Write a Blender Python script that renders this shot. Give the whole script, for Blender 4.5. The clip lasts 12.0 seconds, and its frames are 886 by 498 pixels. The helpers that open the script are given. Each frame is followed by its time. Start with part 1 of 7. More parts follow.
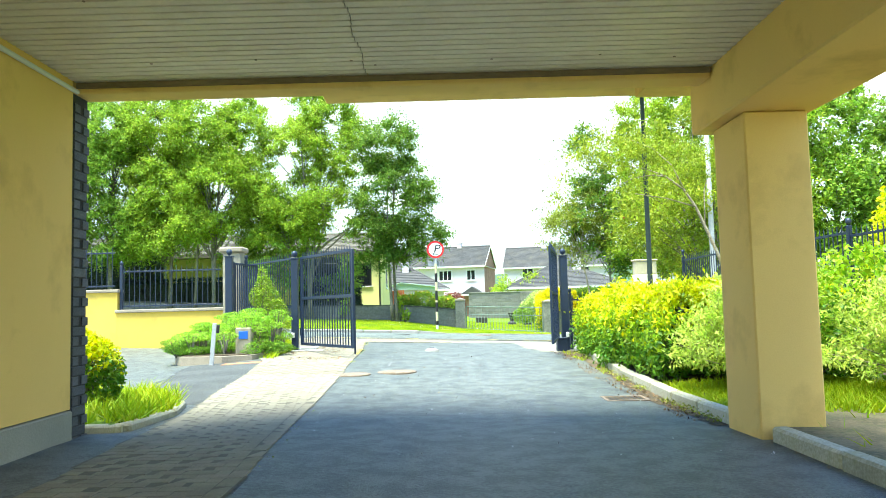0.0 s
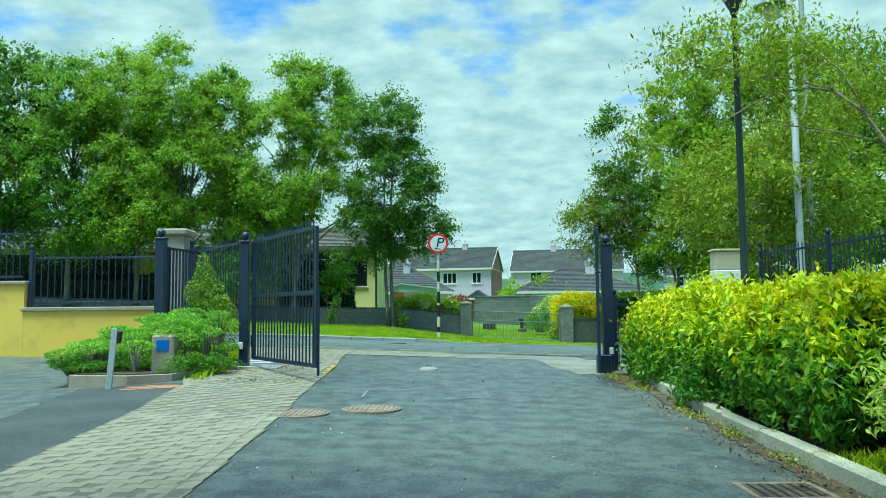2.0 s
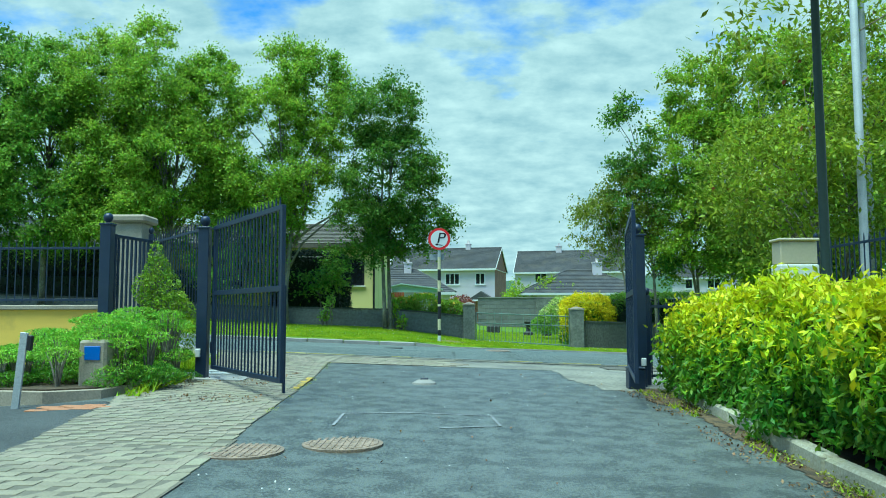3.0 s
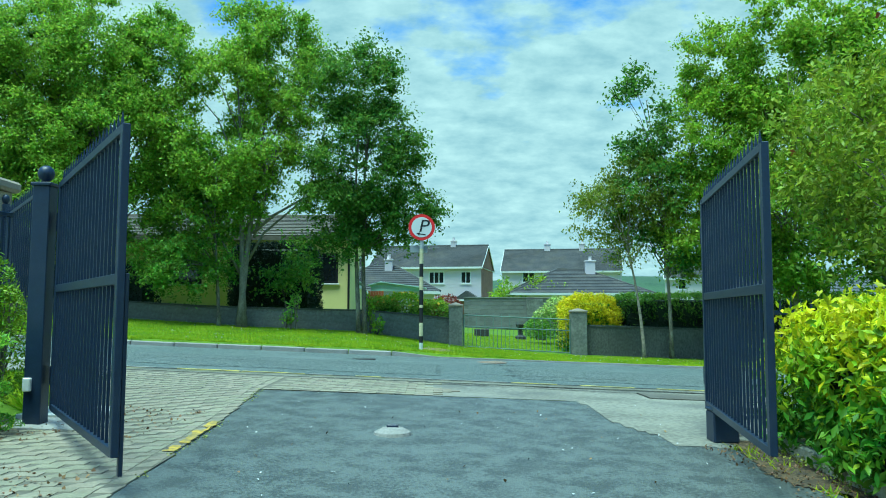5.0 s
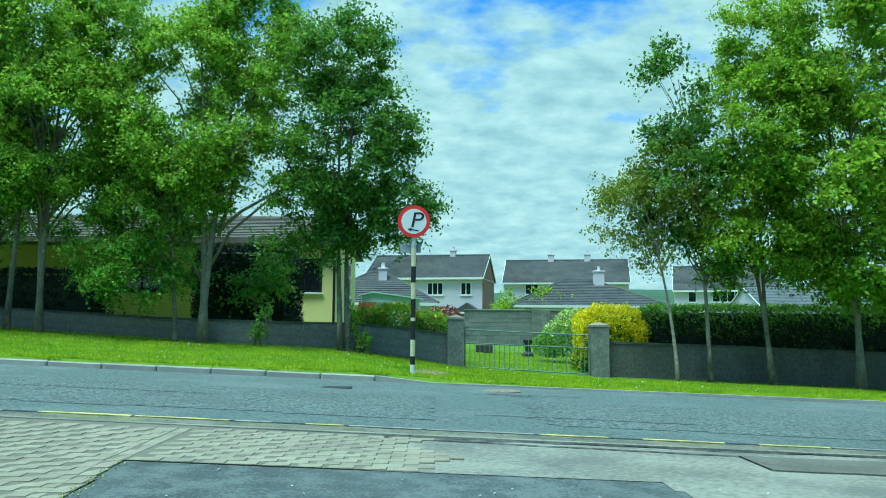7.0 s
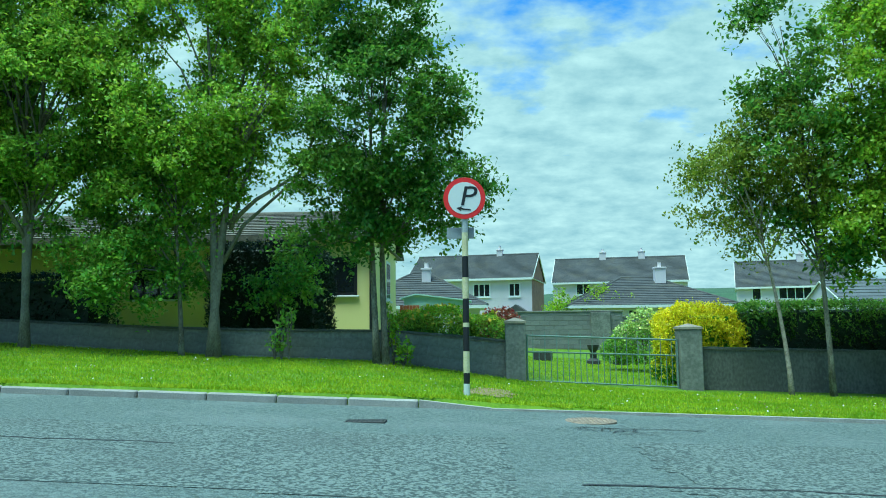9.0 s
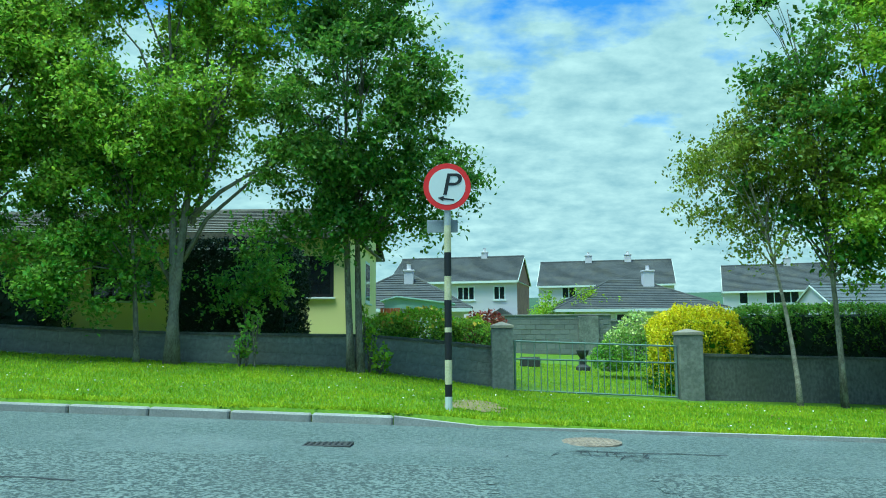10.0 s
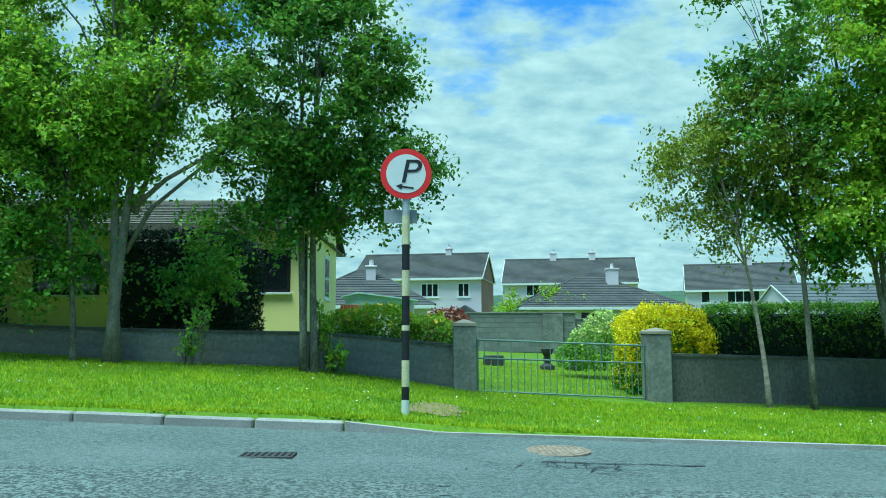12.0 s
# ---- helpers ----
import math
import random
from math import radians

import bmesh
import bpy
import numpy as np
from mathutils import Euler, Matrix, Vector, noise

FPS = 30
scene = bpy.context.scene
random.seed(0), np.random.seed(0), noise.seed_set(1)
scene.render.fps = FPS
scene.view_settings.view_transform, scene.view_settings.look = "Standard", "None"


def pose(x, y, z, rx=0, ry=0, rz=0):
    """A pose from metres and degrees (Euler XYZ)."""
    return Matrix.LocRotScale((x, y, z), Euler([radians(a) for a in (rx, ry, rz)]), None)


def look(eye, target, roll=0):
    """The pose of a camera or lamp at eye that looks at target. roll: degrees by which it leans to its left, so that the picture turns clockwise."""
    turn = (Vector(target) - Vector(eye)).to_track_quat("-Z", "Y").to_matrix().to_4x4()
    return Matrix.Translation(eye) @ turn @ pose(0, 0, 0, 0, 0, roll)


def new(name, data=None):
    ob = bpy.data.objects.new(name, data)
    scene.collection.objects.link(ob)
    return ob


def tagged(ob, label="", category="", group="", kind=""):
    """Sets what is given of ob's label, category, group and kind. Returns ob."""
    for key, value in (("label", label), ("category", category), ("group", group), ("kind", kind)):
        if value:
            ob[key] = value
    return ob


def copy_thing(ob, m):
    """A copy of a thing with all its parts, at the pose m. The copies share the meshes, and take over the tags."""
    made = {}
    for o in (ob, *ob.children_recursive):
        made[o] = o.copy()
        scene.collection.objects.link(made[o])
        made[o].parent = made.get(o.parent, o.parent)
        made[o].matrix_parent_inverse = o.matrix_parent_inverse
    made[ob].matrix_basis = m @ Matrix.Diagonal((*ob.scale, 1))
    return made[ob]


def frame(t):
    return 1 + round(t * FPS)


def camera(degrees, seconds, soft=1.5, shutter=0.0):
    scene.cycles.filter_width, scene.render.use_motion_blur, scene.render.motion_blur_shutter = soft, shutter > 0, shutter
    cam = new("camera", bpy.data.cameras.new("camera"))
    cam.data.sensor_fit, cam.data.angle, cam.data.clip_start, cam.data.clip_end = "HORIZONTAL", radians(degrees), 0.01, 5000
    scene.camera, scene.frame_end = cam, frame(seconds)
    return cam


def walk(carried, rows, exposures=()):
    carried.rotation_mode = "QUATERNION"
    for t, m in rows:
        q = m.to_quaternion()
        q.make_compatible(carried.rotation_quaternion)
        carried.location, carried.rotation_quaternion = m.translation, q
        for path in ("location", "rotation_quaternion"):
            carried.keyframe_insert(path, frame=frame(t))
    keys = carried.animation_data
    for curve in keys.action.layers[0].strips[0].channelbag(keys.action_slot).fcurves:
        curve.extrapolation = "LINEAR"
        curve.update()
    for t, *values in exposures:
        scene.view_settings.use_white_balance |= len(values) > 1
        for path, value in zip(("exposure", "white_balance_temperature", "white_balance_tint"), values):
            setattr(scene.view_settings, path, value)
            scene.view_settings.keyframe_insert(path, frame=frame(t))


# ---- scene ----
cam = camera(60.1, 12.0, soft=1.0)
PATH = [
    (0, (-0.05, 0.535, 0.964), (-0.051, 2.529, 1.113), -1.5),
    (0.5, (-0.057, 1.527, 0.965), (-0.06, 3.521, 1.12), -1.3),
    (1, (-0.058, 2.516, 0.968), (-0.063, 4.509, 1.126), -0.9),
    (1.5, (-0.037, 3.51, 0.951), (-0.048, 5.504, 1.112), -0.8),
    (2, (-0.026, 4.469, 0.955), (-0.04, 6.462, 1.115), -0.5),
    (2.5, (-0.019, 5.414, 0.964), (-0.036, 7.408, 1.121), -0.3),
    (3, (0.003, 6.367, 0.957), (-0.019, 8.36, 1.121), -0.1),
    (5, (-0.006, 9.772, 1.025), (0.013, 11.766, 1.188), 0.2),
    (5.5, (0.028, 10.559, 1.005), (0.066, 12.551, 1.182), -0.0),
    (6, (0.097, 11.376, 1.022), (0.143, 13.366, 1.211), -0.1),
    (6.5, (0.117, 12.234, 1.046), (0.16, 14.224, 1.241), 0.3),
    (7, (0.069, 13.117, 1.052), (0.089, 15.108, 1.248), 0.4),
    (7.5, (0.015, 13.986, 1.048), (-0.004, 15.976, 1.246), 0.1),
    (9.3, (-0.163, 16.757, 1.11), (-0.257, 18.744, 1.319), -0.6),
    (9.5, (-0.169, 17.025, 1.113), (-0.252, 19.012, 1.325), -0.4),
    (10, (-0.142, 17.604, 1.127), (-0.193, 19.592, 1.34), -0.4),
    (10.5, (-0.095, 18.049, 1.13), (-0.11, 20.038, 1.341), -0.3),
    (11, (-0.073, 18.276, 1.136), (-0.061, 20.265, 1.342), -0.1),
    (11.5, (-0.07, 18.284, 1.138), (-0.04, 20.274, 1.344), -0.1),
    (12, (-0.075, 18.282, 1.14), (-0.035, 20.271, 1.345), -0.1),
]
# the camera comes out of the shade of the archway: it stops down and its white balance cools
EXPOSURES = [
    (0.0, 1.86, 6550, -5), (0.5, 1.66, 6500, -8), (0.9, 1.17, 6400, -17), (1.3, 0.74, 5950, -26), (1.8, 0.52, 5600, -28),
    (3.0, 0.44, 5250, -27), (5.0, 0.42, 5060, -31), (12.0, 0.42, 5110, -30),
]
walk(cam, [(t, look(eye, target, roll)) for t, eye, target, roll in PATH], EXPOSURES)

# ---------------------------------------------------------------- world and light
SUN_EL, SUN_AZ = 74.0, 222.0          # degrees; azimuth clockwise from +y: the sun stands high, behind on the left, veiled by cloud
world = bpy.data.worlds.new("world")
scene.world = world
world.use_nodes = True
wn, wl = world.node_tree.nodes, world.node_tree.links
wn.clear()
w_out = wn.new("ShaderNodeOutputWorld")
w_bg = wn.new("ShaderNodeBackground")
w_sky = wn.new("ShaderNodeTexSky")
w_sky.sky_type = "NISHITA"
w_sky.sun_disc = False
w_sky.sun_elevation, w_sky.sun_rotation = radians(SUN_EL), radians(SUN_AZ)
w_sky.air_density, w_sky.dust_density, w_sky.ozone_density = 1.0, 0.6, 2.0
w_co = wn.new("ShaderNodeTexCoord")
w_sep = wn.new("ShaderNodeSeparateXYZ")
wl.new(w_co.outputs["Generated"], w_sep.inputs[0])
# clouds lie on a flat layer: the direction is divided by its height
w_h = wn.new("ShaderNodeMath"); w_h.operation = "MAXIMUM"; w_h.inputs[1].default_value = 0.0
w_h2 = wn.new("ShaderNodeMath"); w_h2.operation = "ADD"; w_h2.inputs[1].default_value = 0.30
wl.new(w_sep.outputs["Z"], w_h.inputs[0]); wl.new(w_h.outputs[0], w_h2.inputs[0])
w_cmb = wn.new("ShaderNodeCombineXYZ")
for axis in "XY":
    d = wn.new("ShaderNodeMath"); d.operation = "DIVIDE"
    wl.new(w_sep.outputs[axis], d.inputs[0]); wl.new(w_h2.outputs[0], d.inputs[1]); wl.new(d.outputs[0], w_cmb.inputs[axis])
w_map = wn.new("ShaderNodeMapping"); w_map.inputs["Scale"].default_value = (1.0, 1.25, 1.0); w_map.inputs["Location"].default_value = (3.1, 1.7, 0.0)
wl.new(w_cmb.outputs[0], w_map.inputs[0])
w_n1 = wn.new("ShaderNodeTexNoise"); w_n1.inputs["Scale"].default_value = 3.2; w_n1.inputs["Detail"].default_value = 7.0; w_n1.inputs["Roughness"].default_value = 0.55
w_n2 = wn.new("ShaderNodeTexNoise"); w_n2.inputs["Scale"].default_value = 8.5; w_n2.inputs["Detail"].default_value = 6.0; w_n2.inputs["Roughness"].default_value = 0.6
wl.new(w_map.outputs[0], w_n1.inputs["Vector"]); wl.new(w_map.outputs[0], w_n2.inputs["Vector"])
w_r1 = wn.new("ShaderNodeValToRGB")
w_r1.color_ramp.elements[0].position, w_r1.color_ramp.elements[1].position = 0.385, 0.52
w_thin = wn.new("ShaderNodeMath"); w_thin.operation = "MULTIPLY_ADD"; w_thin.inputs[1].default_value = -1.3; w_thin.inputs[2].default_value = 0.47
wl.new(w_sep.outputs["Z"], w_thin.inputs[0])
w_cover = wn.new("ShaderNodeMath"); w_cover.operation = "ADD"
w_floor = wn.new("ShaderNodeMath"); w_floor.operation = "MAXIMUM"; w_floor.inputs[1].default_value = -0.17
wl.new(w_thin.outputs[0], w_floor.inputs[0])
wl.new(w_n1.outputs["Fac"], w_cover.inputs[0]); wl.new(w_floor.outputs[0], w_cover.inputs[1])
wl.new(w_cover.outputs[0], w_r1.inputs[0])
w_r2 = wn.new("ShaderNodeValToRGB")
w_r2.color_ramp.elements[0].position, w_r2.color_ramp.elements[1].position = 0.33, 0.68
w_r2.color_ramp.elements[0].color, w_r2.color_ramp.elements[1].color = (3.7, 4.6, 5.2, 1), (6.3, 6.8, 6.95, 1)
wl.new(w_n2.outputs["Fac"], w_r2.inputs[0])
w_mix = wn.new("ShaderNodeMix"); w_mix.data_type = "RGBA"
wl.new(w_r1.outputs["Color"], w_mix.inputs["Factor"]); w_gain = wn.new("ShaderNodeVectorMath"); w_gain.operation = "MULTIPLY"; w_gain.inputs[1].default_value = (0.85, 1.25, 1.9)
wl.new(w_sky.outputs[0], w_gain.inputs[0]); wl.new(w_gain.outputs[0], w_mix.inputs[6]); wl.new(w_r2.outputs["Color"], w_mix.inputs[7])
w_bg.inputs["Strength"].default_value = 0.092
wl.new(w_mix.outputs[2], w_bg.inputs["Color"]); wl.new(w_bg.outputs[0], w_out.inputs["Surface"])

sun_data = bpy.data.lights.new("sun", "SUN")
sun_data.energy, sun_data.angle, sun_data.color = 5.0, radians(36), (1.0, 0.95, 0.86)
sun = new("sun", sun_data)
_az, _el = radians(SUN_AZ), radians(SUN_EL)
sun.matrix_world = look((math.sin(_az) * math.cos(_el) * 40, math.cos(_az) * math.cos(_el) * 40, math.sin(_el) * 40), (0, 0, 0))


# ---------------------------------------------------------------- materials
def mat(name, color, color2=None, rough=0.8, scale=3.0, fine=60.0, amount=0.5, bump=0.2, bump_scale=None, metal=0.0, spec=0.4,
        stain=None, stain_amount=0.0, stain_scale=0.6, per_piece=0.0, island=0.0, translucent=0.0, stretch=(1, 1, 1), distance=0.01):
    """A procedural surface: two tones mixed by noise at two scales, stains, fine relief, and a shift of tone from piece to piece."""
    m = bpy.data.materials.new(name)
    m.use_nodes = True
    n, l = m.node_tree.nodes, m.node_tree.links
    n.clear()
    out = n.new("ShaderNodeOutputMaterial")
    bsdf = n.new("ShaderNodeBsdfPrincipled")
    co = n.new("ShaderNodeTexCoord")
    mp = n.new("ShaderNodeMapping"); mp.inputs["Scale"].default_value = stretch
    l.new(co.outputs["Object"], mp.inputs[0])
    color2 = color2 or tuple(c * 0.7 for c in color)
    a = n.new("ShaderNodeTexNoise"); a.inputs["Scale"].default_value = scale; a.inputs["Detail"].default_value = 5
    b = n.new("ShaderNodeTexNoise"); b.inputs["Scale"].default_value = fine; b.inputs["Detail"].default_value = 3
    l.new(mp.outputs[0], a.inputs["Vector"]); l.new(mp.outputs[0], b.inputs["Vector"])
    add = n.new("ShaderNodeMath"); add.operation = "ADD"
    l.new(a.outputs["Fac"], add.inputs[0]); l.new(b.outputs["Fac"], add.inputs[1])
    ramp = n.new("ShaderNodeMapRange")
    ramp.inputs["From Min"].default_value, ramp.inputs["From Max"].default_value = 1.0 - 0.35 / max(amount, 0.05) * 0.5, 1.0 + 0.35 / max(amount, 0.05) * 0.5
    l.new(add.outputs[0], ramp.inputs["Value"])
    mix = n.new("ShaderNodeMix"); mix.data_type = "RGBA"
    mix.inputs[6].default_value, mix.inputs[7].default_value = (*color2, 1), (*color, 1)
    l.new(ramp.outputs[0], mix.inputs["Factor"])
    col = mix.outputs[2]
    if stain:
        s = n.new("ShaderNodeTexNoise"); s.inputs["Scale"].default_value = stain_scale; s.inputs["Detail"].default_value = 6; s.inputs["Roughness"].default_value = 0.65
        l.new(mp.outputs[0], s.inputs["Vector"])
        r = n.new("ShaderNodeMapRange"); r.inputs["From Min"].default_value, r.inputs["From Max"].default_value = 0.5, 0.72
        r.inputs["To Max"].default_value = stain_amount
        l.new(s.outputs["Fac"], r.inputs["Value"])
        mx = n.new("ShaderNodeMix"); mx.data_type = "RGBA"; mx.inputs[7].default_value = (*stain, 1)
        l.new(r.outputs[0], mx.inputs["Factor"]); l.new(col, mx.inputs[6])
        col = mx.outputs[2]
    if per_piece or island:
        if per_piece:
            rnd = n.new("ShaderNodeObjectInfo").outputs["Random"]
        else:
            rnd = n.new("ShaderNodeNewGeometry").outputs["Random Per Island"]
        r = n.new("ShaderNodeMapRange"); k = per_piece or island
        r.inputs["To Min"].default_value, r.inputs["To Max"].default_value = 1 - k, 1 + k
        l.new(rnd, r.inputs["Value"])
        hs = n.new("ShaderNodeHueSaturation")
        l.new(r.outputs[0], hs.inputs["Value"]); l.new(col, hs.inputs["Color"])
        if island:
            r2 = n.new("ShaderNodeMapRange"); r2.inputs["To Min"].default_value, r2.inputs["To Max"].default_value = 0.48, 0.52
            w = n.new("ShaderNodeMath"); w.operation = "FRACT"
            w7 = n.new("ShaderNodeMath"); w7.operation = "MULTIPLY"; w7.inputs[1].default_value = 7.31
            l.new(rnd, w7.inputs[0]); l.new(w7.outputs[0], w.inputs[0]); l.new(w.outputs[0], r2.inputs["Value"]); l.new(r2.outputs[0], hs.inputs["Hue"])
        col = hs.outputs["Color"]
    l.new(col, bsdf.inputs["Base Color"])
    bsdf.inputs["Roughness"].default_value = rough
    bsdf.inputs["Metallic"].default_value = metal
    bsdf.inputs["Specular IOR Level"].default_value = spec
    if bump:
        bn = n.new("ShaderNodeBump"); bn.inputs["Strength"].default_value = bump; bn.inputs["Distance"].default_value = distance
        src = b
        if bump_scale:
            src = n.new("ShaderNodeTexNoise"); src.inputs["Scale"].default_value = bump_scale; src.inputs["Detail"].default_value = 4
            l.new(mp.outputs[0], src.inputs["Vector"])
        l.new(src.outputs["Fac"], bn.inputs["Height"]); l.new(bn.outputs[0], bsdf.inputs["Normal"])
    last = bsdf.outputs[0]
    if translucent:
        tr = n.new("ShaderNodeBsdfTranslucent"); l.new(col, tr.inputs["Color"])
        ms = n.new("ShaderNodeMixShader"); ms.inputs[0].default_value = translucent
        l.new(last, ms.inputs[1]); l.new(tr.outputs[0], ms.inputs[2])
        last = ms.outputs[0]
    l.new(last, out.inputs["Surface"])
    return m


M = {}
M["asphalt"] = mat("asphalt", (0.124, 0.141, 0.129), (0.060, 0.069, 0.064), rough=0.52, spec=0.5, scale=5.0, fine=46, amount=1.5, bump=0.5, bump_scale=90, stain=(0.145, 0.160, 0.152), stain_amount=0.3, stain_scale=0.7, distance=0.02)
M["roadcoarse"] = mat("coarse_road_chippings", (0.175, 0.207, 0.192), (0.052, 0.067, 0.065), rough=0.9, scale=20, fine=40, amount=1.8, bump=1.0, bump_scale=40, stain=(0.075, 0.087, 0.085), stain_amount=0.5, stain_scale=0.8, distance=0.03)
M["road"] = mat("road_asphalt", (0.165, 0.203, 0.190), (0.072, 0.092, 0.089), rough=0.85, scale=24, fine=66, amount=1.25, bump=1.0, bump_scale=60, stain=(0.23, 0.255, 0.25), stain_amount=0.5, stain_scale=0.5, distance=0.03)
M["apron"] = mat("apron_concrete", (0.25, 0.245, 0.198), (0.14, 0.139, 0.113), rough=0.85, scale=1.1, fine=24, amount=1.0, bump=0.6, stain=(0.10, 0.105, 0.105), stain_amount=0.8, stain_scale=0.9)
M["concrete"] = mat("concrete", (0.36, 0.35, 0.32), (0.24, 0.235, 0.215), rough=0.9, scale=2.5, fine=50, amount=0.8, bump=0.4, stain=(0.13, 0.13, 0.105), stain_amount=0.5, stain_scale=1.8, per_piece=0.12)
M["soil"] = mat("soil", (0.10, 0.075, 0.045), (0.05, 0.04, 0.028), rough=0.95, scale=3, fine=30, amount=0.9, bump=0.8)
M["trodden"] = mat("trodden_earth", (0.25, 0.185, 0.095), (0.15, 0.14, 0.045), rough=0.95, scale=4, fine=30, amount=0.9, bump=0.6)
M["sandy"] = mat("sandy_earth", (0.21, 0.165, 0.09), (0.11, 0.095, 0.05), rough=0.95, scale=3, fine=30, amount=1.1, bump=0.7, stain=(0.12, 0.16, 0.03), stain_amount=0.7, stain_scale=1.6)
M["grass"] = mat("grass", (0.135, 0.215, 0.012), (0.085, 0.15, 0.010), rough=0.85, scale=2.2, fine=30, amount=1.2, bump=0.6, spec=0.2)
M["blade"] = mat("grass_blade", (0.44, 0.53, 0.016), (0.27, 0.40, 0.011), rough=0.6, scale=1.3, fine=9, amount=0.9, bump=0, island=0.18, translucent=0.35, spec=0.25, stain=(0.15, 0.27, 0.012), stain_amount=0.75, stain_scale=0.55)
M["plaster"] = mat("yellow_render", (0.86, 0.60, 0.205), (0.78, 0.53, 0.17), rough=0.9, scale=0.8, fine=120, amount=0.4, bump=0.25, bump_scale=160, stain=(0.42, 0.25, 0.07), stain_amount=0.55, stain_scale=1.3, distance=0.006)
M["wallyellow"] = mat("boundary_yellow", (0.84, 0.60, 0.115), (0.75, 0.52, 0.09), rough=0.9, scale=0.8, fine=100, amount=0.4, bump=0.25, stain=(0.36, 0.25, 0.08), stain_amount=0.75, stain_scale=0.9)
M["plinth"] = mat("plinth_render", (0.36, 0.355, 0.32), (0.27, 0.27, 0.245), rough=0.9, scale=1.5, fine=80, amount=0.5, bump=0.3, stain=(0.2, 0.2, 0.16), stain_amount=0.4)
M["brick"] = mat("slate_brick", (0.105, 0.115, 0.14), (0.07, 0.075, 0.09), rough=0.75, scale=9, fine=80, amount=0.7, bump=0.4, per_piece=0.25)
M["joint"] = mat("paver_joint", (0.17, 0.158, 0.12), (0.11, 0.104, 0.08), rough=0.95, scale=3, fine=60, bump=0.3)
M["mortar"] = mat("mortar", (0.06, 0.06, 0.065), rough=0.95, scale=8, fine=90, bump=0.3)
M["soffit"] = mat("soffit_board", (0.82, 0.76, 0.62), (0.70, 0.645, 0.51), rough=0.55, scale=1.2, fine=40, amount=0.4, bump=0.08, stain=(0.33, 0.25, 0.14), stain_amount=0.25, stain_scale=2.2)
M["darktimber"] = mat("dark_timber", (0.28, 0.20, 0.11), (0.19, 0.135, 0.075), rough=0.8, scale=3, fine=40, amount=0.7, bump=0.2, stretch=(0.3, 1, 1))
M["gap"] = mat("board_gap", (0.05, 0.045, 0.04), rough=0.95, bump=0)
M["iron"] = mat("painted_iron", (0.014, 0.028, 0.066), (0.009, 0.019, 0.044), rough=0.42, scale=4, fine=70, amount=0.5, bump=0.12, spec=0.5, stain=(0.05, 0.055, 0.065), stain_amount=0.25, stain_scale=3)
M["steel"] = mat("galvanised_steel", (0.48, 0.50, 0.50), (0.34, 0.36, 0.365), rough=0.5, scale=5, fine=60, amount=0.7, bump=0.1, metal=0.25)
M["darkpole"] = mat("green_black_paint", (0.02, 0.035, 0.032), (0.013, 0.024, 0.022), rough=0.45, scale=6, fine=60, bump=0.1)
M["lampglass"] = mat("opal_glass", (0.72, 0.75, 0.70), (0.62, 0.65, 0.60), rough=0.25, scale=4, fine=40, amount=0.3, bump=0, translucent=0.4)
M["stone"] = mat("pillar_stone", (0.40, 0.36, 0.27), (0.26, 0.235, 0.175), rough=0.9, scale=3, fine=60, amount=0.9, bump=0.5, stain=(0.16, 0.15, 0.11), stain_amount=0.5, stain_scale=2)
M["coping"] = mat("coping_stone", (0.38, 0.33, 0.25), (0.26, 0.225, 0.17), rough=0.9, scale=3, fine=60, amount=0.9, bump=0.4, stain=(0.14, 0.13, 0.1), stain_amount=0.5, stain_scale=1.5)
M["block"] = mat("grey_block_wall", (0.24, 0.242, 0.21), (0.14, 0.145, 0.125), rough=0.95, scale=2.4, fine=15, amount=0.9, bump=0.5, stain=(0.06, 0.068, 0.052), stain_amount=0.7, stain_scale=1.6)
M["wallblock"] = mat("garden_wall_block", (0.23, 0.233, 0.198), (0.145, 0.149, 0.125), rough=0.95, scale=2.4, fine=13, amount=0.8, bump=0.4, per_piece=0.05, stain=(0.045, 0.055, 0.035), stain_amount=0.85, stain_scale=0.9)
M["blockface"] = mat("concrete_block", (0.23, 0.235, 0.215), (0.16, 0.165, 0.15), rough=0.95, scale=2, fine=40, amount=0.8, bump=0.5, per_piece=0.14, stain=(0.1, 0.105, 0.09), stain_amount=0.5, stain_scale=1)
M["paver"] = mat("paver", (0.285, 0.262, 0.190), (0.205, 0.189, 0.137), rough=0.9, scale=4, fine=70, amount=0.8, bump=0.4, per_piece=0.09, stain=(0.12, 0.12, 0.09), stain_amount=0.4, stain_scale=1.2)
M["paver_far"] = mat("paver_joined", (0.285, 0.262, 0.190), (0.205, 0.189, 0.137), rough=0.9, scale=4, fine=70, amount=0.8, bump=0.4, island=0.09, stain=(0.12, 0.12, 0.09), stain_amount=0.4, stain_scale=1.2)
M["palebark"] = mat("pale_bark", (0.25, 0.235, 0.18), (0.13, 0.122, 0.092), rough=0.95, scale=6, fine=40, amount=0.9, bump=0.7, stretch=(1, 1, 0.5), stain=(0.10, 0.095, 0.07), stain_amount=0.6, stain_scale=5)
# smooth stained render; the trees' shade on the wall is put into its dark tone
M["shadedrender"] = mat("weathered_shaded_render", (0.155, 0.155, 0.132), (0.085, 0.088, 0.073), rough=0.95, scale=1.6, fine=22, amount=1.0, bump=0.4, stain=(0.045, 0.052, 0.036), stain_amount=0.8, stain_scale=0.8, stretch=(1, 1, 0.6))
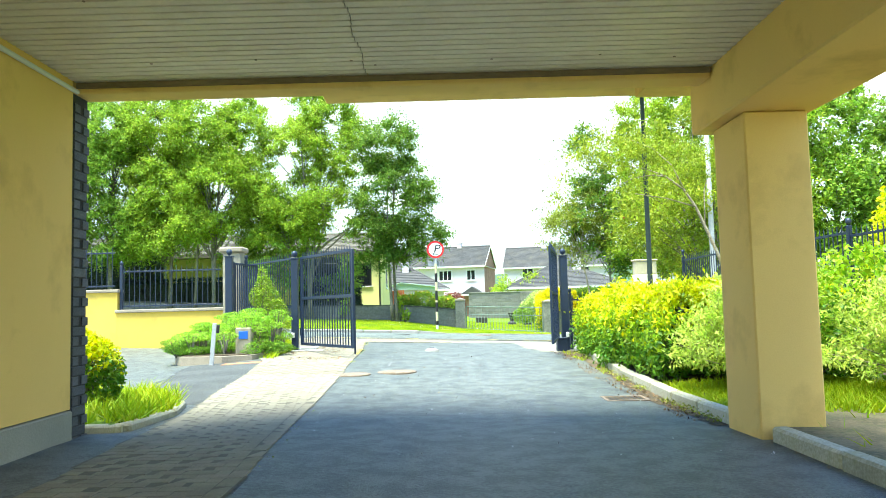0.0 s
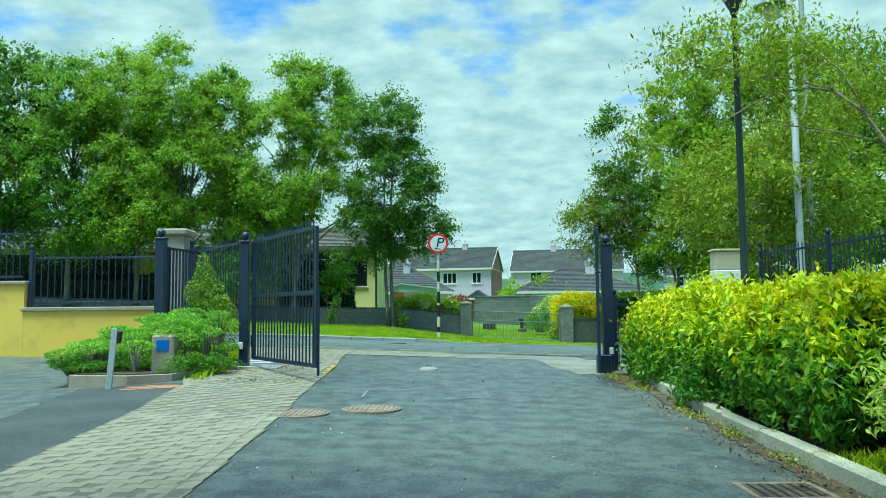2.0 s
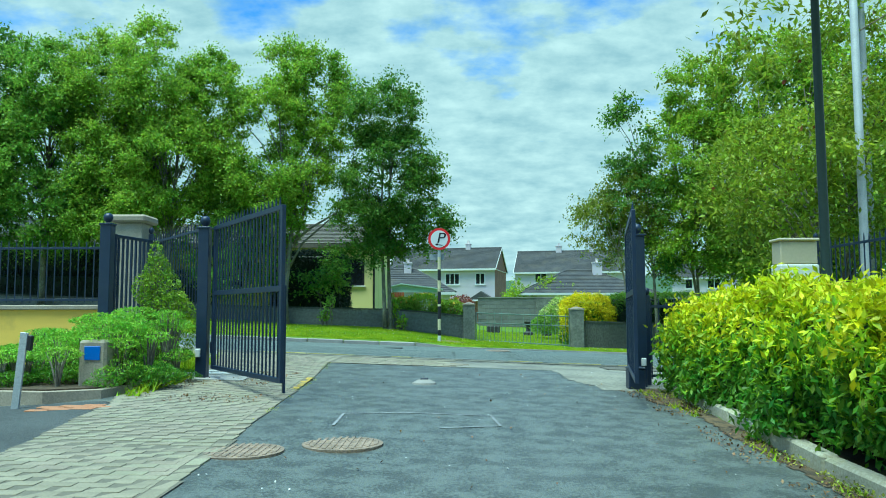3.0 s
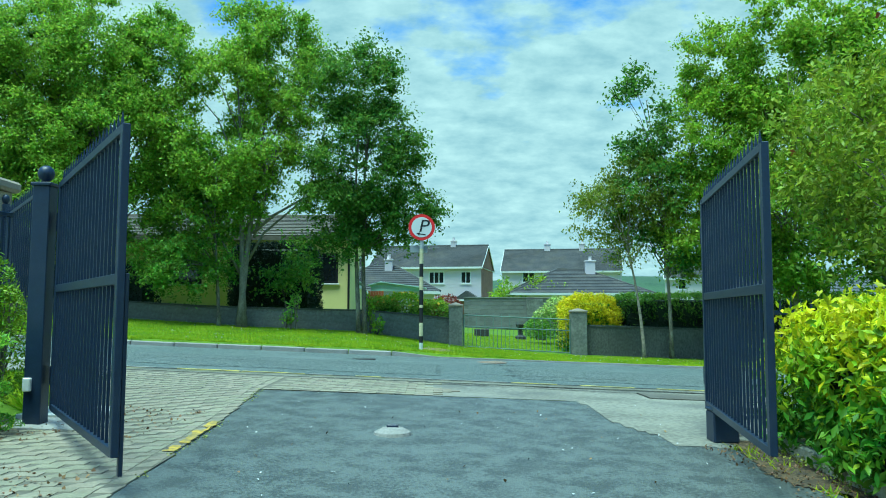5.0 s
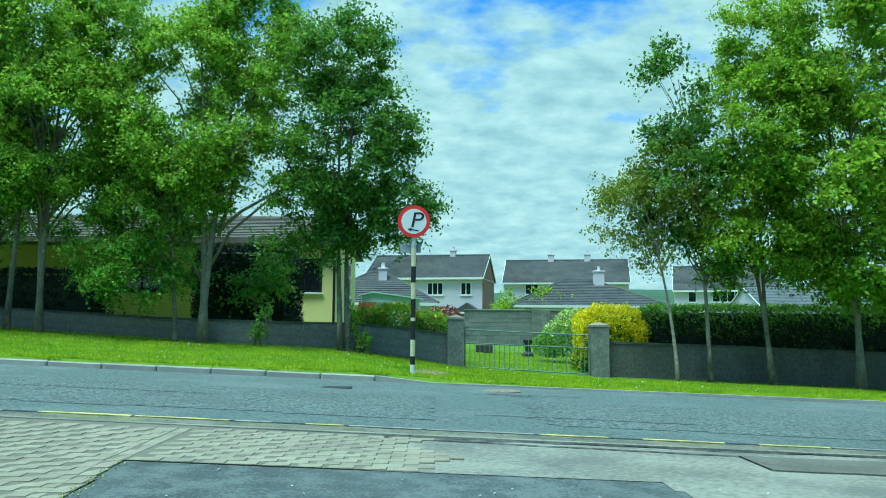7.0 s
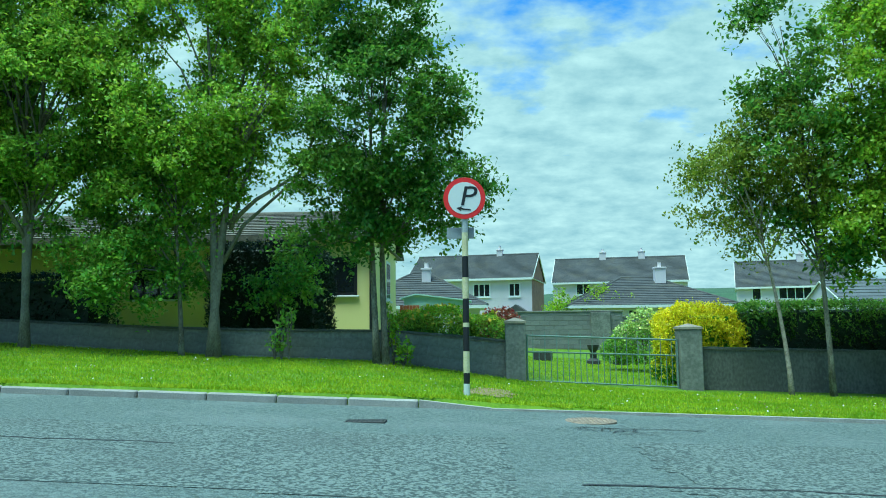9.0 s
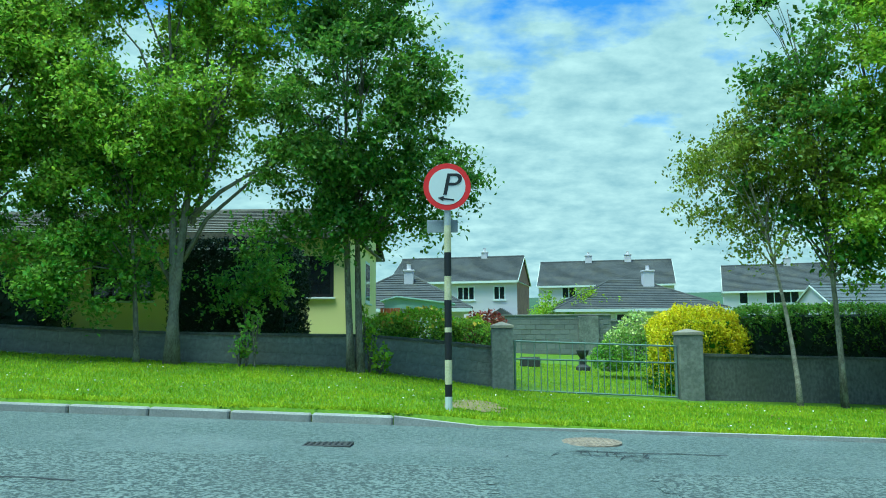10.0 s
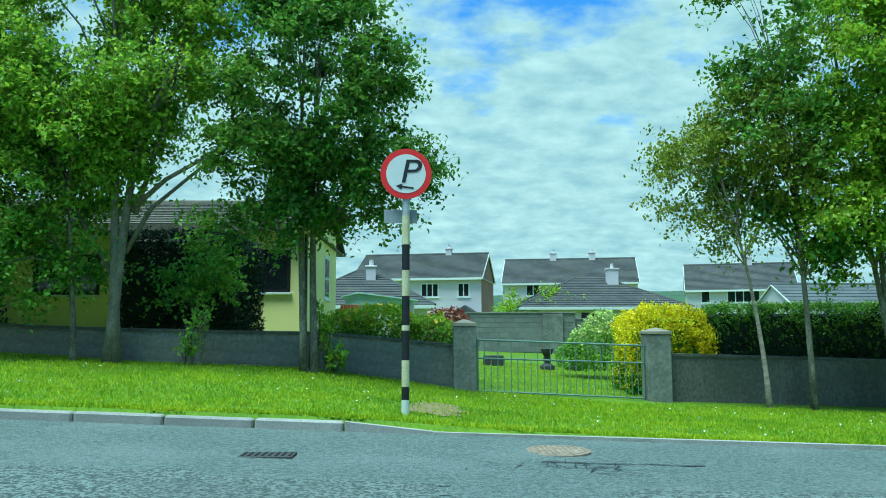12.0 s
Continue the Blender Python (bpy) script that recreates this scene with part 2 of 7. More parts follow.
M["oldcoping"] = mat("weathered_coping", (0.12, 0.122, 0.105), (0.06, 0.063, 0.053), rough=0.95, scale=2.4, fine=20, amount=0.9, bump=0.5, stain=(0.05, 0.065, 0.03), stain_amount=0.6, stain_scale=1.4)
M["bark"] = mat("bark", (0.19, 0.175, 0.13), (0.085, 0.08, 0.06), rough=0.95, scale=6, fine=40, amount=0.9, bump=0.7, stretch=(1, 1, 0.5), stain=(0.40, 0.39, 0.30), stain_amount=0.75, stain_scale=5)
M["birchbark"] = mat("birch_bark", (0.42, 0.36, 0.28), (0.2, 0.17, 0.13), rough=0.9, scale=5, fine=40, amount=0.9, bump=0.5, stretch=(1, 1, 2.5))


def leaf(name, c, c2, island=0.4, translucent=0.4, scale=0.5):
    return mat(name, c, c2, rough=0.5, scale=scale, fine=8, amount=0.9, bump=0, island=island, translucent=translucent, spec=0.35)


M["leaf_mid"] = leaf("leaf_mid", (0.30, 0.45, 0.050), (0.175, 0.32, 0.036), translucent=0.5)
M["leaf_fresh"] = leaf("leaf_fresh", (0.38, 0.52, 0.050), (0.24, 0.38, 0.036), translucent=0.5)
M["leaf_maple"] = leaf("leaf_maple", (0.37, 0.49, 0.036), (0.22, 0.36, 0.025), translucent=0.52)
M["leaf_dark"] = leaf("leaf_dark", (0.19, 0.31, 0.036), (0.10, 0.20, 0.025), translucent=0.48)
M["leaf_light"] = leaf("leaf_light", (0.40, 0.52, 0.030), (0.24, 0.38, 0.022), translucent=0.5)
M["leaf_olive"] = leaf("leaf_olive", (0.31, 0.35, 0.035), (0.17, 0.23, 0.022))
M["leaf_rowan"] = leaf("leaf_rowan", (0.34, 0.42, 0.030), (0.20, 0.28, 0.020), translucent=0.45)
# hedge tones from bright top to foot, with shade put into the darker ones
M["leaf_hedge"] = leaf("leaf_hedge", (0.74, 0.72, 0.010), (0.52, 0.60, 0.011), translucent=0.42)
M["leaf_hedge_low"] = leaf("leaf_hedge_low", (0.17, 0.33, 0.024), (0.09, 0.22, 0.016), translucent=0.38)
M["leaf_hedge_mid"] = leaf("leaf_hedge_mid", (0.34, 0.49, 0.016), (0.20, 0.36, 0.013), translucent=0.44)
M["leaf_varieg"] = leaf("leaf_variegated", (0.66, 0.74, 0.16), (0.40, 0.57, 0.055), translucent=0.4, scale=3)
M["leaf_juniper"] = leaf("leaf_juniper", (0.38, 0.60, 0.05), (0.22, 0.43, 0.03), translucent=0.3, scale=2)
M["leaf_conifer"] = leaf("leaf_conifer", (0.30, 0.42, 0.02), (0.17, 0.29, 0.014), translucent=0.25)
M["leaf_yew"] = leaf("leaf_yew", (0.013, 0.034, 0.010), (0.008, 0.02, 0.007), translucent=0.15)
M["leaf_gold"] = leaf("leaf_gold", (0.86, 0.74, 0.012), (0.62, 0.60, 0.012), translucent=0.4)
M["leaf_white"] = leaf("leaf_cream", (0.64, 0.68, 0.24), (0.26, 0.40, 0.06), translucent=0.3, scale=4)
M["leaf_litter"] = leaf("leaf_litter", (0.26, 0.16, 0.07), (0.12, 0.07, 0.035), translucent=0.1)
M["leaf_red"] = leaf("leaf_red", (0.30, 0.07, 0.05), (0.17, 0.06, 0.03), translucent=0.3)
M["flower_yellow"] = leaf("flower_yellow", (0.75, 0.6, 0.05), (0.6, 0.45, 0.04), translucent=0.2)
M["flower_white"] = leaf("flower_white", (0.8, 0.8, 0.75), (0.7, 0.7, 0.66), translucent=0.2, island=0.1)
M["house_yellow"] = mat("house_yellow", (0.84, 0.75, 0.33), (0.78, 0.69, 0.30), rough=0.9, scale=0.8, fine=60, amount=0.3, bump=0.15)
M["house_white"] = mat("house_white", (0.70, 0.64, 0.66), (0.60, 0.55, 0.57), rough=0.9, scale=0.7, fine=60, amount=0.4, bump=0.15)
M["house_grey"] = mat("house_grey", (0.67, 0.61, 0.63), (0.57, 0.52, 0.54), rough=0.9, scale=0.7, fine=60, amount=0.4, bump=0.15)
M["redbrick"] = mat("red_brick_wall", (0.34, 0.20, 0.145), (0.24, 0.135, 0.10), rough=0.9, scale=2, fine=14, amount=0.9, bump=0.3)
M["tile"] = mat("roof_tile", (0.082, 0.084, 0.084), (0.05, 0.052, 0.053), rough=0.85, scale=1.2, fine=14, amount=0.9, bump=0.4, stain=(0.13, 0.12, 0.08), stain_amount=0.5, stain_scale=0.8)
M["tile_brown"] = mat("roof_tile_brown", (0.155, 0.142, 0.115), (0.09, 0.083, 0.066), rough=0.85, scale=1.2, fine=14, amount=0.9, bump=0.4, stain=(0.17, 0.17, 0.1), stain_amount=0.4, stain_scale=1)
M["tile_grey"] = mat("roof_tile_grey", (0.11, 0.12, 0.125), (0.075, 0.082, 0.086), rough=0.85, scale=1.2, fine=14, amount=0.9, bump=0.4)
M["white"] = mat("white_paint", (0.74, 0.75, 0.72), (0.66, 0.67, 0.64), rough=0.5, scale=3, fine=40, amount=0.3, bump=0.05)
M["pane"] = mat("window_pane", (0.02, 0.025, 0.028), (0.012, 0.015, 0.018), rough=0.06, scale=1, fine=5, bump=0, spec=0.7)
M["signred"] = mat("sign_red", (0.62, 0.02, 0.025), (0.54, 0.016, 0.02), rough=0.4, scale=6, fine=50, amount=0.3, bump=0)
M["signwhite"] = mat("sign_white", (0.66, 0.68, 0.66), (0.60, 0.62, 0.60), rough=0.4, scale=6, fine=50, amount=0.3, bump=0)
M["crack"] = mat("tar_crack", (0.035, 0.038, 0.042), (0.02, 0.022, 0.025), rough=0.9, scale=9, fine=60, bump=0.2)
M["black"] = mat("black_paint", (0.014, 0.015, 0.018), (0.009, 0.01, 0.012), rough=0.55, scale=8, fine=60, bump=0.1)
M["poleyellow"] = mat("pole_cream", (0.62, 0.58, 0.36), (0.48, 0.44, 0.25), rough=0.7, scale=8, fine=60, amount=0.8, bump=0.15)
M["blue"] = mat("blue_plate", (0.02, 0.12, 0.5), (0.016, 0.1, 0.42), rough=0.4, scale=8, fine=60, bump=0)
M["gatepaint"] = mat("grey_green_paint", (0.20, 0.27, 0.24), (0.13, 0.18, 0.16), rough=0.6, scale=8, fine=60, amount=0.8, bump=0.1)
M["palegreen"] = mat("pale_green_sheet", (0.50, 0.66, 0.58), (0.42, 0.56, 0.49), rough=0.5, scale=3, fine=40, amount=0.5, bump=0.1)
M["cast"] = mat("cast_iron", (0.34, 0.26, 0.19), (0.18, 0.145, 0.11), rough=0.75, scale=8, fine=60, amount=0.9, bump=0.4, metal=0.2)
M["lineyellow"] = mat("old_yellow_line", (0.62, 0.53, 0.12), (0.40, 0.36, 0.14), rough=0.8, scale=7, fine=30, amount=1.2, bump=0.2, stain=(0.16, 0.16, 0.11), stain_amount=0.9, stain_scale=6)
M["patchtar"] = mat("grey_brown_patch", (0.135, 0.128, 0.105), (0.09, 0.087, 0.073), rough=0.9, scale=2, fine=30, amount=0.9, bump=0.5)
M["edgepaint"] = mat("worn_yellow_paint", (0.52, 0.36, 0.05), (0.30, 0.23, 0.07), rough=0.85, scale=7, fine=30, amount=1.6, bump=0.2, stain=(0.15, 0.15, 0.08), stain_amount=0.95, stain_scale=6)
M["terracotta"] = mat("red_timber", (0.50, 0.15, 0.06), (0.38, 0.11, 0.05), rough=0.8, scale=4, fine=40, bump=0.1)
M["darkstone"] = mat("dark_stone", (0.06, 0.06, 0.06), (0.035, 0.035, 0.035), rough=0.8, scale=9, fine=60, bump=0.3)
M["faintline"] = mat("faint_chalk_line", (0.26, 0.27, 0.275), (0.17, 0.18, 0.19), rough=0.85, scale=9, fine=40, amount=1.0, bump=0.1)
M["whiteline"] = mat("white_line", (0.62, 0.63, 0.62), (0.4, 0.41, 0.41), rough=0.8, scale=6, fine=40, amount=0.9, bump=0.1)
M["kerbstone"] = mat("mossy_kerb_stone", (0.53, 0.505, 0.39), (0.36, 0.345, 0.25), rough=0.9, scale=2.5, fine=50, amount=0.8, bump=0.4, stain=(0.22, 0.22, 0.06), stain_amount=0.85, stain_scale=2.8, per_piece=0.14)
M["gutter"] = mat("gutter_dirt", (0.17, 0.165, 0.12), (0.08, 0.085, 0.07), rough=0.95, scale=3, fine=30, amount=1.2, bump=0.5, stain=(0.20, 0.20, 0.05), stain_amount=0.6, stain_scale=2.5)
M["litterbed"] = mat("leaf_litter_bed", (0.13, 0.095, 0.05), (0.05, 0.042, 0.03), rough=0.95, scale=6, fine=40, amount=1.2, bump=0.8)
M["asphalt_new"] = mat("newer_asphalt", (0.084, 0.092, 0.089), (0.051, 0.057, 0.056), rough=0.8, scale=1.4, fine=28, amount=0.9, bump=0.9, bump_scale=70, distance=0.02)
M["hood"] = mat("grey_green_enamel", (0.20, 0.22, 0.205), (0.15, 0.165, 0.155), rough=0.45, scale=4, fine=40, amount=0.5, bump=0.05)
M["polegrey"] = mat("dull_galvanised", (0.33, 0.355, 0.36), (0.24, 0.26, 0.265), rough=0.65, scale=5, fine=60, amount=0.7, bump=0.1, metal=0.1)
M["beige"] = mat("beige_cabinet", (0.52, 0.46, 0.34), (0.44, 0.39, 0.29), rough=0.6, scale=4, fine=50, amount=0.5, bump=0.1)
M["moss"] = leaf("yellow_moss", (0.33, 0.35, 0.04), (0.17, 0.21, 0.025), translucent=0.1, scale=4)
M["redpaver"] = mat("red_paver", (0.42, 0.20, 0.10), (0.30, 0.15, 0.08), rough=0.9, scale=4, fine=60, amount=0.9, bump=0.4, stain=(0.2, 0.17, 0.12), stain_amount=0.5)
M["hill"] = mat("far_hill", (0.06, 0.11, 0.05), (0.04, 0.075, 0.04), rough=0.95, scale=0.05, fine=0.6, amount=0.9, bump=0.4, distance=1.0)


# ---------------------------------------------------------------- mesh helpers
def part(name, bm, material, parent=None, label="", smooth=False):
    """Links a bmesh as one mesh object, under a thing or part where parent is given."""
    me = bpy.data.meshes.new(name)
    bm.to_mesh(me)
    bm.free()
    me.materials.append(M[material])
    if smooth:
        me.polygons.foreach_set("use_smooth", [True] * len(me.polygons))
    ob = new(name, me)
    if parent:
        ob.parent = parent
    if label:
        ob["label"] = label
    return ob


def thing(name, at, label, category, group="", kind="", rz=0.0):
    ob = new(name)
    ob.matrix_basis = pose(*at, 0, 0, rz)
    return tagged(ob, label, category, group, kind)


def bx(bm, x0, x1, y0, y1, z0, z1, bevel=0.0, m=None):
    """A box, its edges bevelled, added to bm."""
    r = bmesh.ops.create_cube(bm, size=1.0)
    vs = r["verts"]
    for v in vs:
        v.co = Vector(((x0 + x1) / 2 + v.co.x * (x1 - x0), (y0 + y1) / 2 + v.co.y * (y1 - y0), (z0 + z1) / 2 + v.co.z * (z1 - z0)))
    if bevel:
        es = list({e for v in vs for e in v.link_edges})
        q = bmesh.ops.bevel(bm, geom=es, offset=bevel, segments=1, affect="EDGES", profile=0.5)
        vs = list({v for f in q["faces"] for v in f.verts} | {v for v in vs if v.is_valid})
    if m is not None:
        bmesh.ops.transform(bm, matrix=m, verts=[v for v in vs if v.is_valid])
    return bm


def box(x0, x1, y0, y1, z0, z1, bevel=0.0, m=None):
    return bx(bmesh.new(), x0, x1, y0, y1, z0, z1, bevel, m)


def lathe(profile, n=16, bm=None, at=(0, 0, 0)):
    """A turned shape from (radius, height) pairs."""
    bm = bm or bmesh.new()
    rings = []
    for r, z in profile:
        rings.append([bm.verts.new((at[0] + r * math.cos(2 * math.pi * i / n), at[1] + r * math.sin(2 * math.pi * i / n), at[2] + z)) for i in range(n)])
    for a, b in zip(rings, rings[1:]):
        for i in range(n):
            bm.faces.new((a[i], a[(i + 1) % n], b[(i + 1) % n], b[i]))
    bm.faces.new(rings[0][::-1])
    bm.faces.new(rings[-1])
    return bm


def tube(points, radii, n=8, bm=None):
    """A tapered tube along points."""
    bm = bm or bmesh.new()
    rings = []
    for i, (p, r) in enumerate(zip(points, radii)):
        p = Vector(p)
        d = (Vector(points[min(i + 1, len(points) - 1)]) - Vector(points[max(i - 1, 0)])).normalized()
        u = d.orthogonal().normalized() if i == 0 else (rings_u - d * rings_u.dot(d)).normalized()
        rings_u = u
        v = d.cross(u)
        rings.append([bm.verts.new(p + r * (u * math.cos(2 * math.pi * k / n) + v * math.sin(2 * math.pi * k / n))) for k in range(n)])
    for a, b in zip(rings, rings[1:]):
        for i in range(n):
            bm.faces.new((a[i], a[(i + 1) % n], b[(i + 1) % n], b[i]))
    bm.faces.new(rings[0][::-1])
    bm.faces.new(rings[-1])
    return bm


def extrude_poly(pts, z0, z1):
    """A flat plate from a plan outline; z0 and z1 may be functions of x, y."""
    bm = bmesh.new()
    f0 = z0 if callable(z0) else (lambda x, y: z0)
    f1 = z1 if callable(z1) else (lambda x, y: z1)
    lo = [bm.verts.new((x, y, f0(x, y))) for x, y in pts]
    hi = [bm.verts.new((x, y, f1(x, y))) for x, y in pts]
    n = len(pts)
    for i in range(n):
        bm.faces.new((lo[i], lo[(i + 1) % n], hi[(i + 1) % n], hi[i]))
    bm.faces.new(lo[::-1])
    bm.faces.new(hi)
    bmesh.ops.recalc_face_normals(bm, faces=bm.faces)
    return bm


def leaves(name, centres, size, material, parent=None, label="", rng=None, droop=0.3, aspect=0.55, up=None, scatter=None):
    """Many small folded leaves, one island each, as one mesh. centres: an array of points."""
    rng = rng or np.random.default_rng(3)
    c = np.asarray(centres, float)
    n = len(c)
    s = size * rng.uniform(0.65, 1.3, n)
    d = rng.normal(size=(n, 3))
    d[:, 2] -= droop
    d /= np.linalg.norm(d, axis=1)[:, None]
    nrm = rng.normal(size=(n, 3))
    if up is not None:
        nrm = nrm * 0.6 + up
    side = np.cross(d, nrm)
    side /= np.linalg.norm(side, axis=1)[:, None] + 1e-9
    fold = np.cross(side, d)
    L, W = s[:, None], s[:, None] * aspect
    p0 = c - d * L * 0.5
    p1 = c + side * W * 0.5 + fold * W * 0.18
    p2 = c + d * L * 0.5
    p3 = c - side * W * 0.5 + fold * W * 0.18
    v = np.stack([p0, p1, p2, p3], 1).reshape(-1, 3)
    me = bpy.data.meshes.new(name)
    idx = np.arange(n) * 4
    tris = np.stack([idx, idx + 1, idx + 2, idx, idx + 2, idx + 3], 1).reshape(-1)
    me.vertices.add(len(v)); me.vertices.foreach_set("co", v.reshape(-1))
    me.loops.add(len(tris)); me.loops.foreach_set("vertex_index", tris)
    me.polygons.add(2 * n); me.polygons.foreach_set("loop_start", np.arange(2 * n) * 3)
    me.update(calc_edges=True)
    me.materials.append(M[material])
    ob = new(name, me)
    if parent:
        ob.parent = parent
    if label:
        ob["label"] = label
    return ob


# ---------------------------------------------------------------- lie of the land
def lerp(x, xs, ys):
    return float(np.interp(x, xs, ys))


KERB_Y = 26.45       # far kerb of the road
ROAD_Y = 19.9        # near edge of the road
WALL_Y = 32.2        # garden walls across the road


def base_z(x, y):
    """The drive, its apron and the road."""
    a = lerp(y, (-10, 0, 6, 8.6, 11.7, 12.7, 15.7, 18, 19.9, 22, 25.2, 26.5), (-0.05, -0.03, 0.0, -0.05, -0.02, 0.03, 0.08, 0.13, 0.13, 0.10, 0.03, 0.03))
    s = lerp(y, (0, 10, 16, 20), (0.012, 0.022, 0.03, 0.04))
    left = lerp(y, (14, 17, 21), (-3.0, -5.0, -26.0))
    return a - s * max(min(x, 26.0), left)


def verge_z(x, y):
    """The grass across the road, from kerb to wall, and the gardens behind."""
    k = base_z(x, KERB_Y) + lerp(x, (-2.0, -0.9, 0.6, 3), (0.13, 0.13, 0.06, 0.03))
    w = lerp(x, (-26, -12, -6, -2.2, -0.6, 0.8, 4.2, 8, 14, 30), (1.6, 1.0, 0.6, 0.42, 0.22, 0.0, -0.27, -0.38, -0.6, -1.0))
    g = lerp(x, (-26, -12, -3, 0.5, 4, 14, 30), (1.7, 1.15, 0.9, 0.1, 0.0, -0.2, -0.6))
    f = lerp(x, (-40, -3, 3, 40), (1.2, 0.6, 0.1, -1.0))
    return lerp(y, (KERB_Y, WALL_Y, WALL_Y + 3, 54, 60, 140, 700), (k, w, (w + g) / 2 if x < 0.5 else w + 0.04, g * 0.4 + f * 0.6, f - 0.1, f - 1.0, f - 3))


def land_z(x, y):
    return base_z(x, y) if y <= KERB_Y else verge_z(x, y)


def fine_base(x, y):
    """The drive with the car park, which lies a little lower beside the entrance."""
    drop = min(max((-3.3 - x) / 2.0, 0.0), 1.0) * lerp(y, (7, 12, 17.6, 18.4), (0.02, 0.10, 0.14, 0.0))
    return base_z(x, y) - drop


# ---------------------------------------------------------------- ground, road, drive
def sheet(name, xs, ys, zf, material, label, category="ground", inside=None):
    """A ground sheet over the grid of xs and ys."""
    bm = bmesh.new()
    vs = [[bm.verts.new((x, y, zf(x, y))) for x in xs] for y in ys]
    for j in range(len(ys) - 1):
        for i in range(len(xs) - 1):
            if inside is None or inside((xs[i] + xs[i + 1]) / 2, (ys[j] + ys[j + 1]) / 2):
                bm.faces.new((vs[j][i], vs[j][i + 1], vs[j + 1][i + 1], vs[j + 1][i]))
    bmesh.ops.delete(bm, geom=[v for v in bm.verts if not v.link_faces], context="VERTS")
    ob = part(name, bm, material, smooth=True)
    return tagged(ob, label, category, kind="structure")


def spread(*spans):
    out = []
    for a, b, step in spans:
        out += list(np.arange(a, b - 1e-6, step))
    return out + [spans[-1][1]]


def ground_z(x, y):
    if y <= KERB_Y + 0.02:
        return min(fine_base(x, y) - 0.06, 2)
    if y > 200:
        return verge_z(x, y)
    bump = 0.03 * noise.noise((x * 0.7, y * 0.7, 0)) if WALL_Y > y > KERB_Y + 0.4 else 0.0
    return verge_z(x, y) + bump


GX = spread((-900, -100, 100), (-100, -30, 10), (-30, 30, 0.75), (30, 100, 10), (100, 900, 100))
GY = spread((-300, -20, 40), (-20, 16, 1.5), (16, KERB_Y - 0.3, 0.95), (KERB_Y - 0.25, KERB_Y + 0.02, 0.26), (KERB_Y + 0.09, WALL_Y + 1, 0.4), (WALL_Y + 1.1, 62, 2), (62, 140, 8), (140, 1500, 120))
sheet("ground", GX, GY, ground_z, "grass", "bright green mown grass ground sheet reaching the horizon")

sheet("drive", spread((-18, -3.4, 0.8), (-3.4, 2.3, 0.3)), spread((-14, 6, 1), (6, 18.0, 0.4)), fine_base, "asphalt",
      "dark grey asphalt drive and car park with worn patches", "drive", inside=lambda x, y: y < 15.9 or x > -1.9 or (x < -4 and y < 17.7))
def strip_left(y):
    """The paving strip's edge towards the car park."""
    return lerp(y, (5, 7.7, 9.5, 13.4, 13.9, 15.4, 15.9, 16.3, 17.2, 18.1, 18.65, 19.2, 19.5), (-2.3, -2.5, -2.75, -3.10, -3.28, -3.2, -3.2, -3.32, -3.48, -3.56, -3.70, -3.95, -4.2))


sheet("asphalt_patch", spread((-5.0, -2.6, 0.07)), spread((8.6, 13.6, 0.15)), lambda x, y: fine_base(x, y) + 0.005, "asphalt_new", "darker newer asphalt band beside the paving", "asphalt",
      inside=lambda x, y: strip_left(y) + 0.05 > x > -3.75 - 0.14 * (y - 9.2) + 0.06 * noise.noise((x * 2, y * 2, 1)))
sheet("litter_strip", spread((1.6, 2.62, 0.03)), spread((6.8, 15.9, 0.045)), lambda x, y: base_z(x, y) + 0.006, "litterbed", "brown leaf litter and soil lying along the kerb", "leaf litter",
      inside=lambda x, y: -0.02 < lerp(y, (6.75, 9.5, 12.3, 15.2), (2.24, 2.32, 2.42, 2.54)) - x < 0.20 + 0.10 * noise.noise((0.5, y * 0.9, 6)) + 0.07 * noise.noise((x * 7, y * 5, 2)) + (0.15 if y > 14.3 else 0.0))
sheet("road", spread((-120, -30, 6), (-30, 30, 1), (30, 120, 6)), spread((ROAD_Y - 0.35, KERB_Y + 0.02, 0.5)), lambda x, y: base_z(x, y), "road",
      "worn grey tarmac road running past the entrance", "road")
sheet("road_wear", spread((-30, -2, 1), (-2, 12, 0.08), (12.1, 30, 1)), spread((20.6, 24.3, 0.08)), lambda x, y: base_z(x, y) + 0.004, "roadcoarse", "coarse worn chippings along the wheel tracks", "road",
      inside=lambda x, y: 20.78 + 0.10 * noise.noise((x * 1.3, y * 2, 1)) < y < 23.85 + 0.3 * noise.noise((x * 0.8, y * 2, 4)) and not 0.05 + 0.2 * noise.noise((1, y * 3, 2)) < x < 1.25 + 0.45 * noise.noise((4, y * 2.5, 2)))
sheet("apron", spread((-4.5, 9, 0.5)), [18.0, 18.5, 19.0, ROAD_Y - 0.35], lambda x, y: base_z(x, y) + (0.0 if y > 18.1 else 0.004), "apron",
      "pale worn concrete apron between drive and road", "apron")
sheet("pavement", spread((-60, -8, 4), (-8, -4.5, 0.5), (-4.45, -3.6, 0.05)), spread((17.6, 19.8, 0.1)), lambda x, y: base_z(x, y) + 0.062, "apron", "grey concrete pavement along the road", "pavement",
      inside=lambda x, y: x < lerp(y, (17.6, 18.1, 18.65, 19.2, 19.6, 19.82), (-3.62, -3.68, -3.82, -4.06, -4.44, -5.0)) and (y > 18.3 or x > -4.4))
sheet("pavement", spread((9, 60, 4)), [18.0, 18.9, ROAD_Y - 0.35], lambda x, y: base_z(x, y) + 0.03, "apron", "grey concrete pavement along the road", "pavement")
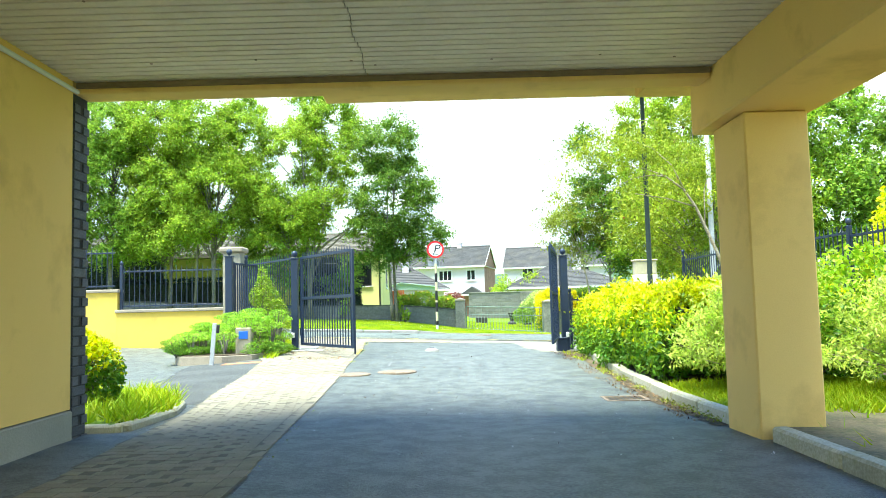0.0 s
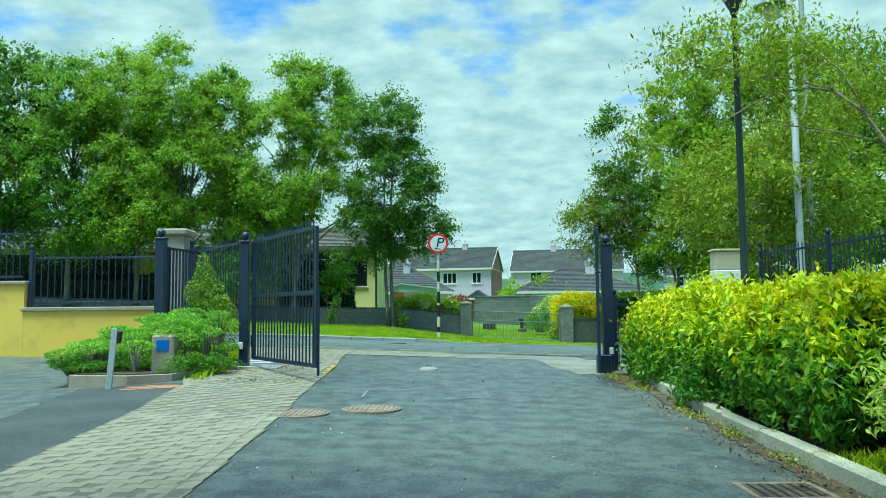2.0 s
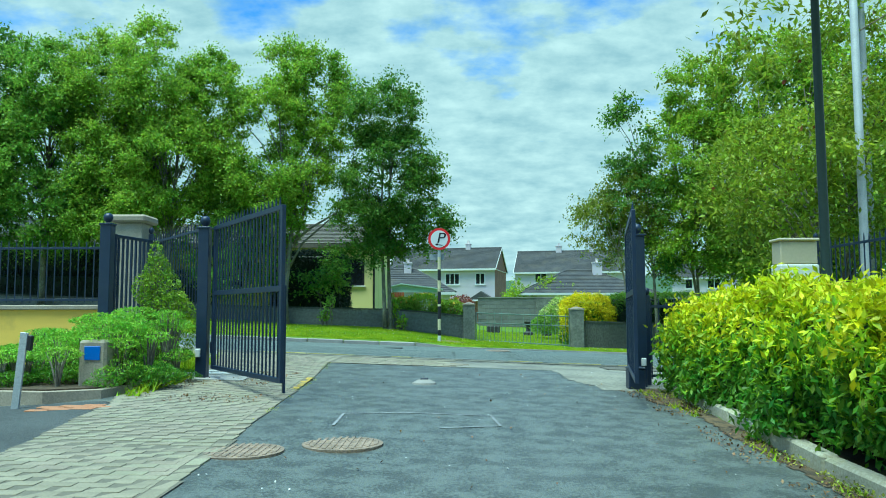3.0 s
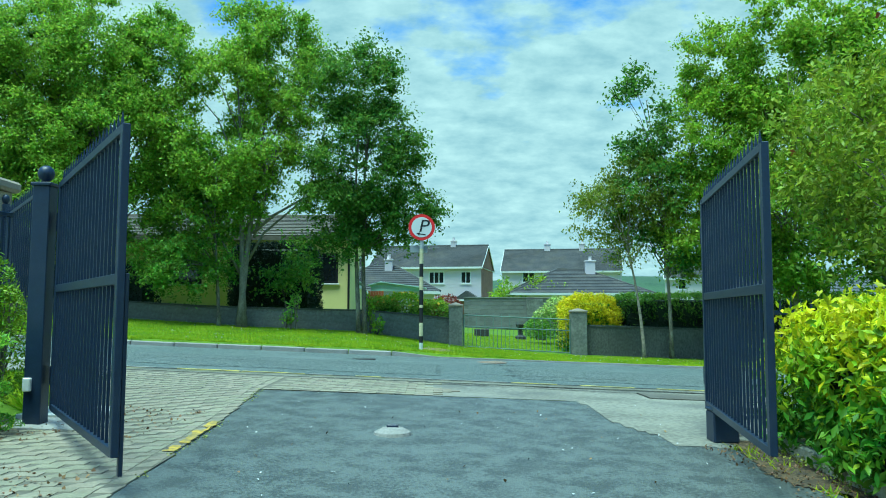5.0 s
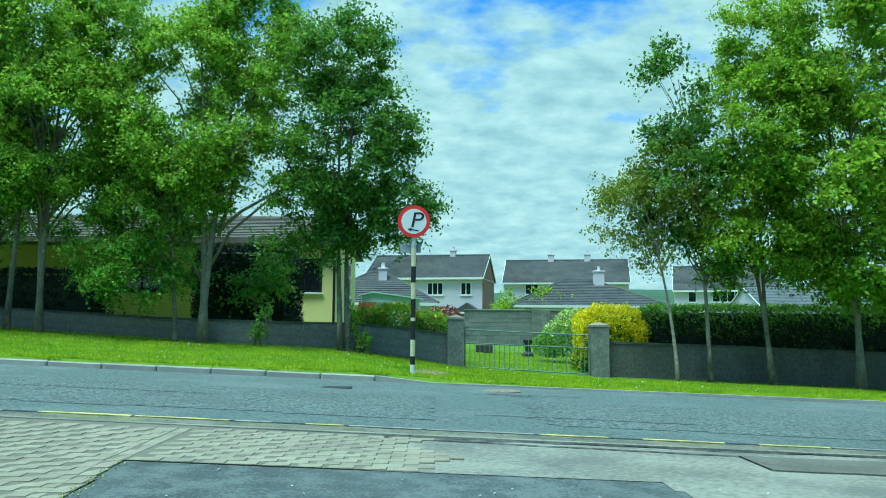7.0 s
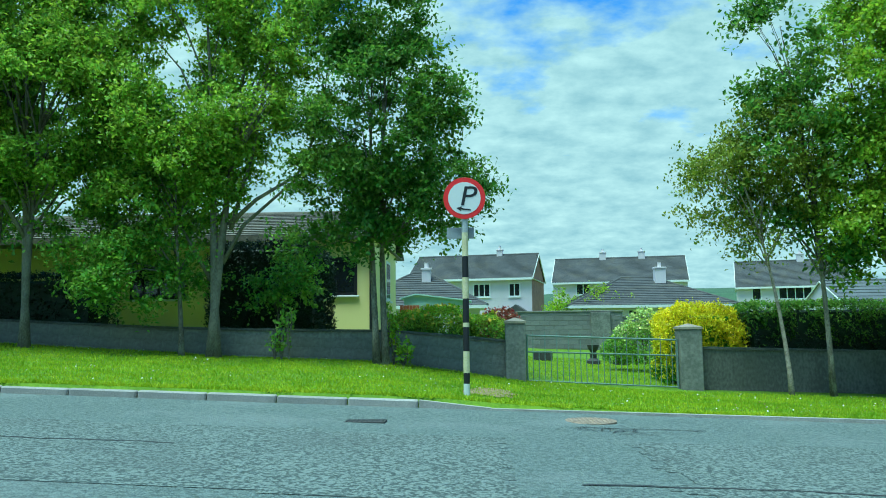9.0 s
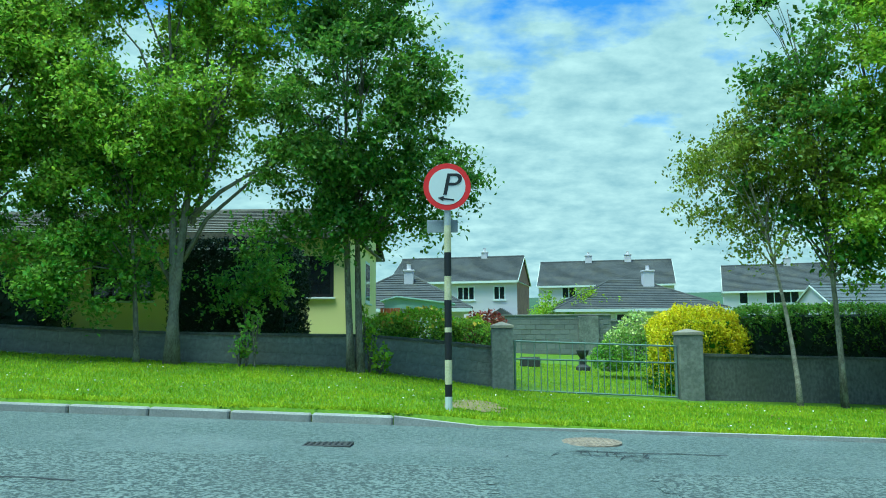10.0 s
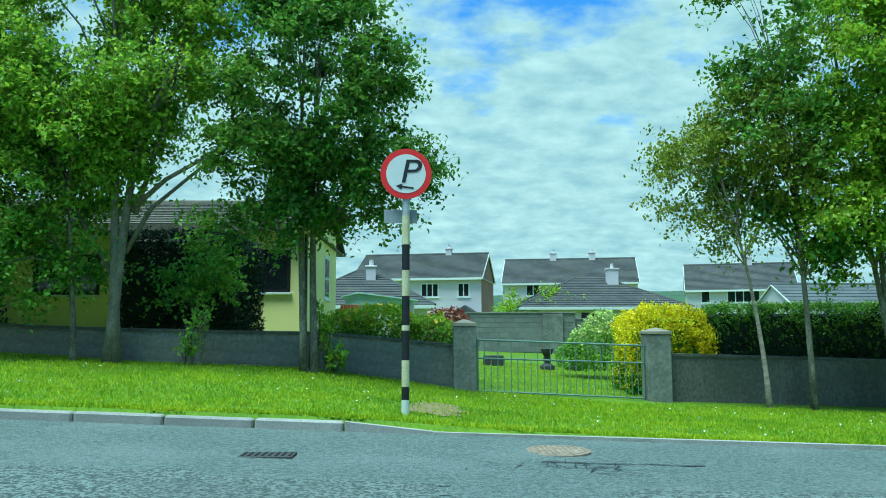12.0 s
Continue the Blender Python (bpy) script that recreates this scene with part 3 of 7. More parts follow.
sheet("pad", spread((1.2, 3.1, 0.06)), spread((15.3, 18.0, 0.06)), lambda x, y: base_z(x, y) + 0.004, "apron", "pale stained concrete pad under the gate post", "pad",
      inside=lambda x, y: x > 1.75 + 0.5 * noise.noise((x * 0.9, y * 0.9, 2)) - 0.25 * max(y - 16.6, 0) and y > 15.6 + 0.35 * noise.noise((x * 1.5, 1, 4)))
sheet("planting_bed", spread((2.30, 3.0, 0.05), (3.0, 12, 0.6)), spread((-12, 6, 0.7), (6, 16.2, 0.1)), lambda x, y: base_z(x, y) + 0.06 + 0.025 * noise.noise((x, y, 4)), "soil",
      "brown soil planting bed behind the concrete kerb", "soil", inside=lambda x, y: x > lerp(y, (-12, 6.75, 9.5, 12.3, 15.2, 16.0), (2.33, 2.32, 2.40, 2.50, 2.62, 2.84)))
def in_bed(x, y):
    """Inside the kerb of the grass bed at the building's corner."""
    return x < lerp(y, (6.7, 7.7, 8.45, 9.05, 9.4, 9.6), (-2.68, -2.68, -2.84, -3.36, -4.3, -7.5))


sheet("planting_bed", spread((-8, -2.6, 0.1)), spread((6.66, 9.7, 0.1)), lambda x, y: fine_base(x, y) + 0.05 + 0.03 * noise.noise((x, y, 9)), "grass",
      "rough grass bed at the foot of the building", "grass bed", inside=lambda x, y: in_bed(x, y))


# ---------------------------------------------------------------- the archway
SOFFIT = 2.76
ARCH_Y = 0.0            # the archway's unseen rear mouth, behind the start, cut short to let daylight in
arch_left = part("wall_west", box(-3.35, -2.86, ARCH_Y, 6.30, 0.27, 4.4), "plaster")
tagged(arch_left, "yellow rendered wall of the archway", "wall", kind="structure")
tagged(part("plinth", box(-3.30, -2.84, ARCH_Y, 6.30, -0.3, 0.262, 0.01), "plinth"), "grey rendered plinth at the foot of the wall", "plinth", kind="structure")
tagged(part("conduit", tube([(-2.835, ARCH_Y, 2.68), (-2.835, 6.32, 2.68)], [0.018, 0.018], 8), "white"), "thin white plastic conduit under the soffit", "conduit", kind="structure")

# boarded soffit: narrow boards across the drive, with open joints and two butt joints
bm = bmesh.new()
y = ARCH_Y
while y < 6.33:
    cut = -0.60 + 0.012 * math.sin(y * 9)
    for x0, x1 in ((-2.86, cut - 0.004), (cut + 0.004, 2.06)):
        bx(bm, x0, x1, y + 0.012, min(y + 0.088, 6.345), SOFFIT, SOFFIT + 0.02)
    y += 0.1
tagged(part("ceiling", bm, "soffit"), "cream boarded soffit with narrow dark joints and stains", "ceiling", kind="structure")
tagged(part("ceiling_backing", box(-2.86, 2.06, ARCH_Y, 6.34, SOFFIT + 0.03, SOFFIT + 0.10), "gap"), "dark backing over the boarded soffit", "ceiling", kind="structure")
tagged(part("trim", box(-2.85, 2.05, 6.326, 6.347, 2.712, 2.757, 0.003), "darktimber"), "dark brown timber trim along the soffit's edge", "trim", kind="structure")
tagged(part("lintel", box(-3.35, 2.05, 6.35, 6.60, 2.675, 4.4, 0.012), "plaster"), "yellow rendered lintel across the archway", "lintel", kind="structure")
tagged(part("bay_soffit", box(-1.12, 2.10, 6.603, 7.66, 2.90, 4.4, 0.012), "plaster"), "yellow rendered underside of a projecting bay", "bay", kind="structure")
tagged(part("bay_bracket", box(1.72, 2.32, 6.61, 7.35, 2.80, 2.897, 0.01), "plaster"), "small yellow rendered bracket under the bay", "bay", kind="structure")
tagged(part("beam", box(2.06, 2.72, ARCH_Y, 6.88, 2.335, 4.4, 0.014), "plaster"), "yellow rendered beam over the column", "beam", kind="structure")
# unseen top, set low so the building's shadow stays short
tagged(part("roof_slab", box(-3.4, 2.75, ARCH_Y - 0.1, 7.7, 4.405, 4.6), "plinth"), "plain unseen roof slab set low over the archway", "roof", kind="structure")

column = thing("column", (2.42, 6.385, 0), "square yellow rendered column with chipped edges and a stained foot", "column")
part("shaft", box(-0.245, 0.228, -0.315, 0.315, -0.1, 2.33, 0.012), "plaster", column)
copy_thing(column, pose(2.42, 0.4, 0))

# slate-coloured brick end of the wall, laid course by course
quoin = part("wall_end", box(-3.34, -2.87, 6.302, 6.56, -0.2, 2.674), "mortar")
tagged(quoin, "dark slate-coloured brick end of the archway wall", "wall", kind="structure")
bm_a = box(-0.1025, 0.1025, -0.006, 0.006, -0.0325, 0.0325, 0.003)
brick_me = bpy.data.meshes.new("brick")
bm_a.to_mesh(brick_me); bm_a.free(); brick_me.materials.append(M["brick"])
bm_a = box(-0.0475, 0.0475, -0.006, 0.006, -0.0325, 0.0325, 0.003)
half_me = bpy.data.meshes.new("brick_half")
bm_a.to_mesh(half_me); bm_a.free(); half_me.materials.append(M["brick"])
z, row = 0.02, 0
while z < 2.64:
    for off, kind_ in (((0.105, 0),) if row % 2 else ()) + ((((0.052, 1), (0.20, 1))) if not row % 2 else ()):
        b = new("brick", (brick_me, half_me)[kind_])
        b.parent = quoin
        b.matrix_basis = pose(-2.866, 6.31 + off + 0.02, z, 0, 0, 90)
    z += 0.075
    row += 1


# ---------------------------------------------------------------- kerbs
kerb_bm = box(-0.455, 0.455, -0.06, 0.06, -0.15, 0.105, 0.018)
kerb_me = bpy.data.meshes.new("kerb_stone")
kerb_bm.to_mesh(kerb_me); kerb_bm.free(); kerb_me.materials.append(M["kerbstone"])


plain_kerb_me = kerb_me.copy()
plain_kerb_me.materials[0] = M["concrete"]


def kerb_run(name, pts, zf, label, stone=kerb_me):
    """Kerb stones laid end to end along a line of points; each stone is a piece of the run."""
    run = tagged(new(name), label, "kerb", kind="structure")
    carry, i = 0.0, 0
    p = Vector(pts[0])
    for q in pts[1:]:
        q = Vector(q)
        d = (q - p)
        length = d.length
        ang = math.degrees(math.atan2(d.y, d.x))
        n = max(1, round(length / 0.925))
        for k in range(n):
            c = p + d * ((k + 0.5) / n)
            e = d * (0.5 / n)
            za, zb = zf(c.x - e.x, c.y - e.y), zf(c.x + e.x, c.y + e.y)
            ob = new("kerb_stone", stone)
            ob.parent = run
            tilt = -math.degrees(math.atan2(zb - za, length / n))
            ob.matrix_basis = pose(c.x, c.y, (za + zb) / 2 + random.uniform(-0.006, 0.006), 0, tilt, ang + random.uniform(-0.5, 0.5)) @ Matrix.Diagonal((length / n / 0.925, 1, 1, 1))
        p = q
    return run


kerb_run("kerb_drive", [(2.30, -9), (2.28, 6.0)], base_z, "weathered concrete kerb along the planting bed")
kerb_run("kerb_drive", [(2.28, 6.75), (2.36, 9.5), (2.46, 12.3), (2.58, 15.2), (2.78, 16.0), (3.6, 16.3)], lambda x, y: base_z(x, y) + 0.015, "weathered concrete kerb along the planting bed")
kerb_run("kerb_entrance", [(-30, 19.85), (-5.0, 19.82), (-4.4, 19.6), (-4.02, 19.2), (-3.78, 18.65), (-3.64, 18.1), (-3.58, 17.6)], lambda x, y: base_z(x, y) - 0.035, "rounded concrete kerb of the pavement corner", plain_kerb_me)
kerb_run("kerb_bed", [(-2.92, 6.64), (-2.64, 6.72), (-2.62, 7.7), (-2.78, 8.45), (-3.3, 9.05), (-4.2, 9.4), (-7.5, 9.6)], lambda x, y: fine_base(x, y) - 0.045, "grass-grown concrete kerb round the bed")
kerb_run("kerb_road", [(-30.0, KERB_Y + 0.04), (-0.95, KERB_Y + 0.04)], lambda x, y: base_z(x, y) - 0.008, "pale concrete kerb along the grass verge", plain_kerb_me)
drop_kerb = part("kerb_drop", extrude_poly([(-0.94, KERB_Y - 0.02), (0.0, KERB_Y - 0.02), (0.0, KERB_Y + 0.1), (-0.94, KERB_Y + 0.1)], lambda x, y: base_z(x, y) - 0.1,
                 lambda x, y: base_z(x, y) + (0.10 if x < -0.5 else 0.03)), "concrete")
tagged(drop_kerb, "sloping drop kerb stone beside the sign pole", "kerb", kind="structure")
tagged(part("kerb_edging", extrude_poly([(0.0, KERB_Y), (30, KERB_Y), (30, KERB_Y + 0.08), (0.0, KERB_Y + 0.08)], lambda x, y: base_z(x, y) - 0.1, lambda x, y: base_z(x, y) + 0.025), "concrete"),
       "low concrete edging flush with the grass", "kerb", kind="structure")


# ---------------------------------------------------------------- gates and railings
def ball_post(at, h, w, label, group="gate posts"):
    t = thing("gate_post", at, label, "post", group)
    part("shaft", box(-w / 2, w / 2, -w / 2, w / 2, -0.1, h - 0.16, 0.006), "iron", t)
    part("collar", box(-w / 2 - 0.012, w / 2 + 0.012, -w / 2 - 0.012, w / 2 + 0.012, h - 0.16, h - 0.135, 0.004), "iron", t)
    part("finial", lathe([(0.02, h - 0.135), (0.024, h - 0.12), (0.05, h - 0.10), (0.062, h - 0.06), (0.05, h - 0.02), (0.02, h)], 14), "iron", t, smooth=True)
    return t


pale_cache = {}


def pale_mesh(h, r=0.008, tip=0.07):
    """A square bar with a pointed tip, from z 0 to h."""
    key = (round(h, 3), r, tip)
    if key not in pale_cache:
        bm = bmesh.new()
        prof = [(r * 1.414, 0), (r * 1.414, h - tip), (r * 1.2, h - tip * 0.85), (r * 0.2, h)]
        lathe(prof, 4, bm)
        bmesh.ops.rotate(bm, verts=bm.verts, cent=(0, 0, 0), matrix=Matrix.Rotation(radians(45), 3, "Z"))
        me = bpy.data.meshes.new("pale")
        bm.to_mesh(me); bm.free(); me.materials.append(M["iron"])
        pale_cache[key] = me
    return pale_cache[key]


def railing(t, length, z0, z1, rails, step=0.11, tip=0.10, r=0.0065, rail_h=0.035):
    """Rails and pales of a railing along its own x axis, as parts of t."""
    for z in rails:
        part("rail", box(0, length, -0.006, 0.006, z - rail_h / 2, z + rail_h / 2, 0.002), "iron", t)
    n = max(1, int(length / step))
    for i in range(n):
        p = new("pale", pale_mesh(z1 - z0, r, 0.06))
        p.parent = t
        p.matrix_basis = pose((i + 0.5) * length / n, 0, z0)


def entrance_gate(at, rz, length, label, low=0.12):
    """One leaf of the entrance gate, hinged at its own origin, running along +x."""
    t = thing("entrance_gate", at, label, "gate", "entrance gate leaves", rz=rz)
    H0, H1 = low, low + 1.71
    for x in (0.03, length - 0.03):
        part("stile", box(x - 0.03, x + 0.03, -0.02, 0.02, H0, H1, 0.004), "iron", t)
    for z, hh in ((H0 + 0.02, 0.025), (H0 + 0.90, 0.028), (H1 - 0.02, 0.025)):
        part("rail", box(0.06, length - 0.06, -0.018, 0.018, z - hh, z + hh, 0.003), "iron", t)
    n = int((length - 0.12) / 0.105)
    for i in range(n):
        p = new("pale", pale_mesh(H1 + 0.09 - H0, 0.008, 0.06))
        p.parent = t
        p.matrix_basis = pose(0.06 + (i + 0.5) * (length - 0.12) / n, 0, H0)
    for z in (H0 + 0.25, H1 - 0.3):
        part("hinge", lathe([(0.022, z - 0.07), (0.022, z + 0.07)], 10, at=(-0.03, 0, 0)), "iron", t)
    return t


POST_L, POST_R = (-2.99, 15.6), (2.38, 16.15)
ZL, ZR = base_z(*POST_L) + 0.0, base_z(*POST_R)
postL = ball_post((*POST_L, ZL), 1.96, 0.13, "dark blue-black steel gate post with ball finial")
postR = ball_post((*POST_R, ZR), 2.06, 0.15, "dark blue-black steel gate post with ball finial")
for pst, s in ((postL, 1), (postR, -1)):
    part("sensor", box(-0.03 - 0.03 * s, 0.03 - 0.03 * s, -0.10, -0.065, 0.26, 0.36, 0.008), "white", pst, "small white plastic sensor box")
OPEN_L, OPEN_R = 56.5, 79.0
gateL = entrance_gate((POST_L[0] + 0.12, POST_L[1], ZL), -OPEN_L, 2.28, "dark blue-black steel gate leaf standing open, pointed bars")
part("drop_bolt", box(2.22, 2.26, 0.022, 0.045, 0.02, 1.05, 0.004), "iron", gateL)
entrance_gate((POST_R[0] - 0.14, POST_R[1], ZR), 180 + OPEN_R, 2.28, "dark blue-black steel gate leaf swung wide open, pointed bars", 0.24)
motor = thing("gate_motor", (POST_R[0] - 0.13, POST_R[1] - 0.30, ZR), "dark metal gate opener housing at the foot of the post", "gate motor")
part("housing", box(-0.10, 0.10, -0.09, 0.09, 0.0, 0.24, 0.012), "iron", motor)
part("cover", box(-0.105, 0.105, -0.095, 0.095, 0.24, 0.265, 0.008), "iron", motor)
stop = thing("gate_stop", (-0.33, 15.72, base_z(-0.33, 15.72)), "low concrete ground stop with a steel catch", "gate stop")
part("base", lathe([(0.15, -0.01), (0.14, 0.02), (0.08, 0.05), (0.03, 0.055)], 14), "concrete", stop)
part("catch", box(-0.045, 0.045, -0.02, 0.02, 0.045, 0.075, 0.006), "iron", stop)
for x0, x1, y0, y1, px, py in ((-3.15, -2.45, 15.38, 15.86, *POST_L),):
    tagged(part("pad", extrude_poly([(x0, y0), (x1, y0), (x1, y1), (x0, y1)], lambda x, y: base_z(x, y) - 0.05, lambda x, y: base_z(x, y) + 0.02), "concrete"), "pale concrete pad under the gate post", "pad", kind="structure")

# pedestrian gate and pillar
PIL = (-4.80, 17.85)
pillar = thing("gate_pillar", (*PIL, 0.05), "square weathered stone-faced gate pillar with a capping", "pillar")
part("shaft", box(-0.20, 0.20, -0.20, 0.20, -0.1, 2.24, 0.01), "stone", pillar)
part("cap", box(-0.27, 0.27, -0.27, 0.27, 2.242, 2.36, 0.03), "coping", pillar)
ball_post((-4.43, 16.15, 0.12), 2.12, 0.14, "dark blue-black steel post of the side gate", "side gate posts")
side_gate = thing("side_gate", (-4.37, 16.22, 0.12), "dark blue steel pedestrian gate leaf standing open", "gate", rz=78)
for x in (0.02, 1.08):
    part("stile", box(x - 0.02, x + 0.02, -0.015, 0.015, 0.75, 1.86, 0.003), "iron", side_gate)
for z in (0.78, 1.83):
    part("rail", box(0.04, 1.06, -0.014, 0.014, z - 0.02, z + 0.02, 0.003), "iron", side_gate)
for i in range(11):
    p = new("pale", pale_mesh(1.07, 0.012, 0.02)); p.parent = side_gate; p.matrix_basis = pose(0.09 + i * 0.092, 0, 0.77)


def fence_line(name, a, b, zf, h, posts=2.4, low=0.10, label="", base=0.0):
    """A railing of panels between ball-topped posts from a to b."""
    a, b = Vector(a), Vector(b)
    d = b - a
    n = max(1, round(d.length / posts))
    ang = math.degrees(math.atan2(d.y, d.x))
    for i in range(n):
        p, q = a + d * (i / n), a + d * ((i + 1) / n)
        z = zf(p.x, p.y) + base
        t = thing(name, (p.x, p.y, z), label, "railing", "railing panels", rz=ang)
        L = (q - p).length
        part("post", box(-0.03, 0.03, -0.03, 0.03, -0.05, h, 0.005), "iron", t)
        part("finial", lathe([(0.02, h), (0.035, h + 0.03), (0.04, h + 0.055), (0.03, h + 0.085), (0.01, h + 0.10)], 10), "iron", t, smooth=True)
        railing(t, L, low - 0.04, h - 0.02, (low, h - 0.14), step=0.115)


# boundary wall with railings, beside the car park
def coped_wall(name, x0, x1, y, z0, z1, label):
    w = part(name, box(x0, x1, y - 0.11, y + 0.11, z0, z1), "wallyellow")
    tagged(w, label, "wall", kind="structure")
    c = part("coping", box(x0 - 0.04, x1 + 0.04, y - 0.16, y + 0.16, z1 + 0.001, z1 + 0.07, 0.012), "coping", w, "weathered stone coping")
    return w


coped_wall("wall_boundary", -7.4, -5.01, 17.85, -0.2, 1.00, "low yellow rendered boundary wall with stone coping")
coped_wall("wall_boundary", -18.0, -7.403, 17.85, -0.2, 1.46, "yellow rendered boundary wall with stone coping")
fence_line("railing", (-7.35, 17.85), (-5.10, 17.85), lambda x, y: 1.07, 1.0, 2.1, 0.08, "black iron railing on the boundary wall")
fence_line("railing", (-17.5, 17.85), (-7.5, 17.85), lambda x, y: 1.53, 0.97, 2.1, 0.08, "black iron railing on the boundary wall")
fence_line("railing", (-4.5, 17.75), (-3.05, 15.75), base_z, 1.85, 2.6, 0.75, "black iron railing beside the gate")
fence_line("railing", (2.52, 16.3), (5.2, 17.3), base_z, 1.15, 2.4, 0.12, "black iron railing behind the hedge")
fence_line("railing", (5.2, 17.3), (5.3, 6.0), base_z, 1.95, 2.4, 0.12, "black iron railing behind the hedge", 0.08)


# ---------------------------------------------------------------- trees and shrubs
def in_lobe(rng, lobe, n, shell=0.55):
    cx, cy, cz, rx, ry, rz_ = lobe
    d = rng.normal(size=(n, 3))
    d /= np.linalg.norm(d, axis=1)[:, None]
    r = (shell + (1 - shell) * rng.uniform(0, 1, n)) ** 0.7
    return np.array((cx, cy, cz)) + d * r[:, None] * np.array((rx, ry, rz_))


def clumps(rng, lobes, per_m3, size, per_clump, shell=0.5, flat=0.75, gap=-0.2):
    """Clump centres in the lobes, and the leaf points about them."""
    cs = []
    for lb in lobes:
        vol = 4.19 * lb[3] * lb[4] * lb[5]
        cs.append(in_lobe(rng, lb, max(6, int(vol * per_m3)), shell))
    cs = np.concatenate(cs)
    ph = float(rng.uniform(0, 50))
    cs = cs[np.array([noise.noise((c[0] * 0.75 + ph, c[1] * 0.75, c[2] * 0.75)) + 0.5 * noise.noise((c[0] * 1.9, c[1] * 1.9 + ph, c[2] * 1.9)) for c in cs]) > gap]
    # each clump is a handful of leafy twigs that reach outwards and bend down a little at the tip
    mid = cs.mean(axis=0)
    per = 8
    tw = max(3, per_clump // per)
    k = rng.integers(int(tw * 0.6), int(tw * 1.4) + 1, len(cs))
    base = np.repeat(cs, k, axis=0)
    out = base - mid
    out /= np.linalg.norm(out, axis=1)[:, None] + 1e-6
    way = out * 0.45 + rng.normal(size=(len(base), 3)) * np.array((0.62, 0.62, 0.36)) + np.array((0, 0, 0.12))
    way /= np.linalg.norm(way, axis=1)[:, None]
    way *= (np.repeat(size * rng.uniform(0.7, 1.35, len(cs)), k) * rng.uniform(0.7, 1.5, len(base)))[:, None]
    f = np.tile(np.linspace(0.12, 1.0, per), len(base))[:, None]
    pts = np.repeat(base, per, axis=0) + np.repeat(way, per, axis=0) * f - np.array((0, 0, 0.22 * size)) * f ** 2
    return cs, pts + rng.normal(size=pts.shape) * size * 0.11


def tree(x, y, lobes, label, leaf_mat, trunk_r=0.12, stems=((0, 0),), bark="bark", seed=1, per_m3=1.6, clump=0.55, per_clump=60, leaf_size=0.13,
         lean=(0, 0), z=None, aspect=0.6, shell=0.5, limbs=34, category="tree", droop=0.3, extra=None, gap=-0.2, boughs=(), low=0.32, foot=0.1):
    """A tree: tapered stems with limbs that reach into a crown of leaf clumps. Lobes are given about its foot."""
    rng = np.random.default_rng(seed)
    z = land_z(x, y) if z is None else z
    t = thing("tree", (x, y, z), label, category, "trees")
    cs, pts = clumps(rng, lobes, per_m3, clump, per_clump, shell, gap=gap)
    top = max(lb[2] + lb[5] * 0.7 for lb in lobes)
    bm = bmesh.new()
    spines = []
    for sx, sy in stems:
        n = 9
        sp = []
        for i in range(n):
            f = i / (n - 1)
            sp.append(Vector((sx * foot + (sx * (1.1 - foot) + lean[0]) * f ** 1.3 + 0.10 * math.sin(3.1 * f + seed), sy * foot + (sy * (1.1 - foot) + lean[1]) * f ** 1.3 + 0.10 * math.sin(2.3 * f + 2 * seed), -0.12 + f * top * 0.86)))
        spines.append(sp)
        tube(sp, [trunk_r * (1.35 if i == 0 else 1) * (1 - 0.88 * i / (n - 1)) for i in range(n)], 8, bm)
    pick = rng.permutation(len(cs))[:limbs]
    for i in pick:
        c = Vector(cs[i])
        sp = min(spines, key=lambda s: min((p - c).length for p in s))
        h = max(low * top, c.z - (0.5 + 0.5 * rng.uniform()) * max(0.8, math.hypot(c.x - sp[4].x, c.y - sp[4].y)))
        f = min(h / top, 0.93)
        k = f * 8
        a = sp[int(k)].lerp(sp[min(int(k) + 1, 8)], k - int(k))
        mid = a.lerp(c, 0.5) + Vector((0, 0, 0.12 * (c - a).length))
        r = trunk_r * (1 - 0.88 * f) * 0.62
        tube([a, a.lerp(mid, 0.55), mid, mid.lerp(c, 0.6), c], [r, r * 0.8, r * 0.6, r * 0.42, 0.006], 5, bm)
    for bough in boughs:
        tube([Vector(p) for p in bough], [trunk_r * (0.48 - 0.4 * i / (len(bough) - 1)) for i in range(len(bough))], 6, bm)
    part("trunk", bm, bark, t, smooth=True)
    leaves("crown", pts, leaf_size, leaf_mat, t, rng=rng, aspect=aspect, droop=droop, up=np.array((0, 0, 0.9)))
    if extra:
        tagged(leaves("berry_clusters", cs[rng.permutation(len(cs))[: extra[1]]] + rng.normal(size=(min(extra[1], len(cs)), 3)) * 0.1, extra[2], extra[0], t, rng=rng, aspect=0.9), kind="stuff")
    return t


def lobe(x, y, z, r, h, ry=None):
    return (x, y, z, r, ry or r, h)


# across the road, left of the sign pole
TD = dict(per_m3=9.6, per_clump=208, clump=0.41, leaf_size=0.094, shell=0.5)
tree(-2.08, 31.4, [lobe(0.0, 0, 4.9, 1.55, 1.9), lobe(-0.2, 0, 7.0, 1.15, 1.35), lobe(1.2, -0.2, 3.4, 0.75, 0.8), lobe(-0.9, 0, 3.6, 1.0, 0.9), lobe(0.3, 0, 3.2, 0.9, 0.6), lobe(1.6, -0.2, 3.3, 0.5, 0.65), lobe(-1.35, 0.2, 2.7, 0.7, 0.5), lobe(-0.2, -0.2, 2.6, 0.6, 0.45), lobe(-1.65, 0.1, 2.4, 0.75, 0.4)],
     "broad dark green tree with twin mottled stems on the verge", "leaf_dark", 0.072, ((-0.13, 0), (0.13, 0.08)), seed=3, foot=0.6, low=0.36, gap=-0.26, limbs=40, **TD)
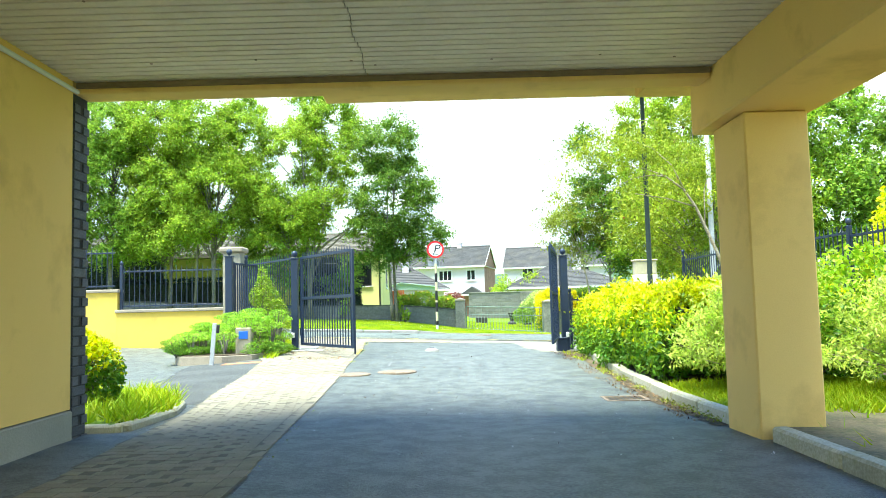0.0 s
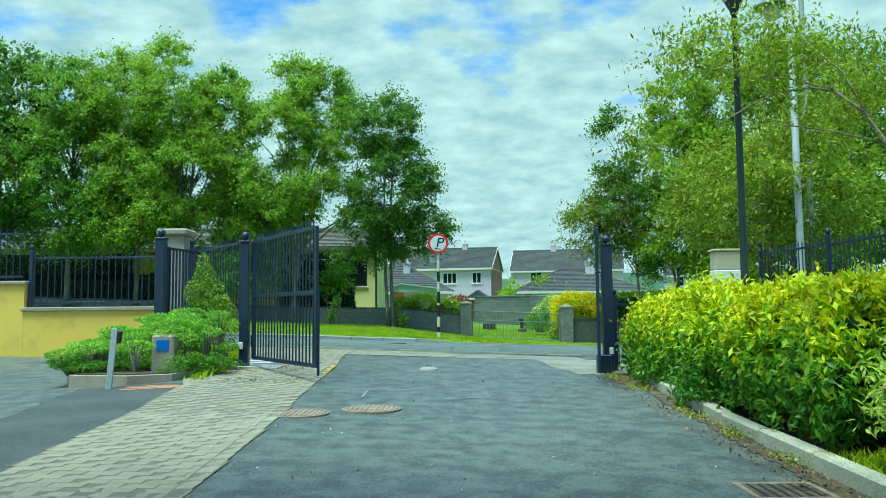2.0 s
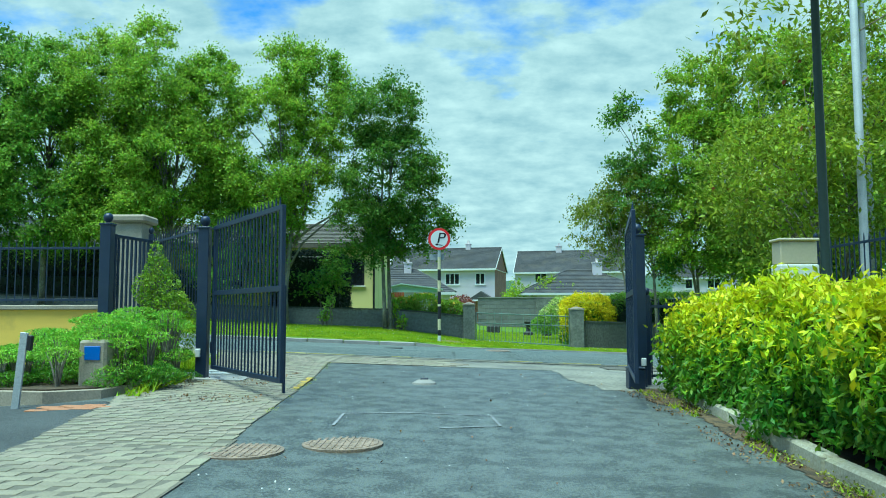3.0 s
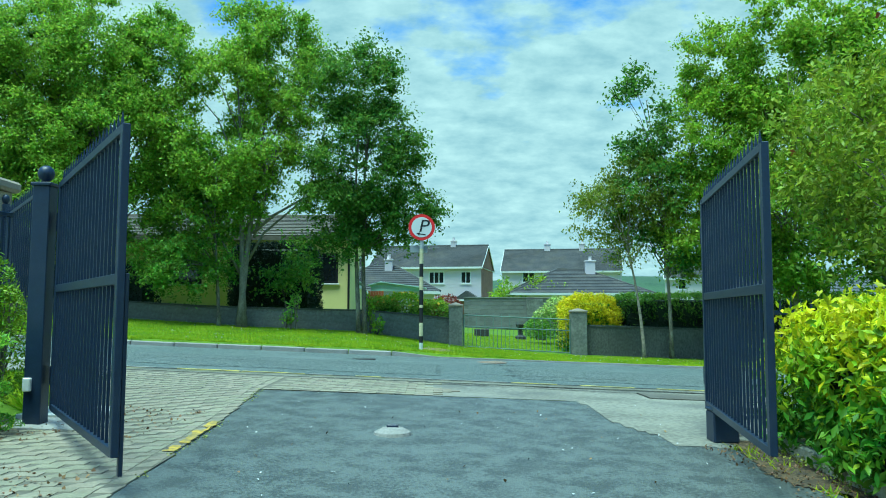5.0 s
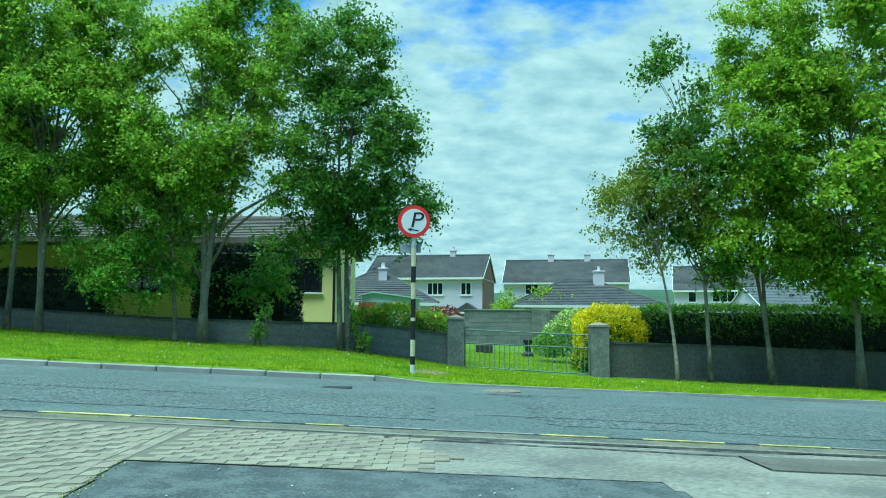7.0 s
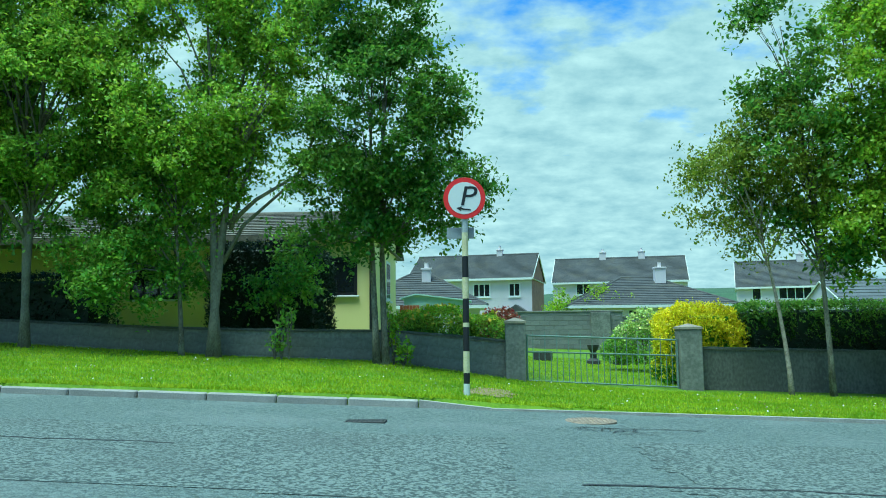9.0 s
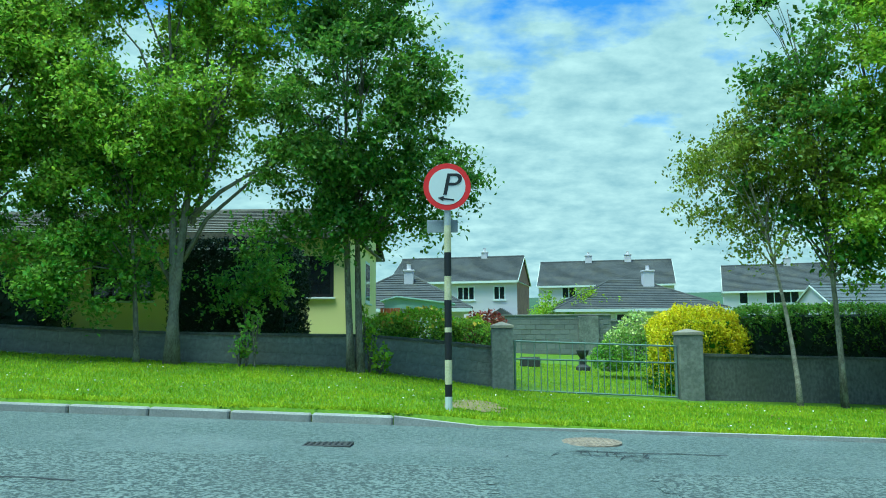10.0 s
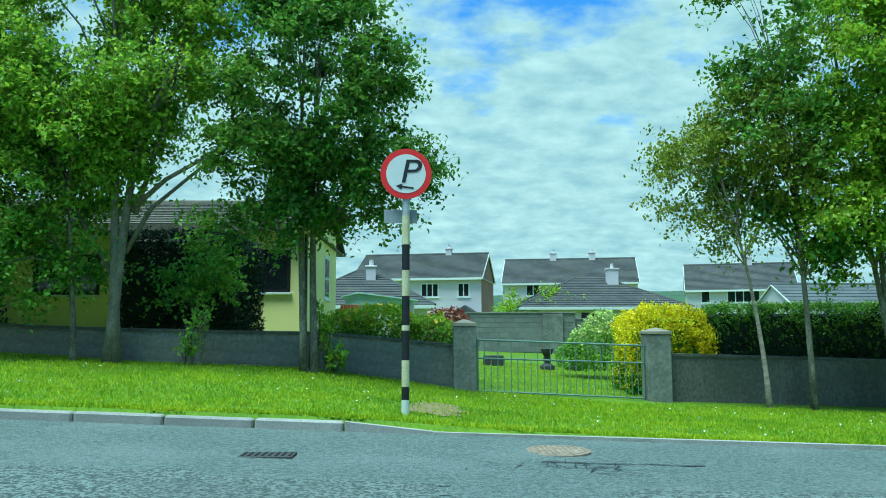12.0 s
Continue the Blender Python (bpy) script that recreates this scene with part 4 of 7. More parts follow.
tree(-5.44, 31.8, [(lx - 0.26, *rest_) for lx, *rest_ in (lobe(-0.5, 0, 4.6, 1.6, 1.8), lobe(-0.4, 0, 6.7, 1.35, 1.4), lobe(0.75, -0.2, 5.2, 0.95, 1.3), lobe(-1.3, 0, 3.8, 0.9, 0.7), lobe(2.5, 0.1, 5.0, 0.5, 0.4),
     lobe(1.0, 0.3, 8.0, 1.2, 1.4), lobe(0.1, 0.2, 8.7, 0.95, 0.9), lobe(2.0, 0.3, 7.2, 0.85, 0.95), lobe(1.3, 0, 6.3, 0.9, 0.8), lobe(-1.7, 0, 3.0, 1.0, 0.7), lobe(-0.2, -0.3, 3.2, 0.9, 0.5))], "tall green tree with a pale forked trunk and long boughs", "leaf_fresh",
     0.105, ((-0.5, 0), (0.45, 0.1)), "palebark", seed=5, foot=-0.09, gap=-0.16, limbs=26, low=0.5, boughs=(((0.04, 0, 1.9), (0.45, 0.05, 2.7), (1.35, 0.1, 3.5), (2.4, 0.1, 4.4), (3.0, 0.1, 4.9)), ((0.15, 0, 2.7), (0.75, -0.1, 3.2), (1.6, -0.1, 3.7), (2.1, 0, 4.9), (2.2, 0.1, 6.4)), ((-0.1, 0, 1.4), (-0.8, 0, 2.6), (-1.3, 0, 4.0)), ((0.2, 0, 2.6), (0.6, 0.1, 4.2), (0.9, 0.2, 6.2), (1.2, 0.3, 8.4))), **TD)
tree(-6.25, 31.7, [lobe(-1.0, -0.1, 1.7, 0.95, 0.9), lobe(0.15, 0, 1.75, 0.55, 0.65), lobe(-0.7, 0, 3.0, 1.1, 0.9), lobe(-2.0, 0.1, 2.4, 0.9, 0.9), lobe(-0.3, 0.1, 4.2, 1.1, 1.0)], "slender green tree by the garden wall", "leaf_mid", 0.06, seed=8, low=0.42, limbs=16, gap=-0.3, **TD)
tree(-9.3, 31.6, [lobe(0.1, 0, 4.9, 1.8, 1.9), lobe(-0.6, -0.2, 3.8, 1.4, 0.8), lobe(0.9, 0, 7.3, 1.3, 1.6), lobe(1.5, 0, 5.6, 0.9, 1.2)], "tall leafy green verge tree with a pale trunk", "leaf_fresh", 0.085, ((0.1, 0), (-0.4, 0)), "palebark", seed=11, foot=-0.1, gap=-0.2, **TD)
tree(-10.12, 31.7, [lobe(0.2, 0, 7.8, 1.5, 2.1), lobe(-0.1, 0, 5.4, 0.9, 1.0)], "slim leafy verge tree", "leaf_fresh", 0.075, seed=12, gap=-0.2, limbs=18, low=0.45, **TD)
tree(-11.4, 32.0, [lobe(-0.2, 0, 4.8, 1.8, 2.0), lobe(0, -0.2, 3.0, 1.6, 0.8), lobe(-0.4, 0, 7.6, 1.5, 2.1)], "tall leafy green verge tree", "leaf_fresh", 0.10, seed=13, gap=-0.15, **TD)
tree(-13.6, 31.8, [lobe(0, 0, 4.8, 2.0, 2.3), lobe(-0.2, 0, 7.2, 1.7, 2.0), lobe(0, -0.2, 2.9, 1.7, 0.8)], "round leafy green verge tree", "leaf_mid", 0.12, seed=17, gap=-0.12, **TD)
TF = dict(per_m3=5.5, per_clump=80, clump=0.60, leaf_size=0.17, shell=0.45)
tree(-16.3, 31.6, [lobe(0, 0, 4.9, 2.1, 2.3), lobe(0.4, 0, 7.4, 1.6, 1.9)], "tall leafy dark verge tree", "leaf_dark", 0.12, seed=19, **TF)
tree(-19.5, 32.0, [lobe(0, 0, 5.2, 2.2, 2.6), lobe(-0.4, 0, 8, 1.6, 1.7)], "tall leafy dark verge tree", "leaf_dark", 0.13, seed=23, **TF)
tree(-22.8, 32.0, [lobe(0, 0, 5.2, 2.3, 2.8)], "tall leafy dark verge tree", "leaf_mid", 0.13, seed=29, **TF)
# added tree, placed to cast shade on the bungalow's front wall
tree(-13.0, 35.4, [lobe(0, 0, 3.6, 1.8, 1.1), lobe(0.3, 0, 5.2, 1.5, 1.3)], "leafy dark tree added before the bungalow to shade its front", "leaf_dark", 0.09, seed=26, gap=0.0, **TF)
tree(-4.6, 33.4, [lobe(-0.1, 0, 1.30, 0.72, 0.45), lobe(0.0, -0.1, 1.72, 0.6, 0.45), lobe(0.5, 0, 1.5, 0.4, 0.35)], "small green round-headed tree before the clipped hedge", "leaf_mid", 0.04, seed=27, low=0.55, limbs=14, per_m3=26, per_clump=90, clump=0.36, leaf_size=0.10)
# across the road, right of the garden gate
tree(6.2, 32.2, [lobe(-1.1, 0, 4.3, 1.0, 0.95), lobe(-0.3, 0, 5.1, 0.8, 0.9), lobe(-1.9, 0, 3.7, 0.25, 0.6), lobe(-0.5, 0, 3.4, 0.7, 0.6), lobe(0.3, 0, 4.2, 0.6, 0.7)], "thin leaning birch with sparse olive leaves", "leaf_olive", 0.055, ((-0.9, 0),), "birchbark", seed=31, per_m3=42, per_clump=66, leaf_size=0.08, clump=0.40, droop=0.8, limbs=16, low=0.55)
tree(7.0, 32.2, [lobe(-0.8, 0, 4.8, 1.15, 1.6), lobe(-0.8, 0, 7.0, 0.95, 1.5), lobe(-0.8, 0, 8.5, 0.55, 0.9), lobe(0.1, 0, 3.5, 0.9, 0.9)], "slim upright dark green tree on the verge", "leaf_dark", 0.062, ((-0.7, 0),), seed=37, per_m3=10.5, per_clump=90, clump=0.42, leaf_size=0.115)
tree(8.4, 32.0, [lobe(0.1, 0, 3.7, 1.2, 1.0), lobe(-0.1, 0, 6.4, 1.5, 1.9), lobe(0.1, 0, 8.6, 1.2, 1.4), lobe(1.1, -0.1, 3.3, 1.0, 0.9), lobe(-0.9, -0.3, 3.4, 0.7, 1.1), lobe(-0.8, -0.2, 5.2, 0.8, 1.0)], "light green young tree with forking limbs", "leaf_maple", 0.062, ((0.4, 0), (-0.4, 0)), seed=41, foot=-0.12, lean=(-0.6, 0), **TD)
tree(10.4, 31.7, [lobe(-0.4, 0, 5.2, 2.0, 2.3), lobe(0.0, 0, 8.8, 1.8, 2.2), lobe(-1.2, -0.2, 7.0, 1.0, 1.2), lobe(0.1, -0.2, 3.1, 1.5, 1.0)], "tall light green tree with an open crown", "leaf_maple", 0.082, ((-0.4, 0), (0.4, 0)), "palebark", seed=43, foot=-0.12, lean=(-0.6, 0), gap=-0.1, per_m3=8.0, per_clump=120, clump=0.44, leaf_size=0.13, shell=0.5)
tree(13.0, 31.5, [lobe(0, 0, 5.2, 2.2, 2.6), lobe(0.2, 0, 8.8, 1.8, 2.1)], "tall light green tree with an open crown", "leaf_maple", 0.13, seed=47, **TF)
tree(16.2, 31.8, [lobe(0, 0, 5.2, 2.3, 2.6), lobe(0.2, 0, 8.4, 1.7, 1.8)], "tall leafy dark verge tree", "leaf_mid", 0.13, seed=53, **TF)
tree(19.6, 31.8, [lobe(0, 0, 5.2, 2.4, 2.8), lobe(0.2, 0, 8.4, 1.7, 1.8)], "tall leafy dark verge tree", "leaf_dark", 0.13, seed=59, **TF)
tree(23.2, 31.8, [lobe(0, 0, 5.2, 2.4, 3.0)], "tall leafy dark verge tree", "leaf_mid", 0.13, seed=61, **TF)
# inside the grounds, beside the hedge
tree(6.3, 18.7, [lobe(-0.2, 0, 3.2, 1.8, 1.3), lobe(0.2, 0, 4.8, 1.4, 1.2), lobe(-1.2, 0, 2.4, 0.9, 0.7)], "rowan with olive green leaves and orange berry clusters", "leaf_rowan", 0.07, ((0.3, 0), (-0.5, 0.2)), seed=67, per_m3=16, leaf_size=0.095, per_clump=90, clump=0.42, aspect=0.45, extra=("leaf_red", 40, 0.09))
rowan = thing("tree", (3.60, 9.7, 0.1), "small leaning rowan with a pale arching trunk and feathery leaves", "tree", "trees")
bm = tube([(0.02, 0, -0.12), (-0.08, 0, 0.5), (-0.20, 0, 0.95), (-0.38, 0, 1.45), (-0.60, 0, 1.98), (-0.74, 0, 2.2), (-0.94, 0.02, 2.36), (-1.10, 0.02, 2.38), (-1.30, 0.04, 2.36), (-1.52, 0.05, 2.26), (-1.75, 0.05, 2.12)], [0.034, 0.028, 0.024, 0.021, 0.017, 0.014, 0.011, 0.009, 0.007, 0.005, 0.003], 8)
for limb in (((-0.72, 0, 2.18), (-0.85, 0.05, 2.5), (-1.05, 0.1, 2.72), (-1.35, 0.1, 2.85)), ((-0.94, 0, 2.36), (-1.15, 0.2, 2.50), (-1.5, 0.3, 2.56)), ((-0.50, 0, 1.75), (-0.42, 0.2, 2.2), (-0.3, 0.3, 2.5)), ((-0.60, 0, 1.98), (-0.9, 0.2, 2.12), (-1.25, 0.3, 2.2))):
    tube([Vector(p) for p in limb], [0.010, 0.007, 0.005, 0.003][:len(limb)], 5, bm)
part("trunk", bm, "birchbark", rowan, smooth=True)
rr_ = np.random.default_rng(71)
_, rp = clumps(rr_, [lobe(-1.3, 0.35, 2.42, 0.9, 0.40, 0.5), lobe(-2.0, 0.3, 2.2, 0.45, 0.32), lobe(-0.75, 0.35, 2.6, 0.45, 0.28), lobe(-1.5, 0.3, 2.75, 0.6, 0.24), lobe(-0.3, 0.4, 2.5, 0.4, 0.28)], 250, 0.21, 52, 0.25, gap=-0.12)
leaves("crown", rp, 0.046, "leaf_rowan", rowan, rng=rr_, aspect=0.34, droop=0.35, up=np.array((0, 0, 1.0)))


def shrub(name, x, y, z, lobes, label, mats, leaf_size, n, seed, category="shrub", aspect=0.6, flowers=None, droop=0.2, up=0.5, shell=0.75, group=""):
    """A shrub: leaves massed on the outside of its lobes over a twig core. mats: (material, share of the leaves by
    height).
    """
    rng = np.random.default_rng(seed)
    t = thing(name, (x, y, z), label, category, group)
    allp = []
    area = [lb[3] * lb[4] + lb[3] * lb[5] + lb[4] * lb[5] for lb in lobes]
    for lb, a in zip(lobes, area):
        k = int(n * a / sum(area))
        d = rng.normal(size=(k, 3)); d /= np.linalg.norm(d, axis=1)[:, None]
        lump = np.array([noise.noise((p[0] * 2.6 + seed, p[1] * 2.6, p[2] * 2.6)) for p in d])
        r = (shell + (1.06 - shell) * rng.uniform(0, 1, k) ** 0.6) * (1 + 0.18 * lump)
        allp.append(np.array(lb[:3]) + d * r[:, None] * np.array(lb[3:6]))
    p = np.concatenate(allp)
    p = p[p[:, 2] > 0.02]
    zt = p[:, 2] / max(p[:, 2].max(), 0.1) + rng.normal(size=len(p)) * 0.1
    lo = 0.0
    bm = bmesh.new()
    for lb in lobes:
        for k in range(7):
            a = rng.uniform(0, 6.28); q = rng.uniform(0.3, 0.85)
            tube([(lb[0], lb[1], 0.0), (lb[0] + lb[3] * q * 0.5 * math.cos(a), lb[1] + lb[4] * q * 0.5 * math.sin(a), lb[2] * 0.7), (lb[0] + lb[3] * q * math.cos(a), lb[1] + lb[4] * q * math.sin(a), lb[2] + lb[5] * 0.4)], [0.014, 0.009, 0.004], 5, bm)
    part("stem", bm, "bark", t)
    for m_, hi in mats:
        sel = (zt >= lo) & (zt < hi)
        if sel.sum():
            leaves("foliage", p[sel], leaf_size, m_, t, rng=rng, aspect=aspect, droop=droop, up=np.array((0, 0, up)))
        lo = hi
    if flowers:
        f_ = p[p[:, 2] > 0.55 * p[:, 2].max()]
        tagged(leaves("blossom", f_[rng.permutation(len(f_))[: flowers[1]]] + np.array((0, -0.05, 0.04)), flowers[2], flowers[0], t, rng=rng, aspect=0.9), kind="stuff")
    return t


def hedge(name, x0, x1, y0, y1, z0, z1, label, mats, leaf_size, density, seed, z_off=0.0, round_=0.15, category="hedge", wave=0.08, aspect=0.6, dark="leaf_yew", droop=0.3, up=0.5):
    """A hedge: leaves massed over the sides and top of a dark box that stands for the shade inside."""
    rng = np.random.default_rng(seed)
    t = thing(name, ((x0 + x1) / 2, (y0 + y1) / 2, z0), label, category)
    w, d, h = (x1 - x0) / 2, (y1 - y0) / 2, z1 - z0
    area = 2 * h * (2 * w + 2 * d) + 4 * w * d
    per = 7
    n = int(area * density / per)
    # shoots start on the box's faces; each carries a few leaves
    wts = np.array([2 * d * h, 2 * d * h, 2 * w * h, 2 * w * h, 4 * w * d])
    f = rng.choice(5, n, p=wts / wts.sum())
    u, v = rng.uniform(-1, 1, n), rng.uniform(0, 1, n)
    p = np.zeros((n, 3))
    s = np.where(f % 2 == 0, -1.0, 1.0)
    side = f < 2
    p[side] = np.stack([s * w, u * d, v * h], 1)[side]
    fr = (f == 2) | (f == 3)
    p[fr] = np.stack([u * w, s * d, v * h], 1)[fr]
    tp = f == 4
    p[tp] = np.stack([u * w, (v * 2 - 1) * d, np.full(n, h)], 1)[tp]
    c = np.array((0, 0, h * 0.45))
    lump = np.array([noise.noise((q[0] * 1.7 + seed, q[1] * 1.7, q[2] * 1.7)) + 0.6 * noise.noise((q[0] * 4.5, q[1] * 4.5 + seed, q[2] * 4.5)) for q in p])
    # round the upper edges
    ex, ey, ez = np.clip((np.abs(p[:, 0]) - w + round_) / round_, 0, 1), np.clip((np.abs(p[:, 1]) - d + round_) / round_, 0, 1), np.clip((p[:, 2] - h + round_) / round_, 0, 1)
    p[:, 0] -= np.sign(p[:, 0]) * ez * ex * round_ * 0.4
    p[:, 1] -= np.sign(p[:, 1]) * ez * ey * round_ * 0.4
    p[:, 2] -= np.maximum(ex, ey) * ez * round_ * 0.4
    out = p - c
    out /= np.linalg.norm(out, axis=1)[:, None]
    p += out * (lump * wave + rng.uniform(-0.12, 0.04, n))[:, None]
    way = out * 0.55 + rng.normal(size=(n, 3)) * 0.32 + np.array((0, 0, 0.75))
    way /= np.linalg.norm(way, axis=1)[:, None]
    long_ = leaf_size * rng.uniform(0.6, 2.2, n) * np.where(rng.uniform(size=n) > 0.93, 1.7, 1.0)
    step = np.tile(np.linspace(-0.4, 1.0, per), n)
    p = np.repeat(p, per, axis=0) + np.repeat(way * long_[:, None], per, axis=0) * step[:, None] + rng.normal(size=(n * per, 3)) * leaf_size * 0.28
    n *= per
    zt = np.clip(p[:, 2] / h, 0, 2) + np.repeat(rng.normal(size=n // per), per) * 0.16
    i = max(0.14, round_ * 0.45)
    # dark box set back behind the leaves, painting the shade in their gaps
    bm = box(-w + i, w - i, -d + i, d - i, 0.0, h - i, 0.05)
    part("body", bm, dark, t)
    # leaf materials are tiered by height, lowest first
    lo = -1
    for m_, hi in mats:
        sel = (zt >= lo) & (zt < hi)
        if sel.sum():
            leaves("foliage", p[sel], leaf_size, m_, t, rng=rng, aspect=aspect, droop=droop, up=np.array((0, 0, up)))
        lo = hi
    return t


# yellow top over darker leaves: light above and shade below set by leaf colour
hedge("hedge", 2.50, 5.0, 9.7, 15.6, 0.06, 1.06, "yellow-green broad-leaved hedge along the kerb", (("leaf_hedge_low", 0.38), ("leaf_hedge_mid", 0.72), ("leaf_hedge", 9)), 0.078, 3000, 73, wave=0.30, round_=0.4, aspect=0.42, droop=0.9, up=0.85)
def loose_shrub(x, y, z, w, d, h, label, material, seed, stems=150, leaf_size=0.066):
    """A loose shrub: arching stems from one foot, each ending in whorls of long leaves."""
    rng = np.random.default_rng(seed)
    t = thing("shrub", (x, y, z), label, "shrub")
    bm = bmesh.new()
    pts = []
    for i in range(stems):
        a_, q_ = rng.uniform(0, 6.283), rng.uniform(0.0, 1.0) ** 0.6
        top = h * (1.0 - 0.78 * q_ ** 2.0) * rng.uniform(0.7, 1.1)
        e = np.array((w * q_ * math.cos(a_), d * q_ * math.sin(a_), top))
        m_ = np.array((e[0] * 0.45, e[1] * 0.45, top * 0.68))
        if i % 3 == 0:
            tube([(e[0] * 0.06, e[1] * 0.06, -0.03), tuple(m_), tuple(e)], [0.010, 0.006, 0.003], 5, bm)
        for f in np.linspace(-0.1, 1.05, 8):
            c = m_ * (1 - f) + e * f + rng.normal(size=3) * 0.035
            pts.append(c + rng.normal(size=(11, 3)) * np.array((0.05, 0.05, 0.028)))
    part("stem", bm, "birchbark", t)
    p = np.concatenate(pts)
    leaves("foliage", p[p[:, 2] > 0.02], leaf_size, material, t, rng=rng, aspect=0.30, droop=0.1, up=np.array((0, 0, 1.1)))
    return t


loose_shrub(3.12, 8.75, 0.08, 0.72, 0.85, 1.12, "loose cream and green variegated shrub behind the kerb", "leaf_varieg", 79, 210)
loose_shrub(3.95, 9.05, 0.08, 0.65, 0.65, 1.30, "tall cream and green variegated shrub by the railing", "leaf_varieg", 80, 130)
loose_shrub(4.3, 7.5, 0.08, 0.9, 0.9, 1.2, "pale variegated shrub beside the column", "leaf_varieg", 83, 170)
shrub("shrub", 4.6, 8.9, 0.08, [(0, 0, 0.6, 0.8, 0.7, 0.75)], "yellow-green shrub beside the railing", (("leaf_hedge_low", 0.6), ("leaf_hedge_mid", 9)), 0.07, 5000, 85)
shrub("conifer", 5.75, 10.2, 0.05, [(0, 0, 0.9, 0.5, 0.5, 0.9), (0, 0, 1.7, 0.3, 0.3, 0.6)], "small golden conifer behind the railing", (("leaf_hedge", 9),), 0.07, 4000, 87, "conifer")
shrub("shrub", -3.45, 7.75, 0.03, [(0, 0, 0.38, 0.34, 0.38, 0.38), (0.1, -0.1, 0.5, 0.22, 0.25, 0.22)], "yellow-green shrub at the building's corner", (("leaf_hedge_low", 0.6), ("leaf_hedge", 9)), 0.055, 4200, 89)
for k, (sx, sy, sr, sh, mm) in enumerate(((6.3, 16.0, 0.9, 0.9, "leaf_hedge_low"), (6.1, 13.9, 0.8, 0.75, "leaf_rowan"), (6.4, 12.2, 0.9, 0.85, "leaf_hedge_low"), (7.6, 10.6, 1.1, 1.1, "leaf_hedge_low"), (6.3, 8.7, 0.8, 0.75, "leaf_varieg"), (8.0, 14.6, 1.2, 1.3, "leaf_mid"))):
    shrub("shrub", sx, sy, 0.0, [(0, 0, sh * 0.8, sr, sr, sh * 0.8), (sr * 0.5, 0.3, sh * 0.6, sr * 0.7, sr * 0.7, sh * 0.6)], "leafy shrub growing behind the iron railing", ((mm, 9),), 0.085, 4200, 300 + k, group="shrubs behind the railing")
# planter by the gate
PLANTER = [(-4.85, 14.2), (-4.6, 13.75), (-3.85, 13.62), (-3.40, 13.85), (-3.28, 14.4), (-3.20, 15.35), (-4.3, 16.2), (-5.2, 16.2)]
planter = part("planter", extrude_poly(PLANTER, -0.2, lambda x, y: 0.21), "concrete")
planter.data.materials[0] = M["coping"]
tagged(planter, "low concrete-edged planting bed beside the gate", "planter", kind="structure")
tagged(part("planter_soil", extrude_poly([(-4.25 + (x + 4.25) * 0.9, 14.75 + (y - 14.75) * 0.9) for x, y in PLANTER], 0.0, 0.225), "soil"), "brown soil in the planting bed", "soil", kind="structure")
jr = random.Random(4)
pads = [(0.1, 0.2, 0.14, 0.72, 0.66, 0.20)]
for k in range(130):
    px_, py_ = jr.uniform(-0.78, 1.0), jr.uniform(-0.62, 1.0)
    if (px_ / 0.95) ** 2 + (py_ / 0.95) ** 2 > 1.25 or px_ - py_ > 1.15:
        continue
    h_ = (0.20 + 0.20 * (px_ + 0.8) + 0.22 * (py_ + 0.6)) * (1.0 if k % 3 == 0 else jr.uniform(0.25, 0.95)) + jr.uniform(-0.04, 0.08)
    h_ = h_ if k < 90 else jr.uniform(0.05, 0.16)
    pads.append((px_, py_, h_, jr.uniform(0.15, 0.27), jr.uniform(0.14, 0.24), jr.uniform(0.045, 0.08)))
# lowest leaves take a darker material: shade under the pads put into colour
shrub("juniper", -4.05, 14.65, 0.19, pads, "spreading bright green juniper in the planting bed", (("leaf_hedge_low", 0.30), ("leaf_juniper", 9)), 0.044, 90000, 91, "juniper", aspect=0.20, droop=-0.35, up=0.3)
shrub("conifer", -3.62, 15.9, 0.2, [(0.1, 0, 0.55, 0.36, 0.32, 0.45), (0.0, 0, 0.9, 0.27, 0.25, 0.38), (-0.06, 0, 1.2, 0.17, 0.17, 0.28), (-0.08, 0, 1.45, 0.09, 0.09, 0.2), (0.22, -0.1, 0.8, 0.16, 0.16, 0.22), (-0.2, -0.1, 1.05, 0.12, 0.12, 0.18)], "small ragged upright conifer beside the gate post", (("leaf_conifer", 9),), 0.036, 9500, 93, "conifer", aspect=0.4)


# ---------------------------------------------------------------- lamps, poles, small things by the drive
lamp = thing("street_lamp", (3.38, 13.3, 0.1), "dark lamp post with a bell-shaped opal lantern", "lamp post")
part("post", lathe([(0.07, -0.05), (0.07, 0.9), (0.045, 1.0), (0.034, 4.310), (0.048, 4.330), (0.048, 4.350), (0.10, 4.455), (0.10, 4.470)], 12), "darkpole", lamp, smooth=True)
part("shade", lathe([(0.105, 4.472), (0.13, 4.500), (0.185, 4.625), (0.18, 4.632)], 20), "lampglass", lamp, "clear opal bowl", smooth=True)
part("cap", lathe([(0.285, 4.635), (0.29, 4.650), (0.27, 4.680), (0.20, 4.740), (0.10, 4.790), (0.045, 4.810), (0.04, 4.835), (0.015, 4.845)], 24), "hood", lamp, "wide grey metal hood", smooth=True)
lamp2 = thing("street_lamp", (6.6, 18.4, 0.0), "tall dark lamp post with a hanging lantern", "lamp post")
part("post", lathe([(0.07, -0.1), (0.07, 1.0), (0.05, 1.05), (0.045, 8.2), (0.02, 8.3)], 10), "polegrey", lamp2, smooth=True)
